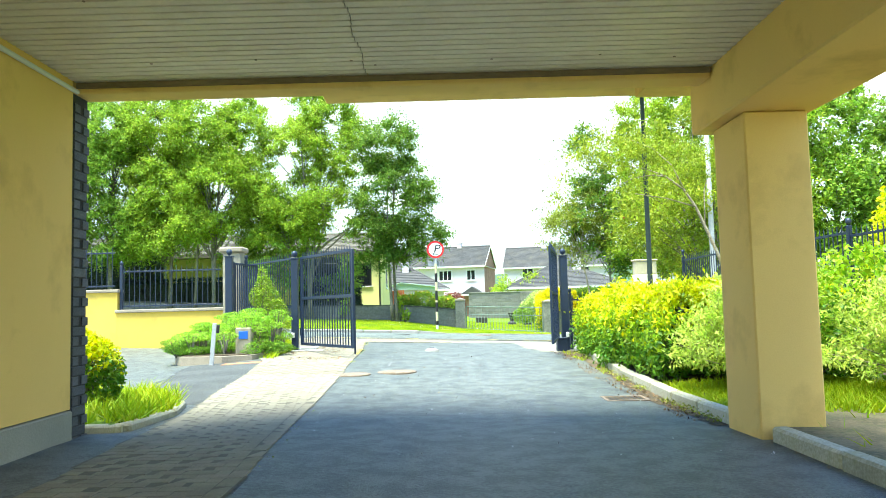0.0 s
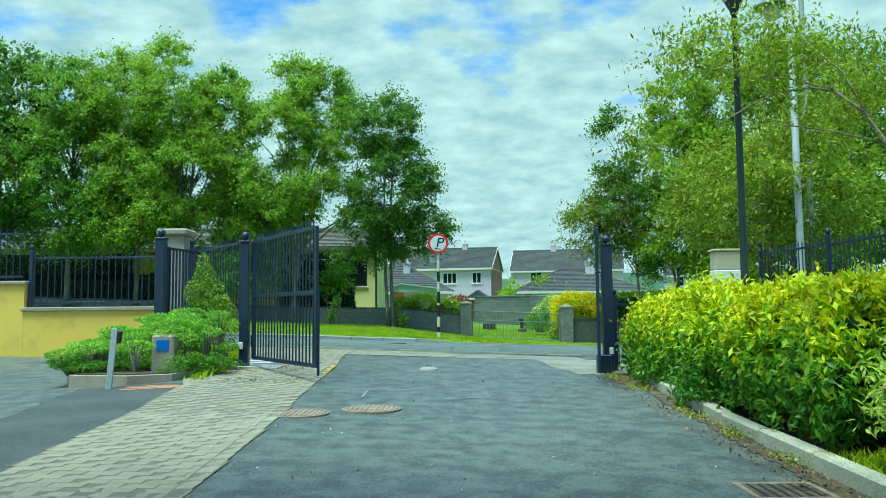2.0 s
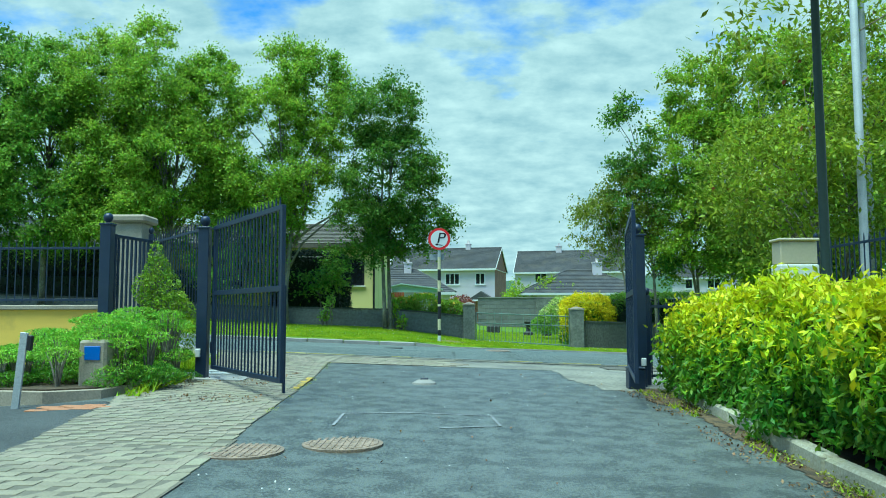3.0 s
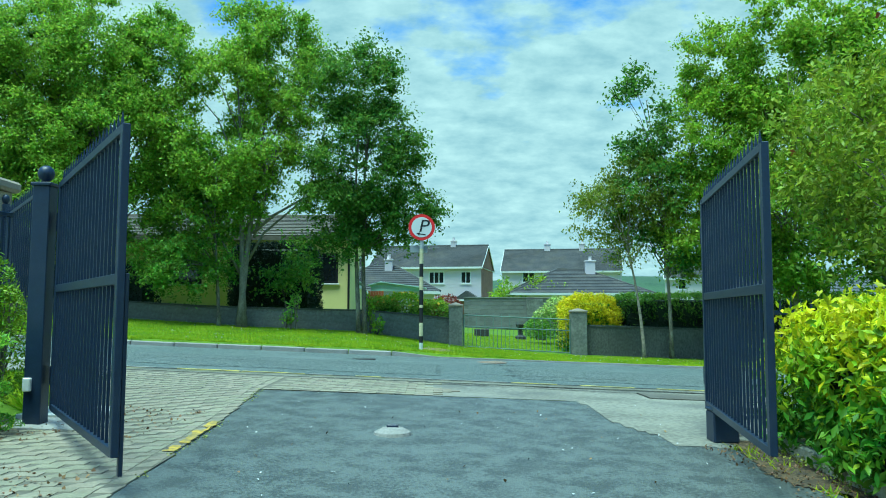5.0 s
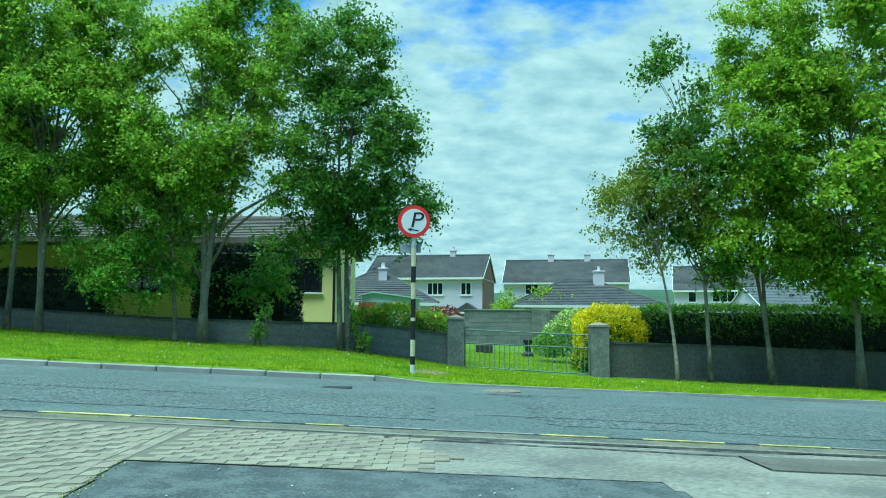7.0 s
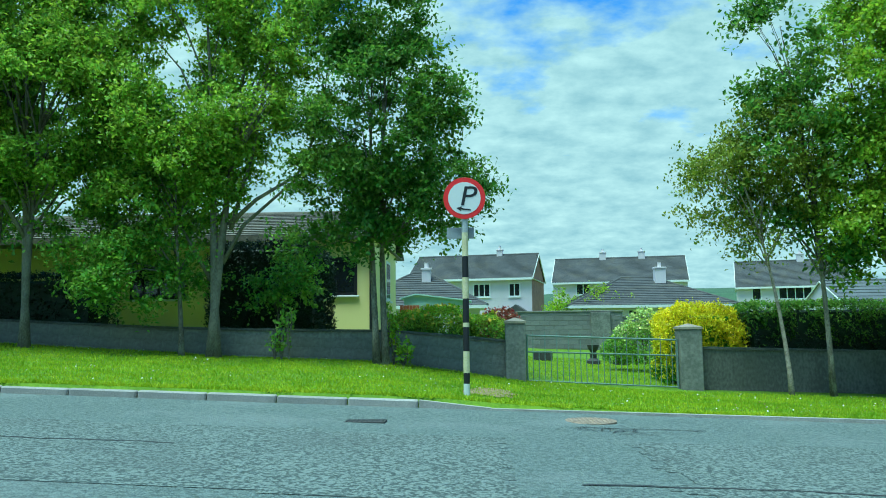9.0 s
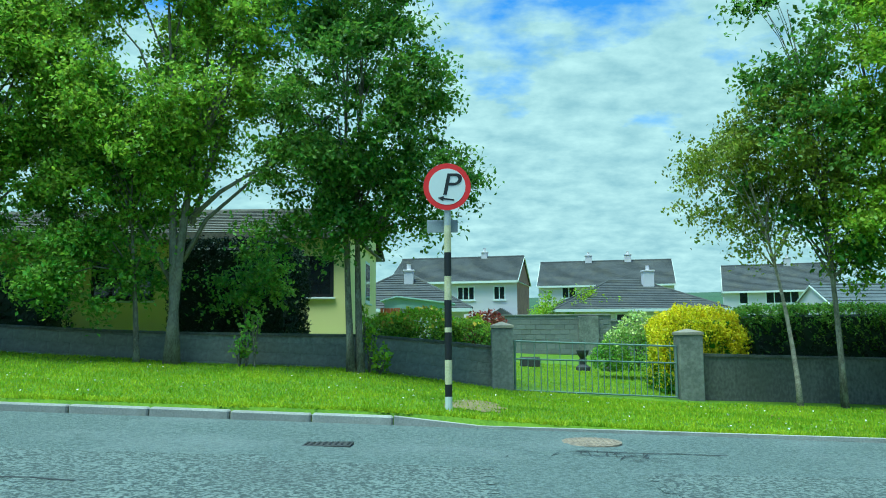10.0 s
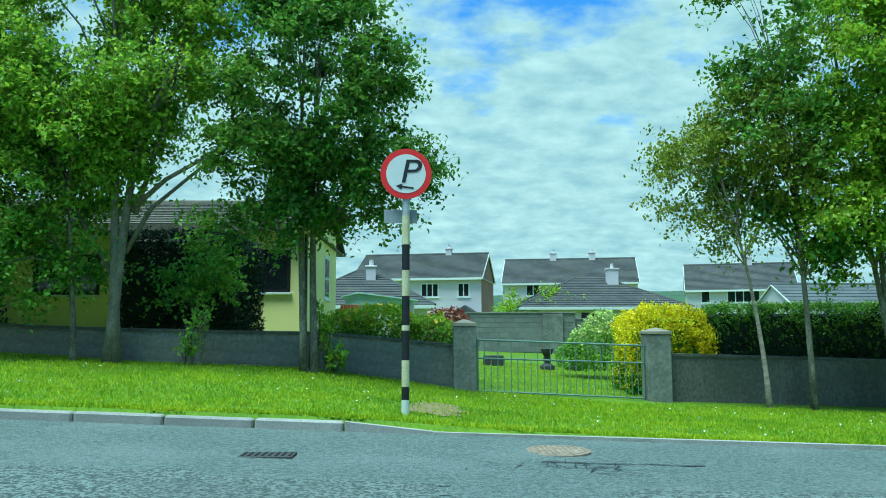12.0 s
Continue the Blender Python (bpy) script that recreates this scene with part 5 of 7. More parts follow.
part("arm", tube([(0, 0, 8.0), (-0.15, 0, 8.2), (-0.38, 0, 8.15), (-0.50, 0, 7.7), (-0.54, 0, 7.3), (-0.55, 0, 6.95)], [0.025, 0.022, 0.02, 0.018, 0.017, 0.017], 8), "darkpole", lamp2, smooth=True)
part("shade", lathe([(0.02, 6.26), (0.11, 6.31), (0.16, 6.42), (0.165, 6.53)], 16, at=(-0.55, 0, 0)), "lampglass", lamp2, smooth=True)
part("cap", lathe([(0.31, 6.535), (0.31, 6.56), (0.19, 6.66), (0.17, 6.68), (0.17, 6.74), (0.12, 6.75), (0.12, 6.80), (0.16, 6.81), (0.16, 6.86), (0.10, 6.90), (0.03, 6.97)], 18, at=(-0.55, 0, 0)), "hood", lamp2, "stacked grey metal hood", smooth=True)
utility = thing("pole", (5.78, 17.1, 0.0), "tall plain galvanised steel pole behind the railing", "pole")
part("shaft", lathe([(0.08, -0.1), (0.075, 1.2), (0.06, 1.25), (0.045, 9.0)], 12), "polegrey", utility, smooth=True)
cabinet = thing("utility_cabinet", (3.57, 14.35, base_z(3.57, 14.35)), "slim beige and white utility cabinet behind the hedge", "cabinet")
part("body", box(-0.20, 0.20, -0.12, 0.12, 0.0, 1.48, 0.012), "white", cabinet, "white lower body")
part("top_box", box(-0.19, 0.19, -0.11, 0.11, 1.482, 1.72, 0.012), "beige", cabinet, "beige upper box")
part("lid", box(-0.21, 0.21, -0.13, 0.13, 1.722, 1.75, 0.008), "beige", cabinet)

bollard = thing("steel_post", (-3.96, 13.35, 0.0), "leaning galvanised steel post in front of the bed", "post")
bm = bmesh.new()
bx(bm, -0.035, 0.035, -0.012, 0.012, -0.05, 0.78, 0.004, pose(0, 0, 0, 0, 5, 0))
part("plate", bm, "steel", bollard)
part("reflector", box(0.04, 0.085, -0.02, 0.02, 0.62, 0.76, 0.008, pose(0, 0, 0, 0, 5, 0)), "black", bollard)
stub = thing("marker_bollard", (-3.62, 14.2, 0.21), "short concrete marker post with a blue plate", "bollard")
part("body", box(-0.14, 0.14, -0.10, 0.10, -0.05, 0.47, 0.025), "stone", stub)
part("plate", box(-0.075, 0.085, -0.112, -0.101, 0.27, 0.41, 0.003), "blue", stub, "blue plate")


def grate(name, x, y, w, d, label, round_=False, rz=0.0):
    z = base_z(x, y) + 0.006
    t = thing(name, (x, y, z), label, "drain cover", "drain covers", rz=rz)
    if round_:
        part("frame", lathe([(w / 2, -0.02), (w / 2, 0.003), (w / 2 - 0.02, 0.004)], 28), "cast", t)
        for i in range(11):
            u = (i - 5) * w / 12
            L = math.sqrt(max((w / 2 - 0.035) ** 2 - u * u, 0.001))
            part("rib", box(u - 0.012, u + 0.012, -L, L, 0.0, 0.010, 0.002), "cast", t)
            if i % 2:
                part("rib", box(-L, L, u - 0.008, u + 0.008, 0.0, 0.008, 0.002), "cast", t)
    else:
        part("frame", box(-w / 2, w / 2, -d / 2, d / 2, -0.03, 0.008, 0.004), "darkstone", t)
        n = int(w / 0.05)
        for i in range(n):
            u = -w / 2 + (i + 0.5) * w / n
            part("slot", box(u - 0.010, u + 0.010, -d / 2 + 0.03, d / 2 - 0.03, 0.006, 0.0125), "black", t)
    return t


grate("manhole_cover", -1.43, 11.65, 0.58, 0.42, "rusty ribbed iron manhole cover in the drive", True)
grate("manhole_cover", -0.78, 11.95, 0.58, 0.42, "rusty ribbed iron manhole cover in the drive", True)
gully = thing("drain_cover", (1.87, 8.92, base_z(1.87, 8.92)), "rusty gully frame choked with brown leaf litter", "drain cover", "drain covers")
for x0, x1, y0, y1 in ((-0.23, 0.23, -0.20, -0.165), (-0.23, 0.23, 0.165, 0.20), (-0.23, -0.195, -0.164, 0.164), (0.195, 0.23, -0.164, 0.164)):
    part("frame", box(x0, x1, y0, y1, -0.02, 0.012, 0.003), "cast", gully)
for k in range(6):
    part("rib", box(-0.15 + k * 0.06 - 0.009, -0.15 + k * 0.06 + 0.009, -0.164, 0.164, -0.01, 0.010, 0.003), "black", gully)
part("litter", box(-0.194, 0.194, -0.163, 0.163, -0.02, 0.007), "litterbed", gully)
grate("drain_cover", -1.39, 24.75, 0.44, 0.24, "dark iron gully grate in the road")
grate("manhole_cover", 1.14, 25.62, 0.64, 0.64, "rusty round manhole cover in the road", True)

# sign pole
sign = thing("traffic_sign", (-0.33, 27.2, verge_z(-0.33, 27.2)), "round red-rimmed parking sign on a black and cream pole", "traffic sign")
z0 = 0.0
bands = [(-0.1, 0.17, "signwhite"), (0.17, 0.32, "black"), (0.32, 0.62, "poleyellow"), (0.62, 0.96, "black"), (0.96, 1.02, "poleyellow"), (1.02, 1.36, "black"), (1.36, 1.66, "poleyellow"), (1.66, 1.96, "black"), (1.96, 2.3, "poleyellow"), (2.3, 2.62, "steel"), (2.62, 3.02, "steel")]
for a, b, m_ in bands:
    part("band", lathe([(0.045, a), (0.045, b)], 14), m_, sign, smooth=False)
SZ = 2.79
def disc(r, y0, y1, n=40):
    bm = lathe([(r, y0), (r, y1)], n)
    bmesh.ops.rotate(bm, verts=bm.verts, cent=(0, 0, 0), matrix=Matrix.Rotation(radians(90), 3, "X"))
    bmesh.ops.translate(bm, verts=bm.verts, vec=(0, 0, SZ))
    return bm
part("sign_rim", disc(0.30, 0.05, 0.06), "signred", sign, "red rim")
face = part("sign_face", disc(0.232, 0.0605, 0.064), "signwhite", sign, "white face with dark letter and arrow")
txt = bpy.data.curves.new("letter", "FONT")
txt.body, txt.size, txt.extrude, txt.align_x, txt.shear = "P", 0.40, 0.002, "CENTER", 0.18
tob = new("letter_tmp", txt)
dg = bpy.context.evaluated_depsgraph_get()
tme = bpy.data.meshes.new_from_object(tob.evaluated_get(dg))
bpy.data.objects.remove(tob)
tme.materials.clear(); tme.materials.append(M["black"])
let = new("letter", tme)
let.parent = sign
let.matrix_basis = pose(0.035, -0.067, SZ - 0.105, 90, 0, 0) @ Matrix.Diagonal((1.15, 1, 1, 1))
bm = bmesh.new()
bx(bm, -0.05, 0.09, -0.069, -0.065, SZ - 0.17, SZ - 0.15, 0, None)
vs = [bm.verts.new(c) for c in ((-0.12, -0.069, SZ - 0.16), (-0.045, -0.069, SZ - 0.125), (-0.045, -0.069, SZ - 0.195))]
bm.faces.new(vs)
bmesh.ops.rotate(bm, verts=bm.verts, cent=(0, 0, SZ - 0.16), matrix=Matrix.Rotation(radians(8), 3, "Y"))
part("arrow", bm, "black", sign)
part("side_plate", box(-0.26, 0.13, 0.05, 0.065, 2.22, 2.38, 0.004), "polegrey", sign, "small grey plate seen from behind")

# ---------------------------------------------------------------- garden walls across the road
def garden_wall(x0, x1, y0, y1, hf, label, t=0.2, face="block", blocks=True):
    bm = bmesh.new()
    n = max(2, int(abs(x1 - x0) / 1.2))
    rows = []
    for i in range(n + 1):
        x = x0 + (x1 - x0) * i / n; yy = y0 + (y1 - y0) * i / n
        z = verge_z(x, yy)
        rows.append([bm.verts.new(v) for v in ((x, yy - t / 2, z - 0.3), (x, yy + t / 2, z - 0.3), (x, yy + t / 2, z + hf(x)), (x, yy - t / 2, z + hf(x)))])
    for a, b in zip(rows, rows[1:]):
        for k in range(4):
            bm.faces.new((a[k], b[k], b[(k + 1) % 4], a[(k + 1) % 4]))
    bm.faces.new(rows[0]); bm.faces.new(rows[-1][::-1])
    bmesh.ops.recalc_face_normals(bm, faces=bm.faces)
    w = part("garden_wall", bm, face)
    tagged(w, label, "wall", kind="structure")
    bm = bmesh.new()
    rows = []
    for i in range(n + 1):
        x = x0 + (x1 - x0) * i / n; yy = y0 + (y1 - y0) * i / n
        z = verge_z(x, yy) + hf(x) + 0.002
        rows.append([bm.verts.new(v) for v in ((x, yy - t / 2 - 0.03, z), (x, yy + t / 2 + 0.03, z), (x, yy + t / 2 + 0.03, z + 0.05), (x, yy - t / 2 - 0.03, z + 0.05))])
    for a, b in zip(rows, rows[1:]):
        for k in range(4):
            bm.faces.new((a[k], b[k], b[(k + 1) % 4], a[(k + 1) % 4]))
    bm.faces.new(rows[0]); bm.faces.new(rows[-1][::-1])
    bmesh.ops.recalc_face_normals(bm, faces=bm.faces)
    part("coping", bm, "oldcoping", w, "dark weathered coping")
    # block faces, laid along the slope, nearest the gate
    u0, u1 = max(min(x0, x1), -13.0), min(max(x0, x1), 13.5)
    slope_y = (y1 - y0) / (x1 - x0)
    r, zz = 0, 0.04
    while blocks and zz < 0.8:
        x = u0 + (0.22 if r % 2 else 0.0) + 0.22
        while x < u1 - 0.2:
            if zz + 0.2 > hf(x) + 0.01 or zz + 0.2 > hf(x - 0.2) + 0.02:
                x += 0.445
                continue
            yy = y0 + (x - x0) * slope_y
            tilt = -math.degrees(math.atan2(verge_z(x + 0.2, yy) - verge_z(x - 0.2, yy), 0.4))
            b = new("block", wallblock_me); b.parent = w
            b.matrix_basis = pose(x, yy - t / 2 - 0.001, verge_z(x, yy) + zz + 0.1, 0, tilt, 0)
            x += 0.445
        zz += 0.205
        r += 1
    return w


bm = box(-0.2205, 0.2205, -0.005, 0.005, -0.1005, 0.1005, 0.003)
wallblock_me = bpy.data.meshes.new("block"); bm.to_mesh(wallblock_me); bm.free(); wallblock_me.materials.append(M["wallblock"])
PIER_L, PIER_R = (0.58, 32.1), (4.33, 33.1)
garden_wall(-30, 0.38, 32.4, 32.2, lambda x: lerp(x, (-30, -12, -7, -3, 0.4), (0.36, 0.42, 0.48, 0.58, 0.73)), "mossy grey rendered garden wall along the verge")
# this run's darker render carries the shade of the trees above it
garden_wall(4.6, 30, 33.2, 33.0, lambda x: 0.86, "weathered rendered garden wall along the verge, tree shade in its dark tone", face="shadedrender", blocks=False)
for (px, py), w, h in ((PIER_L, 0.40, 1.14), (PIER_R, 0.46, 1.28)):
    pier = thing("gate_pier", (px, py, verge_z(px, py)), "square mossy concrete gate pier with a shallow cap", "pier", "garden gate piers")
    part("shaft", box(-w / 2, w / 2, -w / 2, w / 2, -0.2, h, 0.012), "block", pier)
    bm = bmesh.new()
    lathe([(w * 0.76, h + 0.002), (w * 0.76, h + 0.05), (w * 0.06, h + 0.12)], 4, bm)
    bmesh.ops.rotate(bm, verts=bm.verts, cent=(0, 0, 0), matrix=Matrix.Rotation(radians(45), 3, "Z"))
    part("cap", bm, "coping", pier)

# low garden gate of thin grey-green bars
gx0, gx1 = PIER_L[0] + 0.24, PIER_R[0] - 0.26
ggate = thing("garden_gate", (gx0, PIER_L[1] + 0.05, verge_z(gx0, 32.2) - 0.02), "low grey-green painted metal garden gate, closed", "gate", rz=math.degrees(math.atan2(0.9, gx1 - gx0)))
GL = math.hypot(gx1 - gx0, 0.9)
bm_p = lathe([(0.009, 0.0), (0.009, 0.92)], 6)
gp_me = bpy.data.meshes.new("bar"); bm_p.to_mesh(gp_me); bm_p.free(); gp_me.materials.append(M["gatepaint"])
drop_z = verge_z(gx1, 33) - verge_z(gx0, 32.2)
for za, rr in ((0.04, 0.016), (0.62, 0.016), (0.95, 0.018)):
    part("rail", tube([(0, 0, za), (GL, 0, za + drop_z * (0.9 if za < 0.5 else 0.55))], [rr, rr], 6), "gatepaint", ggate)
for xx in (0.0, GL):
    part("stile", tube([(xx, 0, (-0.02 if xx == 0 else drop_z * 0.9)), (xx, 0, 0.97 + (0 if xx == 0 else drop_z * 0.55))], [0.022, 0.022], 8), "gatepaint", ggate)
nb = 26
for i in range(1, nb):
    u = i / nb
    b = new("bar", gp_me); b.parent = ggate
    lowz, topz = 0.04 + drop_z * 0.9 * u, (1.03 if i % 2 else 0.62) + drop_z * 0.55 * u
    b.matrix_basis = pose(GL * u, 0, lowz) @ Matrix.Diagonal((1, 1, (topz - lowz) / 0.92, 1))

# ---------------------------------------------------------------- houses
def roof_slope(bm, a, b, c, d, courses=22, lift=0.03):
    """Stepped tile courses on a sloping quad: a, b along the eave; d, c along the ridge."""
    a, b, c, d = (Vector(v) for v in (a, b, c, d))
    nrm = (b - a).cross(d - a).normalized()
    if nrm.z < 0:
        nrm = -nrm
    low = [bm.verts.new(a), bm.verts.new(b)]
    for i in range(courses):
        f0, f1 = i / courses, (i + 1) / courses
        up = [bm.verts.new(a.lerp(d, f0) + nrm * lift), bm.verts.new(b.lerp(c, f0) + nrm * lift)]
        nxt = [bm.verts.new(a.lerp(d, f1)), bm.verts.new(b.lerp(c, f1))]
        bm.faces.new((low[0], low[1], up[1], up[0]))
        bm.faces.new((up[0], up[1], nxt[1], nxt[0]))
        low = nxt
    return bm


def window(parent, x, z, w, h, y, panes=2, side=None, frame_mat="white"):
    """A window with frame, sill and panes, in a wall that faces -y at y (or along x when side is given)."""
    m = pose(x, y, z) if side is None else pose(side, x, z, 0, 0, 90 if side > 0 else -90)
    win = part("window", box(-w / 2 - 0.05, w / 2 + 0.05, -0.02, 0.03, -0.05, h + 0.05), frame_mat, parent)
    win.matrix_basis = m
    part("sill", box(-w / 2 - 0.1, w / 2 + 0.1, -0.09, 0.0, -0.11, -0.052, 0.01), "white", win)
    pw = w / panes
    for i in range(panes):
        part("pane", box(-w / 2 + i * pw + 0.04, -w / 2 + (i + 1) * pw - 0.04, -0.026, -0.0205, 0.04, h - 0.04), "pane", win)
    return win


def chimney(parent, x, y, z, material, w=0.5, h=0.8):
    bm = box(x - w / 2, x + w / 2, y - w / 2, y + w / 2, z - 0.8, z + h, 0.01)
    bx(bm, x - w / 2 - 0.05, x + w / 2 + 0.05, y - w / 2 - 0.05, y + w / 2 + 0.05, z + h, z + h + 0.09, 0.01)
    c = part("chimney", bm, material, parent)
    part("pot", lathe([(0.11, z + h + 0.09), (0.10, z + h + 0.35), (0.12, z + h + 0.38)], 10, at=(x, y, 0)), "terracotta" if material == "redbrick" else "house_grey", c)
    return c


def house(at, w, d, eave, ridge, label, wall="house_white", gable="house_white", tile="tile", hip=0.0, windows=(), chimneys=(), rz=0.0, over=0.35, trim="white", courses=22):
    """A house with its front at y = 0 facing the road, ridge along x; hip: how far the ridge ends stand in from the ends."""
    t = thing("house", at, label, "house", "houses", rz=rz)
    bm = bmesh.new()
    pts = [(-w / 2, 0), (w / 2, 0), (w / 2, d), (-w / 2, d)]
    lo = [bm.verts.new((x, y, -2.5)) for x, y in pts]
    hi = [bm.verts.new((x, y, eave)) for x, y in pts]
    for i in range(4):
        bm.faces.new((lo[i], lo[(i + 1) % 4], hi[(i + 1) % 4], hi[i]))
    bm.faces.new(hi)
    part("wall", bm, wall, t)
    if hip <= 0:
        for s in (-1, 1):
            bm = bmesh.new()
            x0, x1 = (s * w / 2, s * (w / 2 + 0.012))
            a = [bm.verts.new((x, y, z)) for x in (x0, x1) for y, z in ((0.02, -2.5), (d - 0.02, -2.5), (d - 0.02, eave), (d / 2, ridge - 0.06), (0.02, eave))]
            bm.faces.new(a[:5]); bm.faces.new(a[5:])
            for i in range(5):
                bm.faces.new((a[i], a[(i + 1) % 5], a[5 + (i + 1) % 5], a[5 + i]))
            bmesh.ops.recalc_face_normals(bm, faces=bm.faces)
            part("gable", bm, gable, t)
    bm = bmesh.new()
    k = (ridge - eave) / (d / 2)
    ez = eave - over * k
    xo = w / 2 + (0.12 if hip <= 0 else over)
    rx = w / 2 - hip + (0.12 if hip <= 0 else 0)
    roof_slope(bm, (-xo, -over, ez), (xo, -over, ez), (rx, d / 2, ridge), (-rx, d / 2, ridge), courses)
    roof = part("roof", bm, tile, t)
    part("roof", roof_slope(bmesh.new(), (-xo, d + over, ez), (xo, d + over, ez), (rx, d / 2, ridge), (-rx, d / 2, ridge), courses), tile, t)
    if hip > 0:
        for s in (-1, 1):
            part("roof", roof_slope(bmesh.new(), (s * xo, -over, ez), (s * xo, d + over, ez), (s * rx, d / 2, ridge), (s * rx, d / 2, ridge), courses), tile, t)
    part("ridge_tiles", tube([(-rx, d / 2, ridge), (rx, d / 2, ridge)], [0.09, 0.09], 8), tile, roof)
    if hip > 0:
        for s in (-1, 1):
            for yy in (-over, d + over):
                part("hip_tiles", tube([(s * xo, yy, ez), (s * rx, d / 2, ridge)], [0.07, 0.07], 6), tile, roof)
    part("fascia", box(-xo, xo, -over - 0.02, -over + 0.02, ez - 0.16, ez + 0.0), trim, t)
    part("eaves_board", box(-xo, xo, -over, d + over, ez - 0.10, ez - 0.06), trim, t)
    if hip <= 0:
        for s in (-1, 1):
            for yy in (-over, d + over):
                part("bargeboard", tube([(s * (xo + 0.01), yy, ez - 0.06), (s * (xo + 0.01), d / 2, ridge - 0.06)], [0.045, 0.045], 4), trim, roof)
    for x, z, ww, hh, n in windows:
        window(t, x, z, ww, hh, 0.0, n, frame_mat="black" if wall == "house_yellow" else "white")
    for x, y, m_, cw, ch in chimneys:
        chimney(t, x, y, ridge - abs(y - d / 2) * k, m_, cw, ch)
    return t


# two-storey houses behind
hA = house((-0.9, 74.5, 0.0), 9.6, 7.0, 4.95, 6.85, "white two-storey house with dark tiled roof and brick gable", "house_grey", "redbrick", rz=-12,
           windows=((1.0, 3.4, 1.25, 0.95, 3), (3.5, 3.4, 0.8, 0.95, 2), (-2.5, 3.4, 1.2, 0.95, 3)), chimneys=((1.8, 3.5, "house_grey", 0.45, 0.35),))
part("porch", box(-0.2, 4.6, -0.35, -0.02, -1.5, 1.9), "redbrick", hA, "brick-faced ground storey")
bm = bmesh.new()
vs = [bm.verts.new(c) for c in ((2.6, -1.2, 2.0), (4.9, -1.2, 2.0), (3.75, -1.2, 2.75), (2.6, -0.03, 2.0), (4.9, -0.03, 2.0), (3.75, -0.03, 2.75))]
for f in ((0, 1, 2), (3, 5, 4), (0, 2, 5, 3), (1, 4, 5, 2), (0, 3, 4, 1)):
    bm.faces.new([vs[i] for i in f])
part("porch_roof", bm, "tile", hA)
part("porch_gable", box(2.62, 4.88, -1.24, -1.205, 1.9, 2.02), "white", hA)
house((12.5, 86.0, 0.0), 11.8, 7.5, 5.3, 7.55, "pale two-storey house with a long brown tiled roof", "house_grey", "house_white", tile="tile",
      windows=((-3.2, 4.0, 1.2, 0.95, 2), (-0.4, 3.9, 1.6, 1.05, 3), (3, 4.0, 1.2, 0.95, 2)), chimneys=((-1.5, 3.75, "house_grey", 0.6, 0.5), (2.1, 3.75, "house_grey", 0.6, 0.5)), rz=-11)
house((27.0, 84.0, 0.0), 9.0, 7.5, 4.6, 6.9, "white two-storey house with dark roof behind the hedge", "house_white", "house_white",
      windows=((-2.9, 3.3, 0.7, 1.0, 1), (0.2, 3.3, 2.6, 1.0, 4), (3.2, 3.3, 1.2, 1.0, 2)), chimneys=((1.0, 3.75, "house_grey", 0.6, 0.5),), rz=-18)
house((26.0, 60.0, 0.0), 11.0, 7.0, 2.0, 3.7, "low grey-roofed house with ribbed roof courses", "house_white", "house_white", tile="tile_grey", courses=9)
# bungalows
house((9.6, 60.0, 0.0), 8.6, 8.0, 2.45, 4.05, "bungalow with a hipped dark tiled roof and one chimney", "house_white", tile="tile", hip=3.3,
      windows=((-0.9, 1.2, 0.9, 0.8, 1), (2.0, 1.2, 1.2, 0.8, 2)), chimneys=((1.2, 3.2, "house_white", 0.62, 0.8),), over=0.45, courses=16)
house((-3.1, 52.0, 0.3), 6.0, 7.0, 2.0, 3.6, "small bungalow with brown-grey hipped roof and a chimney", "house_white", tile="tile", hip=2.6,
      windows=((1.6, 0.9, 0.6, 0.8, 1),), chimneys=((0.35, 2.6, "house_grey", 0.45, 0.5),), courses=14)
YH = (-11.4, 39.3, 1.0)
# deep eaves and set-back wall are made up, to shade the left front
yh = house(YH, 16.5, 4.6, 3.26, 3.95, "yellow rendered bungalow behind the trees with brown tiled roof", "house_yellow", "house_yellow", tile="tile_brown",
           windows=((1.5, 1.1, 1.7, 1.0, 2), (-5.0, 1.1, 1.7, 1.0, 2)), courses=13, trim="tile_brown", over=1.65)
part("wall", box(4.6, 8.25, -1.3, -0.004, -2.5, 2.66), "house_yellow", yh, "yellow end bay, forward of the wall set back for shade")
bm = bmesh.new()
ga = [bm.verts.new((x, y, z)) for x in (8.10, 8.25) for y, z in ((-1.3, 2.662), (-0.004, 2.662), (-0.004, 3.20), (-1.3, 2.82))]
for f in ((0, 1, 2, 3), (7, 6, 5, 4), (0, 4, 5, 1), (1, 5, 6, 2), (2, 6, 7, 3), (3, 7, 4, 0)):
    bm.faces.new([ga[k] for k in f])
part("gable", bm, "house_yellow", yh)
window(yh, 6.9, 1.1, 1.7, 1.0, -1.3, 2, frame_mat="black")
window(yh, 2.3, 1.05, 1.0, 1.2, 0, 2, side=8.25)
part("downpipe", tube([(8.2, -1.36, -0.2), (8.2, -1.36, 2.55)], [0.04, 0.04], 8), "black", yh)
house((-23.3, 41.0, 1.2), 11, 7, 2.6, 4.4, "pale bungalow beyond the trees", "house_white", "house_white", tile="tile_grey", windows=((2, 1.0, 1.6, 1.0, 2),))

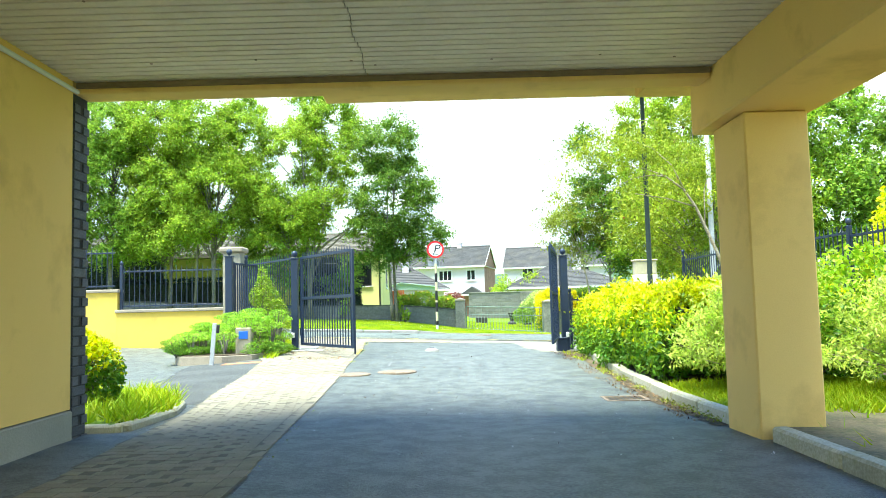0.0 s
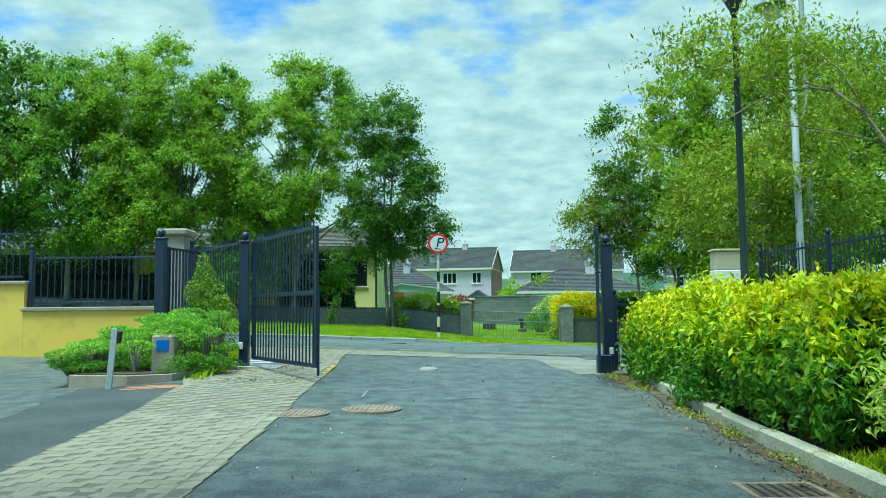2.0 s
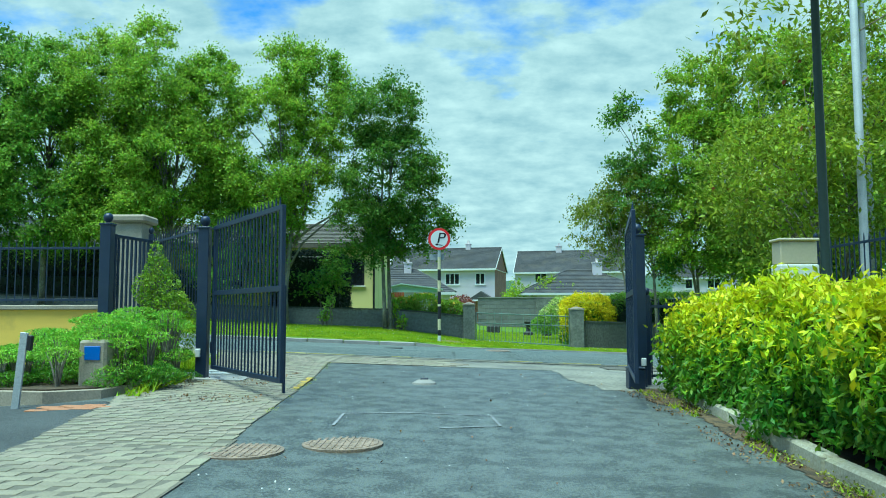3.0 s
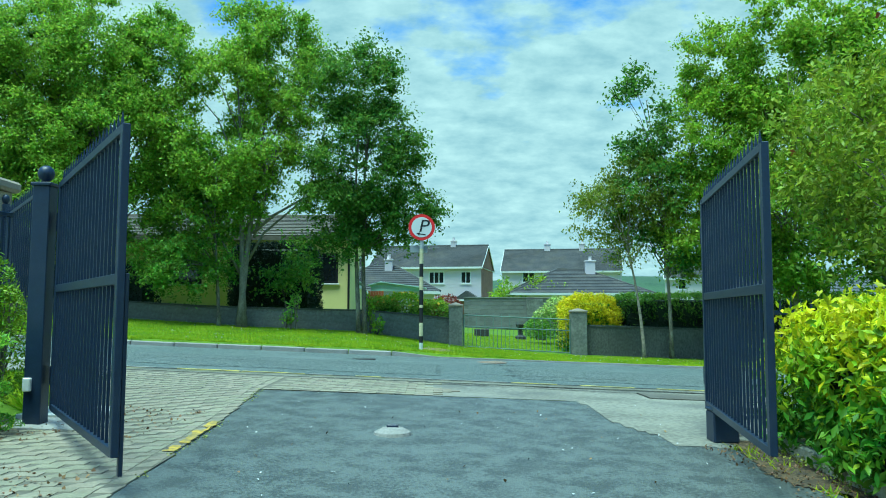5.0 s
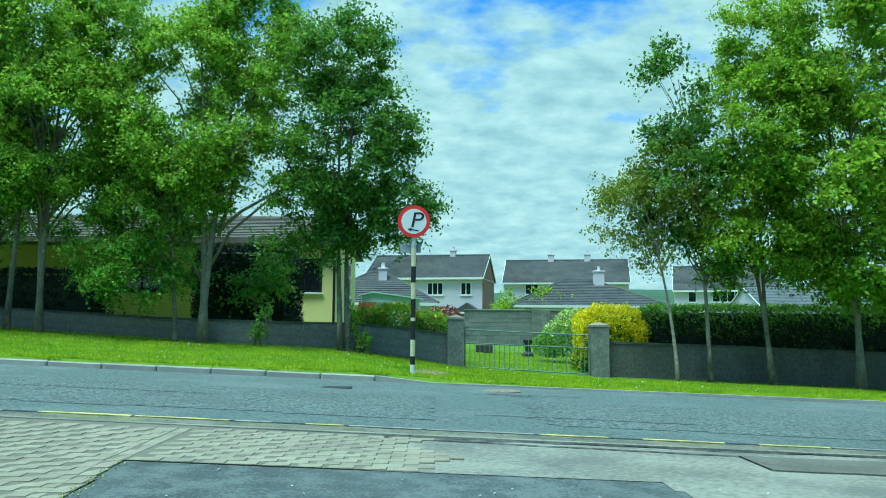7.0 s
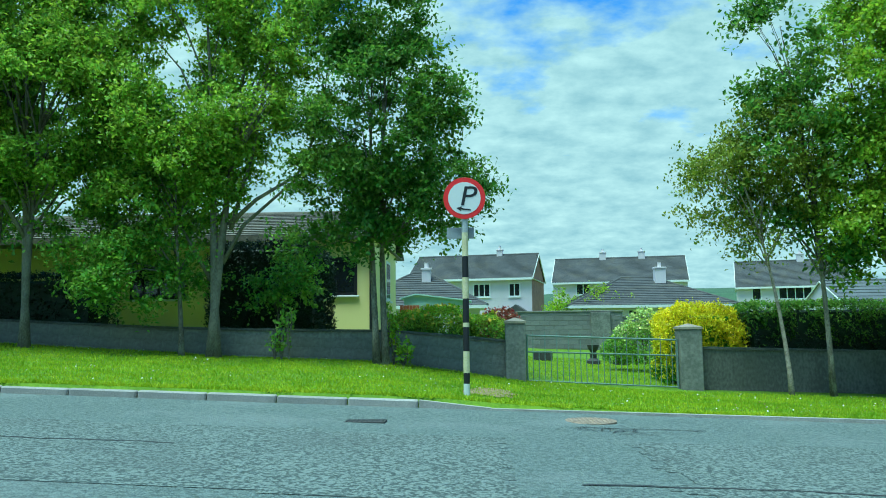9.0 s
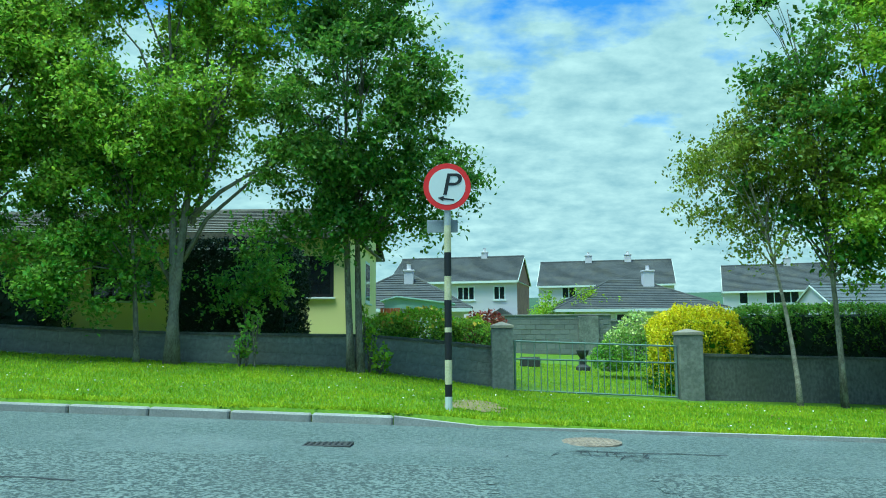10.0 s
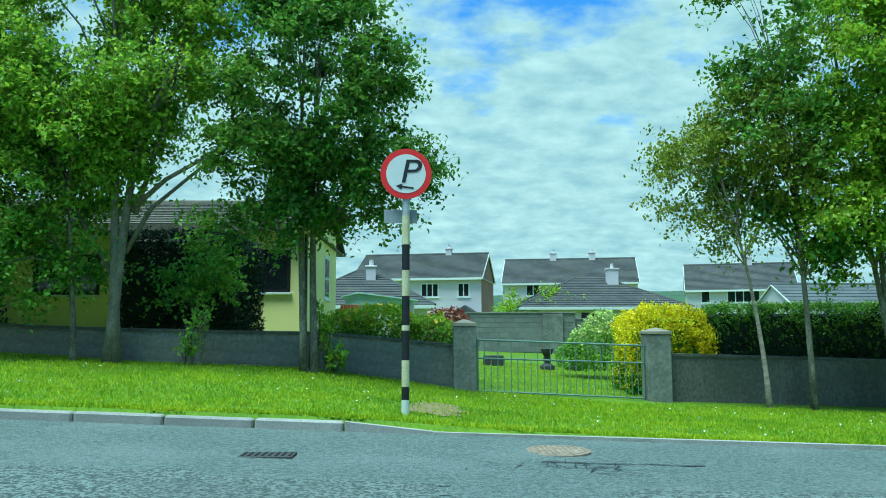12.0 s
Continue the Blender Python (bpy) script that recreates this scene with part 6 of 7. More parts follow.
# back garden wall of concrete blocks with piers
def block_wall(x0, x1, y, z0, z1, label):
    w = part("garden_wall", box(x0, x1, y - 0.09, y + 0.09, z0 - 0.4, z1 - 0.01), "block")
    tagged(w, label, "wall", kind="structure")
    bm = box(-0.217, 0.217, -0.012, 0.012, -0.105, 0.105, 0.008)
    me = bpy.data.meshes.new("block"); bm.to_mesh(me); bm.free(); me.materials.append(M["blockface"])
    r = 0
    z = z0 + 0.05
    while z + 0.11 < z1:
        x = x0 + (0.22 if r % 2 else 0.0) + 0.22
        while x < x1 - 0.2:
            b = new("block", me); b.parent = w; b.matrix_basis = pose(x, y - 0.095, z + 0.11)
            x += 0.445
        z += 0.222
        r += 1
    part("coping", box(x0 - 0.02, x1 + 0.02, y - 0.14, y + 0.14, z1 + 0.001, z1 + 0.07, 0.012), "block", w)
    return w


block_wall(1.6, 6.6, 53.0, 0.0, 1.78, "bare grey concrete block garden wall")
block_wall(6.605, 16.0, 53.3, -0.1, 1.50, "bare grey concrete block garden wall, lower length")
tagged(part("wall_pier", box(5.1, 6.0, 52.7, 52.88, -0.2, 1.75, 0.01), "block"), "dark block pier of the garden wall", "wall", kind="structure")

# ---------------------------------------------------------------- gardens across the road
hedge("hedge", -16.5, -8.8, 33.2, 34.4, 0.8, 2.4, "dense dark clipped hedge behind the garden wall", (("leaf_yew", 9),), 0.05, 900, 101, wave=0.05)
# added hedge: covers house wall that tree shade should darken
hedge("hedge", -20.0, -12.8, 34.6, 35.8, 0.9, 3.5, "added tall dark hedge behind the verge trees, standing in for shade", (("leaf_yew", 0.7), ("leaf_dark", 9)), 0.06, 500, 102, wave=0.2)
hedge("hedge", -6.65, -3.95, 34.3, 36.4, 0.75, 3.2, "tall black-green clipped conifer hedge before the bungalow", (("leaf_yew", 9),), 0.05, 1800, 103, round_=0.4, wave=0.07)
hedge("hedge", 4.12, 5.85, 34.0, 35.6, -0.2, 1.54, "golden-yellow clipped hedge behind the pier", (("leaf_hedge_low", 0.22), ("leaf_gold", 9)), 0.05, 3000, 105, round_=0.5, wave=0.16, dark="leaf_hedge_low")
# near-black low leaves, brighter green towards the top
hedge("hedge", 5.9, 24, 34.1, 35.6, -0.5, 1.58, "dark green hedge with a brighter top behind the garden wall", (("leaf_yew", 0.68), ("leaf_dark", 0.95), ("leaf_mid", 9)), 0.055, 1300, 107, round_=0.35, wave=0.3)
# leaf colour brightens upwards in three tiers
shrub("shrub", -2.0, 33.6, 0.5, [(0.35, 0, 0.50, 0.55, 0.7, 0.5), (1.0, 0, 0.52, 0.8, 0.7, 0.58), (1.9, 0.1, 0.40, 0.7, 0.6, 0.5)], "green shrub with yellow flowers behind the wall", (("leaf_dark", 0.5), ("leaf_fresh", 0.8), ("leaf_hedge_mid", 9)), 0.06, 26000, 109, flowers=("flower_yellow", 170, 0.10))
shrub("shrub", 0.35, 34.2, 0.4, [(0, 0, 0.65, 0.5, 0.4, 0.5)], "dark red leaved shrub behind the wall", (("leaf_red", 9),), 0.08, 1500, 113)
shrub("shrub", 4.3, 38.5, 0.0, [(0, 0, 0.6, 0.75, 0.7, 0.65), (0.25, 0, 1.15, 0.5, 0.5, 0.45), (-0.5, 0, 0.4, 0.5, 0.5, 0.4)], "cream-flowering rounded shrub in the garden", (("leaf_mid", 0.55), ("leaf_white", 9)), 0.075, 6000, 127)
tree(6.0, 62.0, [lobe(0, 0, 2.2, 2.1, 1.7), lobe(1.4, 0, 2.0, 1.6, 1.4), (-1.5, 0, 1.3, 1.4, 1.2, 0.9)], "broad light green garden tree between the houses", "leaf_light", 0.12, seed=131, per_m3=4.5, z=-0.2, leaf_size=0.16)
shrub("shrub", -4.1, 31.6, verge_z(-4.1, 31.6), [(0, 0, 0.55, 0.22, 0.2, 0.4), (0.15, 0, 0.85, 0.16, 0.15, 0.25), (-0.14, 0.02, 0.35, 0.2, 0.15, 0.2)], "light green sapling shrub at the wall's foot", (("leaf_mid", 9),), 0.09, 300, 137, shell=0.2)
shrub("shrub", -1.65, 31.6, verge_z(-1.65, 31.6), [(0, 0, 0.3, 0.24, 0.2, 0.3), (-0.2, 0, 0.6, 0.16, 0.15, 0.3), (-0.3, 0, 1.0, 0.12, 0.12, 0.3)], "leafy suckers round the tree foot", (("leaf_light", 9),), 0.10, 330, 139, shell=0.2)

# far wooded hill
bm = bmesh.new()
xs = np.linspace(-700, 900, 60)
rows = []
for j, (yy, zz) in enumerate(((420, -6), (520, 20), (640, 29), (800, 2))):
    rows.append([bm.verts.new((x, yy + 20 * math.sin(x * 0.01), zz * (0.6 + 0.5 * math.sin(x * 0.006 + 0.4) + 0.1 * noise.noise((x * 0.03, j, 0))))) for x in xs])
for a, b in zip(rows, rows[1:]):
    for i in range(len(xs) - 1):
        bm.faces.new((a[i], a[i + 1], b[i + 1], b[i]))
tagged(part("backdrop", bm, "hill", smooth=True), "distant low wooded green hill", "hill", kind="structure")

# garden ornaments
for ox, oy, hh in ((3.45, 41.0, 0.62), (4.35, 41.5, 0.40)):
    u = thing("urn", (ox, oy, land_z(ox, oy)), "small dark stone garden urn on the lawn", "urn", "garden ornaments")
    part("base", lathe([(0.22, -0.02), (0.22, 0.12), (0.10, 0.2), (0.12, hh * 0.6)], 10), "darkstone", u)
    part("bowl", lathe([(0.08, hh * 0.6), (0.17, hh * 0.85), (0.19, hh)], 12), "darkstone", u)
tr = thing("trough", (1.9, 41.5, land_z(1.9, 41.5)), "low dark stone trough on the lawn", "planter")
part("body", box(-0.3, 0.3, -0.15, 0.15, 0, 0.3, 0.02), "darkstone", tr)


# ---------------------------------------------------------------- grass, weeds, flowers, litter
def blades(name, pts, h, material, label, category, seed, flat=0.35):
    """Upright grass blades as one mesh of stuff."""
    rng = np.random.default_rng(seed)
    n = len(pts)
    hh = h * rng.uniform(0.5, 1.3, n)
    lean = rng.normal(size=(n, 2)) * flat
    ang = rng.uniform(0, 6.283, n)
    w = 0.006 + 0.05 * hh
    side = np.stack([np.cos(ang) * w, np.sin(ang) * w, np.zeros(n)], 1)
    tip = pts + np.stack([lean[:, 0] * hh, lean[:, 1] * hh, hh], 1)
    v = np.stack([pts - side, pts + side, tip], 1).reshape(-1, 3)
    me = bpy.data.meshes.new(name)
    me.vertices.add(3 * n); me.vertices.foreach_set("co", v.reshape(-1))
    me.loops.add(3 * n); me.loops.foreach_set("vertex_index", np.arange(3 * n))
    me.polygons.add(n); me.polygons.foreach_set("loop_start", np.arange(n) * 3)
    me.update(calc_edges=True)
    me.materials.append(M[material])
    return tagged(new(name, me), label, category, kind="stuff")


def patch_points(n, x0, x1, y0, y1, zf, seed, keep=None):
    rng = np.random.default_rng(seed)
    xy = np.stack([rng.uniform(x0, x1, n), rng.uniform(y0, y1, n)], 1)
    if keep:
        xy = np.array([p for p in xy if keep(p[0], p[1])])
    return np.array([(x, y, zf(x, y)) for x, y in xy])


def bare(x, y):
    """How bare the ground is beside the sign pole: above 0 no grass stands."""
    return 1 - ((x - 0.05) / 0.42) ** 2 - ((y - 28.1) / 0.75) ** 2 + 0.9 * noise.noise((x * 2, y * 2, 3)) + 0.5 * noise.noise((x * 7, y * 7, 3))


blades("verge_grass", patch_points(105000, -11, 10.5, KERB_Y + 0.1, WALL_Y, ground_z, 201, lambda x, y: bare(x, y) < 0.12 or noise.noise((x * 31, y * 31, 6)) > 0.12), 0.04, "blade", "short bright green verge grass", "grass", 201)
blades("verge_fringe", patch_points(21000, -11, 10.5, KERB_Y + 0.07, KERB_Y + 0.30, lambda x, y: verge_z(x, y) - 0.008, 202, lambda x, y: y > KERB_Y + 0.10 + 0.08 * noise.noise((x * 1.6, 0, 8))), 0.055, "blade", "ragged grass fringe along the kerb", "grass", 202, 0.6)
blades("verge_grass", patch_points(9000, -26, -11, KERB_Y + 0.1, WALL_Y, ground_z, 203), 0.10, "blade", "short bright green verge grass", "grass", 203)
blades("lawn_grass", patch_points(22000, 0.8, 8, WALL_Y + 1, 44, ground_z, 205), 0.06, "blade", "mown lawn grass behind the garden gate", "grass", 205)
blades("bed_grass", patch_points(9000, -7.5, -2.6, 6.75, 9.55, lambda x, y: fine_base(x, y) + 0.05, 207, lambda x, y: in_bed(x - 0.09, y)), 0.16, "blade", "rough overgrown grass at the bed's edge", "grass", 207, 0.6)
blades("bed_grass", patch_points(5200, 2.36, 4.6, 6.9, 9.6, lambda x, y: base_z(x, y) + 0.06, 209), 0.16, "blade", "rough grass under the shrubs", "grass", 209, 0.6)
blades("kerb_weeds", patch_points(700, 2.2, 2.36, 7.0, 15.6, base_z, 211, lambda x, y: noise.noise((y * 1.7, 0.3, 5)) > 0.08), 0.045, "blade", "weeds growing along the kerb", "weeds", 211, 0.8)
blades("kerb_weeds", patch_points(260, -3.3, -3.05, 13.9, 15.4, lambda x, y: base_z(x, y), 213), 0.10, "blade", "weeds at the planter's edge", "weeds", 213, 0.7)
blades("entrance_grass", patch_points(2600, -9, -4.5, 17.98, 18.34, lambda x, y: fine_base(x, y) - 0.04, 215), 0.12, "blade", "tufted grass beside the entrance", "grass", 215, 0.6)
blades("entrance_grass", patch_points(2600, -4.4, -3.3, 16.3, 17.75, lambda x, y: base_z(x, y) - 0.03, 219, lambda x, y: x < lerp(y, (16.3, 17.1, 17.75), (-3.42, -3.36, -3.62)) + 0.1 * noise.noise((x * 4, y * 4, 1)) and x > -3.05 - (y - 15.75) * 0.725), 0.17, "blade", "overgrown grass at the railing's foot", "grass", 219, 0.7)
d = patch_points(420, -9, 10, KERB_Y + 0.3, WALL_Y - 0.2, lambda x, y: ground_z(x, y) + 0.06, 217, lambda x, y: noise.noise((x * 0.8, y * 0.9, 12)) > 0.0)
tagged(leaves("daisies", d, 0.028, "flower_white", aspect=1.0, up=np.array((0, 0, 3.0))), "scattered white daisies in the verge grass", "flowers", kind="stuff")

sheet("worn_bed", spread((2.35, 5.0, 0.12)), spread((2.0, 7.2, 0.12)), lambda x, y: base_z(x, y) + 0.088 + 0.012 * noise.noise((x * 3, y * 3, 1)), "sandy", "bare sandy earth beside the column", "soil")
blades("bed_grass", patch_points(900, 2.45, 4.8, 2.0, 7.0, lambda x, y: base_z(x, y) + 0.07, 219, lambda x, y: noise.noise((x * 2.1, y * 1.7, 3)) > 0.05), 0.10, "blade", "rough grass tufts beside the column", "grass", 219, 0.8)
# worn earth by the sign pole
sheet("worn_earth", spread((-0.7, 0.9, 0.025)), spread((26.9, 29.3, 0.035)), lambda x, y: verge_z(x, y) + 0.010 + 0.03 * noise.noise((x * 0.7, y * 0.7, 0)), "trodden", "bare trodden earth beside the sign pole", "soil", inside=lambda x, y: bare(x, y) > 0)

# fallen leaves along the kerb and on the drive
fl = np.concatenate([patch_points(1700, 1.98, 2.5, 7.0, 15.6, lambda x, y: base_z(x, y) + 0.012, 221, lambda x, y: noise.noise((x * 2, y, 7)) > -0.1), patch_points(60, -1.2, 2.0, 9, 17.5, lambda x, y: base_z(x, y) + 0.012, 223), patch_points(170, 2.5, 9.5, KERB_Y + 0.5, WALL_Y - 0.2, lambda x, y: ground_z(x, y) + 0.045, 225)])
tagged(leaves("fallen_leaves", fl, 0.026, "leaf_litter", aspect=0.7, up=np.array((0, 0, 4.0)), droop=0.0), "dry brown fallen leaves along the kerb", "leaves", kind="stuff")

# bay line of the car park, faint paint marks on the drive, old red pavers by the planter
tagged(part("bay_line", extrude_poly([(-9.5, 14.5), (-6.4, 14.75), (-6.4, 14.85), (-9.5, 14.6)], lambda x, y: fine_base(x, y) - 0.01, lambda x, y: fine_base(x, y) + 0.006), "whiteline"), "worn white parking bay line", "road marking", kind="structure")
bm = bmesh.new()
loop_pts = [(-0.95, 12.6), (-0.95, 13.2), (-0.4, 13.35), (0.35, 13.3), (0.4, 12.75), (-0.1, 12.6)]
for (ax, ay), (bx_, by_) in zip(loop_pts, loop_pts[1:]):
    d = Vector((bx_ - ax, by_ - ay)); nn = Vector((-d.y, d.x)).normalized() * 0.012
    vs = [bm.verts.new((px, py, base_z(px, py) + 0.006)) for px, py in ((ax - nn.x, ay - nn.y), (bx_ - nn.x, by_ - nn.y), (bx_ + nn.x, by_ + nn.y), (ax + nn.x, ay + nn.y))]
    bm.faces.new(vs)
tagged(part("paint_mark", bm, "faintline"), "faint spray-painted outline on the drive", "road marking", kind="structure")
rng_p = random.Random(9)
red = tagged(new("red_paving"), "patch of old orange-red pavers by the planting bed", "paving", kind="structure")
bm = box(-0.098, 0.098, -0.0478, 0.0478, -0.03, 0.0, 0.003)
red_me = bpy.data.meshes.new("red_paver"); bm.to_mesh(red_me); bm.free(); red_me.materials.append(M["redpaver"])
for k in range(9):
    b = new("paver", red_me); b.parent = red
    px, py = -3.62 + (k % 3) * 0.2 + (0.1 if (k // 3) % 2 else 0), 13.12 + (k // 3) * 0.1
    b.matrix_basis = pose(px, py, fine_base(px, py) + 0.010, 0, 0, rng_p.uniform(-2, 2))
# near edge of the road: a narrow edging course, a dirty channel and broken flush stones
def strip(name, x0, x1, ya, yb, material, label, category, lift, step=0.25, wob=0.0, seed=0):
    bm = bmesh.new()
    prev = None
    for x in spread((x0, x1, step)):
        w0, w1 = wob * noise.noise((x * 2.2, seed, 1)), wob * noise.noise((x * 2.6, seed, 7))
        cur = [bm.verts.new((x, yy, base_z(x, yy) + zz)) for yy, zz in ((ya + w0, -0.02), (ya + w0, lift), (yb + w1, lift), (yb + w1, -0.02))]
        if prev:
            for k in range(3):
                bm.faces.new((prev[k], cur[k], cur[k + 1], prev[k + 1]))
        prev = cur
    bmesh.ops.recalc_face_normals(bm, faces=bm.faces)
    return tagged(part(name, bm, material), label, category, kind="structure")


strip("edging", -4.35, 9.0, ROAD_Y - 0.40, ROAD_Y - 0.33, "apron", "thin worn edging course along the road", "edging", 0.016, 0.4)
strip("channel", -9.0, 9.0, ROAD_Y - 0.33, ROAD_Y + 0.05, "gutter", "dirty channel strip at the road's near edge", "channel", 0.005, 0.2, 0.03, 4)
lr = random.Random(12)
x = -9.0
strip("edge_joint", -9.0, 9.0, ROAD_Y - 0.005, ROAD_Y + 0.075, "crack", "dark open joint along the road's edge", "joint", 0.0075, 0.15, 0.03, 2)
while x < 8.6:
    n_ = lr.uniform(0.25, 0.95)
    painted = lr.random() < 0.75
    strip("edge_stone", x, x + n_, ROAD_Y + 0.008, ROAD_Y + 0.058, "lineyellow" if painted else "concrete",
          "flush edging stone with worn yellow line paint" if painted else "bare pale flush edging stone", "edging", 0.013, 0.1, 0.022, x)
    x += n_ + lr.choice((0.03, 0.05, 0.12, 0.3))
# reinstatement in the apron
strip("tarmac_patch", 2.45, 5.2, 18.58, 19.2, "patchtar", "grey-brown tarmac patch set in the concrete apron", "patch", 0.012, 0.3, 0.05, 9)

# ---------------------------------------------------------------- pavers
bm = box(-0.0988, 0.0988, -0.0489, 0.0489, -0.03, 0.0, 0.002)
paver_me = bpy.data.meshes.new("paver"); bm.to_mesh(paver_me); bm.free(); paver_me.materials.append(M["paver"])


def strip_right(y):
    return lerp(y, (5, 7.85, 11, 16, 18, 19.4), (-1.22, -1.40, -1.54, -1.72, -1.86, -1.86))


paving = tagged(new("paving"), "grey-buff block paving strip leading to the gate", "paving", kind="structure")
bedding = sheet("bedding", spread((-5.8, -1.0, 0.05)), spread((3, 19.5, 0.25)), lambda x, y: base_z(x, y) + 0.0085, "joint", "", "", inside=lambda x, y: strip_left(y) < x < strip_right(y))
bedding.parent = paving
for key in ("kind",):
    del bedding[key]
mouth = sheet("bedding", spread((-1.85, -0.35, 0.3)), [18.0, 18.5, 19.1, ROAD_Y - 0.42], lambda x, y: base_z(x, y) + 0.0078, "joint", "", "")
mouth.parent = paving
del mouth["kind"]
rest_v, rest_f = [], []
count, row, y = 0, 0, 4.0
mv = [tuple(v.co) for v in paver_me.vertices]
mf = [tuple(p.vertices) for p in paver_me.polygons]
def lay(x, y, sx, turn=0.0, top=0.010):
    """One paver, cut to sx of its length."""
    global count
    z = base_z(x, y) + top + random.uniform(-0.0012, 0.0012)
    m_ = pose(x, y, z, random.uniform(-0.5, 0.5), random.uniform(-0.5, 0.5), turn + random.uniform(-0.5, 0.5)) @ Matrix.Diagonal((sx, 1, 1, 1))
    if 6.2 < y and count < 300:
        b = new("paver", paver_me); b.parent = paving; b.matrix_basis = m_
        count += 1
    else:
        o = len(rest_v)
        rest_v.extend(tuple(m_ @ Vector(v)) for v in mv)
        rest_f.extend(tuple(o + i for i in f) for f in mf)


while y < 19.4:
    x0, x1 = strip_left(y), strip_right(y) - 0.10
    a = x0
    first = 0.1 if row % 2 else 0.2
    while a < x1 - 0.02:
        e = min(a + first, x1)
        lay((a + e) / 2, y, (e - a) / 0.2)
        a, first = e, 0.2
    if row % 2 == 0:
        lay(strip_right(y + 0.05) - 0.048, y + 0.05, 1.0, 90)
    y += 0.1
    row += 1
# pavers laid across the mouth of the drive, up to the edging
y, row = 18.06, 0
while y < ROAD_Y - 0.46:
    a = -1.84 + (0.1 if row % 2 else 0.0)
    end = -0.1 + 0.5 * noise.noise((y * 1.7, 3, 3))
    while a < end:
        if noise.noise((a * 1.4, y * 1.4, 8)) > -0.6:
            lay(a + 0.1, y, 1.0, lr.uniform(-1.2, 1.2), 0.010)
        a += 0.202
    y += 0.1
    row += 1
rest_me = bpy.data.meshes.new("pavers"); rest_me.from_pydata(rest_v, [], rest_f); rest_me.materials.append(M["paver_far"])
rest = new("pavers", rest_me); rest.parent = paving
tagged(rest, kind="stuff")

# moss and yellow lichen along the edge of the paving
mp_ = patch_points(4200, -2.1, -1.5, 12.0, 18.0, lambda x, y: base_z(x, y) + 0.012, 231, lambda x, y: abs(x - strip_right(y) - 0.02) < 0.055 and noise.noise((x * 3, y * 2, 2)) > (-0.1 if 14.6 < y < 16.2 else 0.2))
mp_ = np.concatenate([mp_, patch_points(500, -1.8, -1.1, 5.0, 8.2, lambda x, y: base_z(x, y) + 0.012, 233, lambda x, y: abs(x - strip_right(y) - 0.03) < 0.05 and noise.noise((x * 3, y * 2, 2)) > 0.0)])
km = patch_points(7000, 2.05, 2.62, 6.8, 15.6, lambda x, y: base_z(x, y) + 0.012, 241, lambda x, y: -0.13 < x - lerp(y, (6.75, 9.5, 12.3, 15.2), (2.22, 2.30, 2.40, 2.52)) < 0.03 and noise.noise((y * 1.9, 0.6, 3)) > 0.02)
km[:, 2] += np.random.default_rng(7).uniform(0, 0.05, len(km))
tagged(leaves("kerb_moss", km, 0.02, "moss", aspect=0.8, up=np.array((0, 0, 0.8))), "yellow-green moss tufts along the kerb's foot", "moss", kind="stuff")
tagged(leaves("moss", mp_, 0.013, "moss", aspect=0.8, up=np.array((0, 0, 3.0))), "green-yellow moss along the paving edge", "moss", kind="stuff")
sheet("edge_paint", spread((-1.90, -1.58, 0.008)), spread((14.7, 16.1, 0.02)), lambda x, y: base_z(x, y) + 0.017, "edgepaint", "patches of worn yellow paint on the paving edge", "road marking",
      inside=lambda x, y: abs(x - strip_right(y) + 0.03) < 0.035 + 0.03 * noise.noise((x * 9, y * 7, 2)) and (15.05 < y < 15.95 or 14.78 < y < 14.95) and noise.noise((x * 8, y * 4, 5)) > -0.28)

pl = patch_points(700, -3.1, -1.9, 13.6, 16.6, lambda x, y: base_z(x, y) + 0.016, 247, lambda x, y: strip_left(y) < x < strip_right(y) and noise.noise((x * 1.5, y * 1.2, 4)) > 0.02)
tagged(leaves("fallen_leaves", pl, 0.028, "leaf_litter", aspect=0.7, up=np.array((0, 0, 4.0)), droop=0.0), "dry brown leaf litter on the paving by the post", "leaves", kind="stuff")

# old cracks and the channel joint at the near edge of the road
rng = np.random.default_rng(5)
for x0, x1, yy in ((-7.5, 0.6, 19.62), (-3.2, 3.2, 19.25), (-1.5, 6.5, 19.52), (0.5, 3.0, 21.4), (-5.5, -2.5, 22.6), (0.9, 2.4, 24.95)):
    bm = bmesh.new()
    xs, prev = np.arange(x0, x1, 0.16), None
    wob = np.cumsum(rng.normal(size=len(xs)) * 0.022)
    for i, x in enumerate(xs):
        w_ = 0.008 + 0.012 * abs(math.sin(i * 1.7 + x0))
        yv = yy + wob[i] * 0.8
        cur = (bm.verts.new((x, yv - w_, base_z(x, yv) + 0.007)), bm.verts.new((x, yv + w_, base_z(x, yv) + 0.007)))
        if prev:
            bm.faces.new((prev[0], cur[0], cur[1], prev[1]))
        prev = cur
    tagged(part("crack", bm, "crack"), "dark irregular crack in the old tarmac", "crack", kind="structure")
bm = bmesh.new()
crk = random.Random(17)
for k in range(46):
    cx, cy, ang = crk.gauss(1.25, 0.32), crk.gauss(24.72, 0.17), crk.choice((0.2, 1.3, 2.3)) + crk.uniform(-0.4, 0.4)
    ln, wd = crk.uniform(0.06, 0.17), crk.uniform(0.004, 0.009)
    ux, uy = math.cos(ang), math.sin(ang)
    bm.faces.new([bm.verts.new((cx + ux * a - uy * b, cy + uy * a + ux * b, base_z(cx, cy) + 0.008)) for a, b in ((-ln, 0), (0, -wd), (ln, 0), (0, wd))])
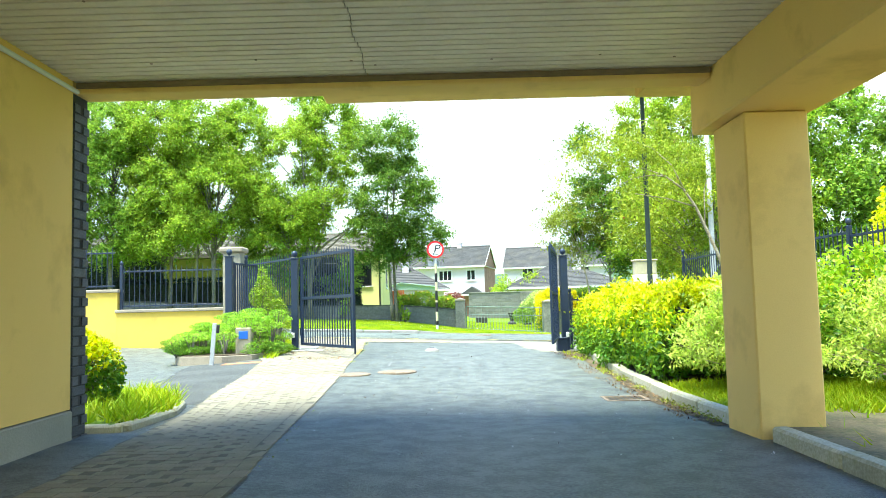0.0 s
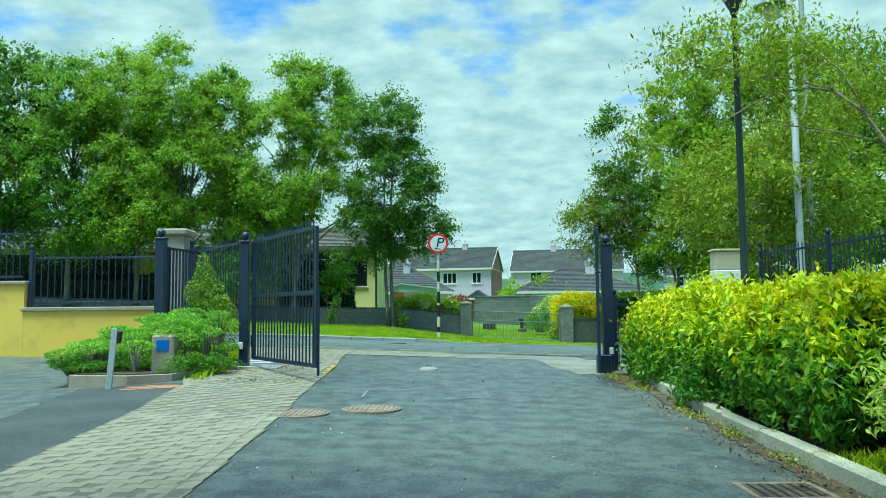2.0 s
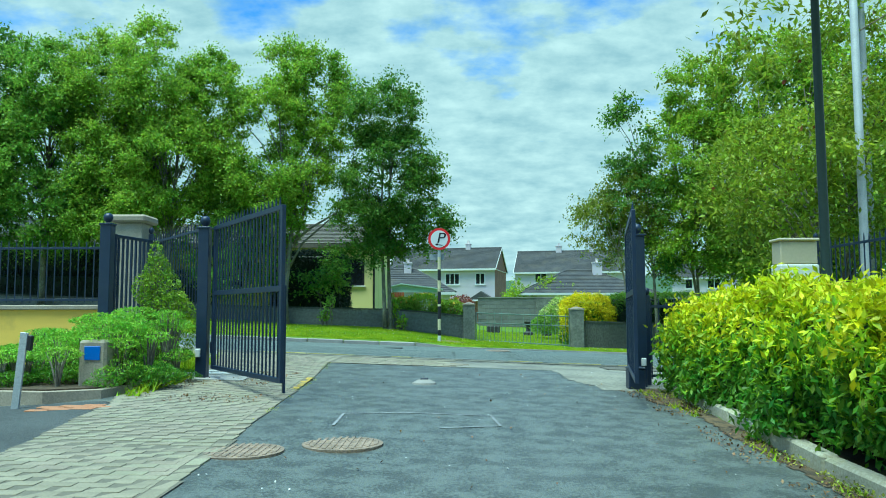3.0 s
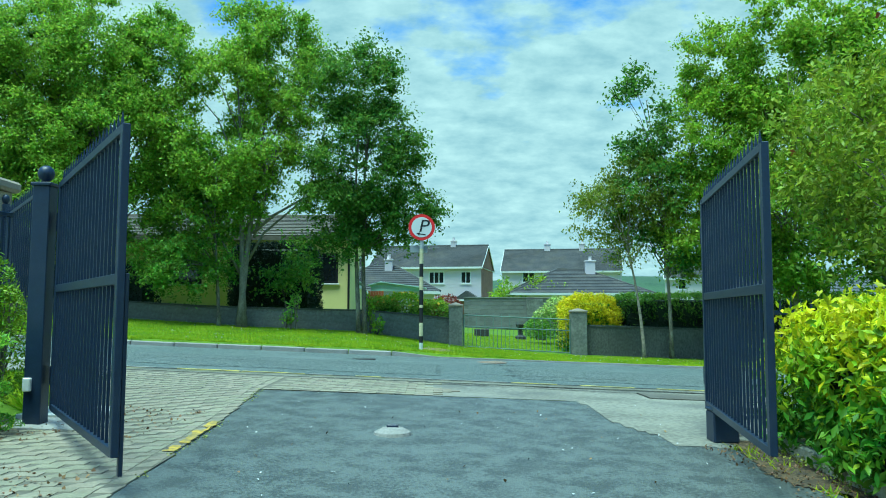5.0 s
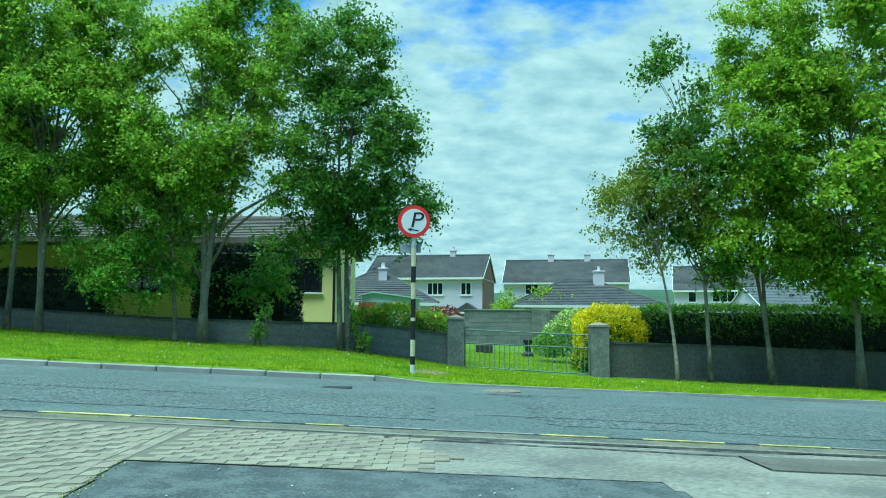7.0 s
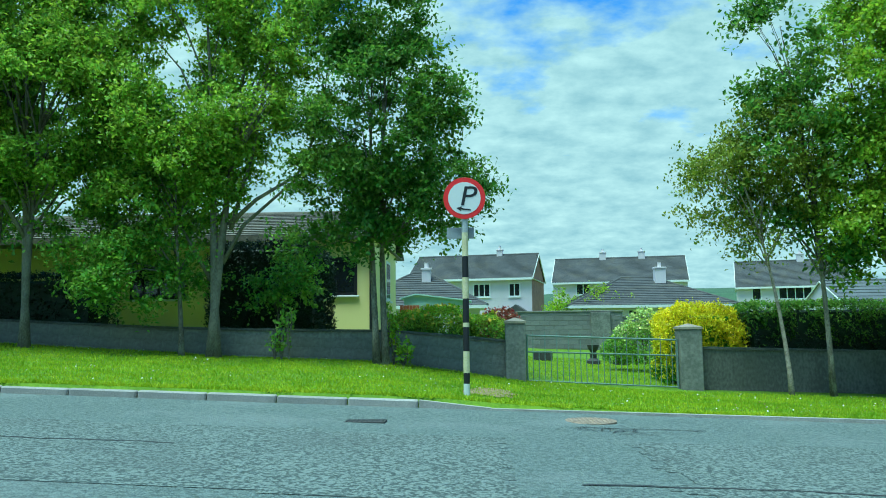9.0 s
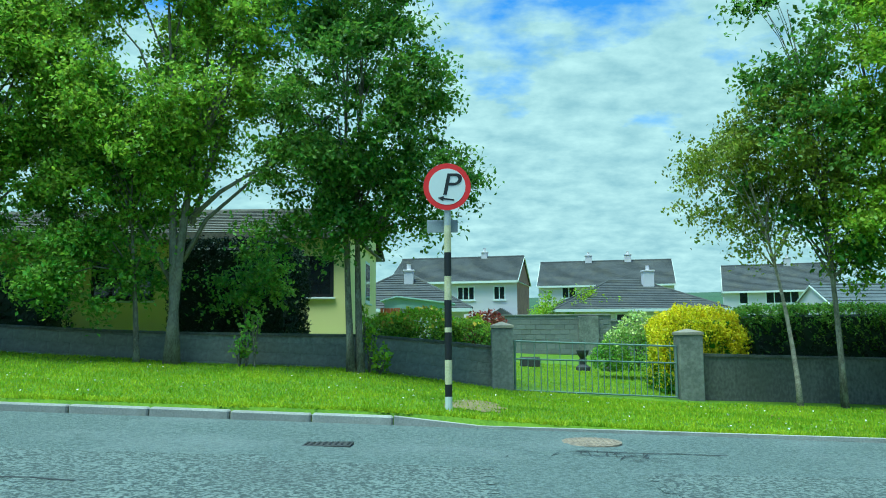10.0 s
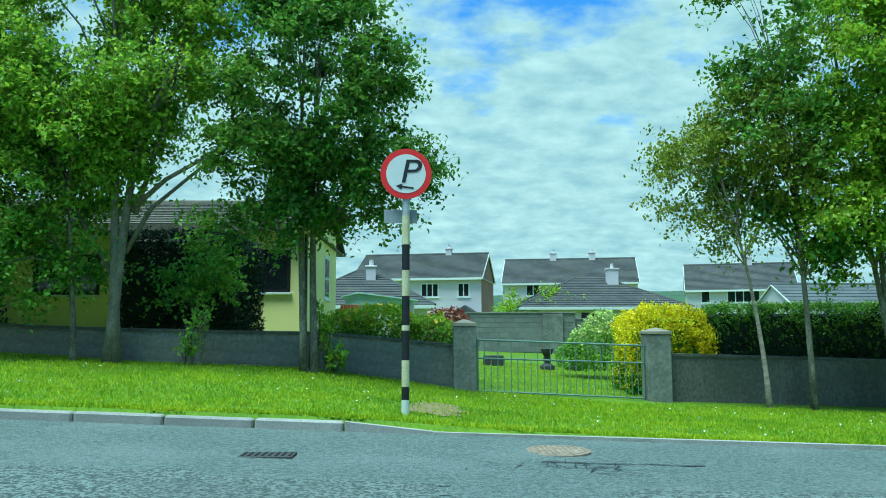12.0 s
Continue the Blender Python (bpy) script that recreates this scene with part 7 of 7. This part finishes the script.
bmesh.ops.recalc_face_normals(bm, faces=bm.faces)
tagged(part("cracked_tarmac", bm, "crack"), "net of fine cracks in the worn tarmac", "crack", kind="structure")
# rusty fixings in the soffit boards
bm = bmesh.new()
for x in (-2.1, -1.35, -0.66, -0.52, 0.35, 1.1, 1.7):
    for k in range(5):
        yy = 1.0 + k * 1.25 + 0.1 * random.uniform(-1, 1)
        lathe([(0.011, SOFFIT - 0.003), (0.009, SOFFIT + 0.002)], 6, bm, at=(x + random.uniform(-0.03, 0.03), yy, 0))
tagged(part("ceiling_fixings", bm, "cast"), "small rusty screw heads in the soffit boards", "fixings", kind="stuff")

panel = thing("fence_panel", (-2.74, 45.0, land_z(-2.74, 45.0)), "orange-red stained timber fence panel behind the shrubs", "fence")
p_top = 1.95 - land_z(-2.74, 45.0)
for k in range(6):
    part("board", box(-0.36 + k * 0.12, -0.25 + k * 0.12, -0.012, 0.012, 0.0, p_top, 0.004), "terracotta", panel)
for z_ in (0.25, p_top - 0.25):
    part("rail", box(-0.37, 0.36, 0.012, 0.05, z_, z_ + 0.07, 0.004), "terracotta", panel)

# lean-to with a pale green roof behind the flowering shrub
lean_to = thing("shed", (-1.9, 46.5, land_z(-1.9, 46.5)), "low white lean-to with a pale green sloping roof", "shed")
l_z = land_z(-1.9, 46.5)
part("wall", box(-1.2, 1.3, 0.0, 1.6, -0.1, 1.98 - l_z, 0.01), "house_white", lean_to)
bm = bmesh.new()
eave = []
for yy in (-0.2, 1.8):
    for zz in (0.0, 0.05):
        eave.append([bm.verts.new((x, yy, z + zz - l_z)) for x, z in ((-1.35, 2.24), (-0.72, 2.40), (1.45, 2.12))])
for i in range(2):
    bm.faces.new((eave[0][i], eave[0][i + 1], eave[2][i + 1], eave[2][i]))
    bm.faces.new((eave[1][i], eave[3][i], eave[3][i + 1], eave[1][i + 1]))
    bm.faces.new((eave[0][i], eave[1][i], eave[1][i + 1], eave[0][i + 1]))
    bm.faces.new((eave[2][i], eave[2][i + 1], eave[3][i + 1], eave[3][i]))
for i in (0, 2):
    bm.faces.new((eave[0][i], eave[2][i], eave[3][i], eave[1][i]))
bmesh.ops.recalc_face_normals(bm, faces=bm.faces)
part("roof", bm, "palegreen", lean_to, "pale green sheet roof")
bm = bmesh.new()
vs = [bm.verts.new((x, -0.08, z - l_z)) for x, z in ((-1.2, 1.982), (1.3, 1.982), (1.3, 2.13), (-0.72, 2.385), (-1.2, 2.26))]
vs2 = [bm.verts.new((v.co.x, -0.03, v.co.z)) for v in vs]
bm.faces.new(vs); bm.faces.new(vs2[::-1])
for i in range(5):
    bm.faces.new((vs[i], vs2[i], vs2[(i + 1) % 5], vs[(i + 1) % 5]))
bmesh.ops.recalc_face_normals(bm, faces=bm.faces)
part("gable", bm, "palegreen", lean_to, "pale green clad gable")

# chamber cover set in a pale frame beside the gate post
hatch = thing("chamber_cover", (-2.98, 16.16, base_z(-2.98, 16.16)), "grey chamber cover in a pale concrete frame", "cover")
for x0, x1, y0, y1 in ((-0.32, 0.32, -0.27, -0.16), (-0.32, 0.32, 0.17, 0.27), (-0.32, -0.22, -0.158, 0.168), (0.22, 0.32, -0.158, 0.168)):
    part("frame", box(x0, x1, y0, y1, -0.04, 0.03, 0.004), "signwhite", hatch, "pale painted frame")
part("lid", box(-0.217, 0.217, -0.157, 0.167, -0.04, 0.019, 0.003), "polegrey", hatch)

# small pale chips and grit scattered on the drive
gp = patch_points(170, -1.5, 2.1, 5.5, 18.0, lambda x, y: base_z(x, y) + 0.009, 251)
tagged(leaves("grit", gp, 0.018, "whiteline", aspect=0.8, up=np.array((0, 0, 5.0)), droop=0.0), "pale chips and grit scattered on the asphalt", "grit", kind="stuff")
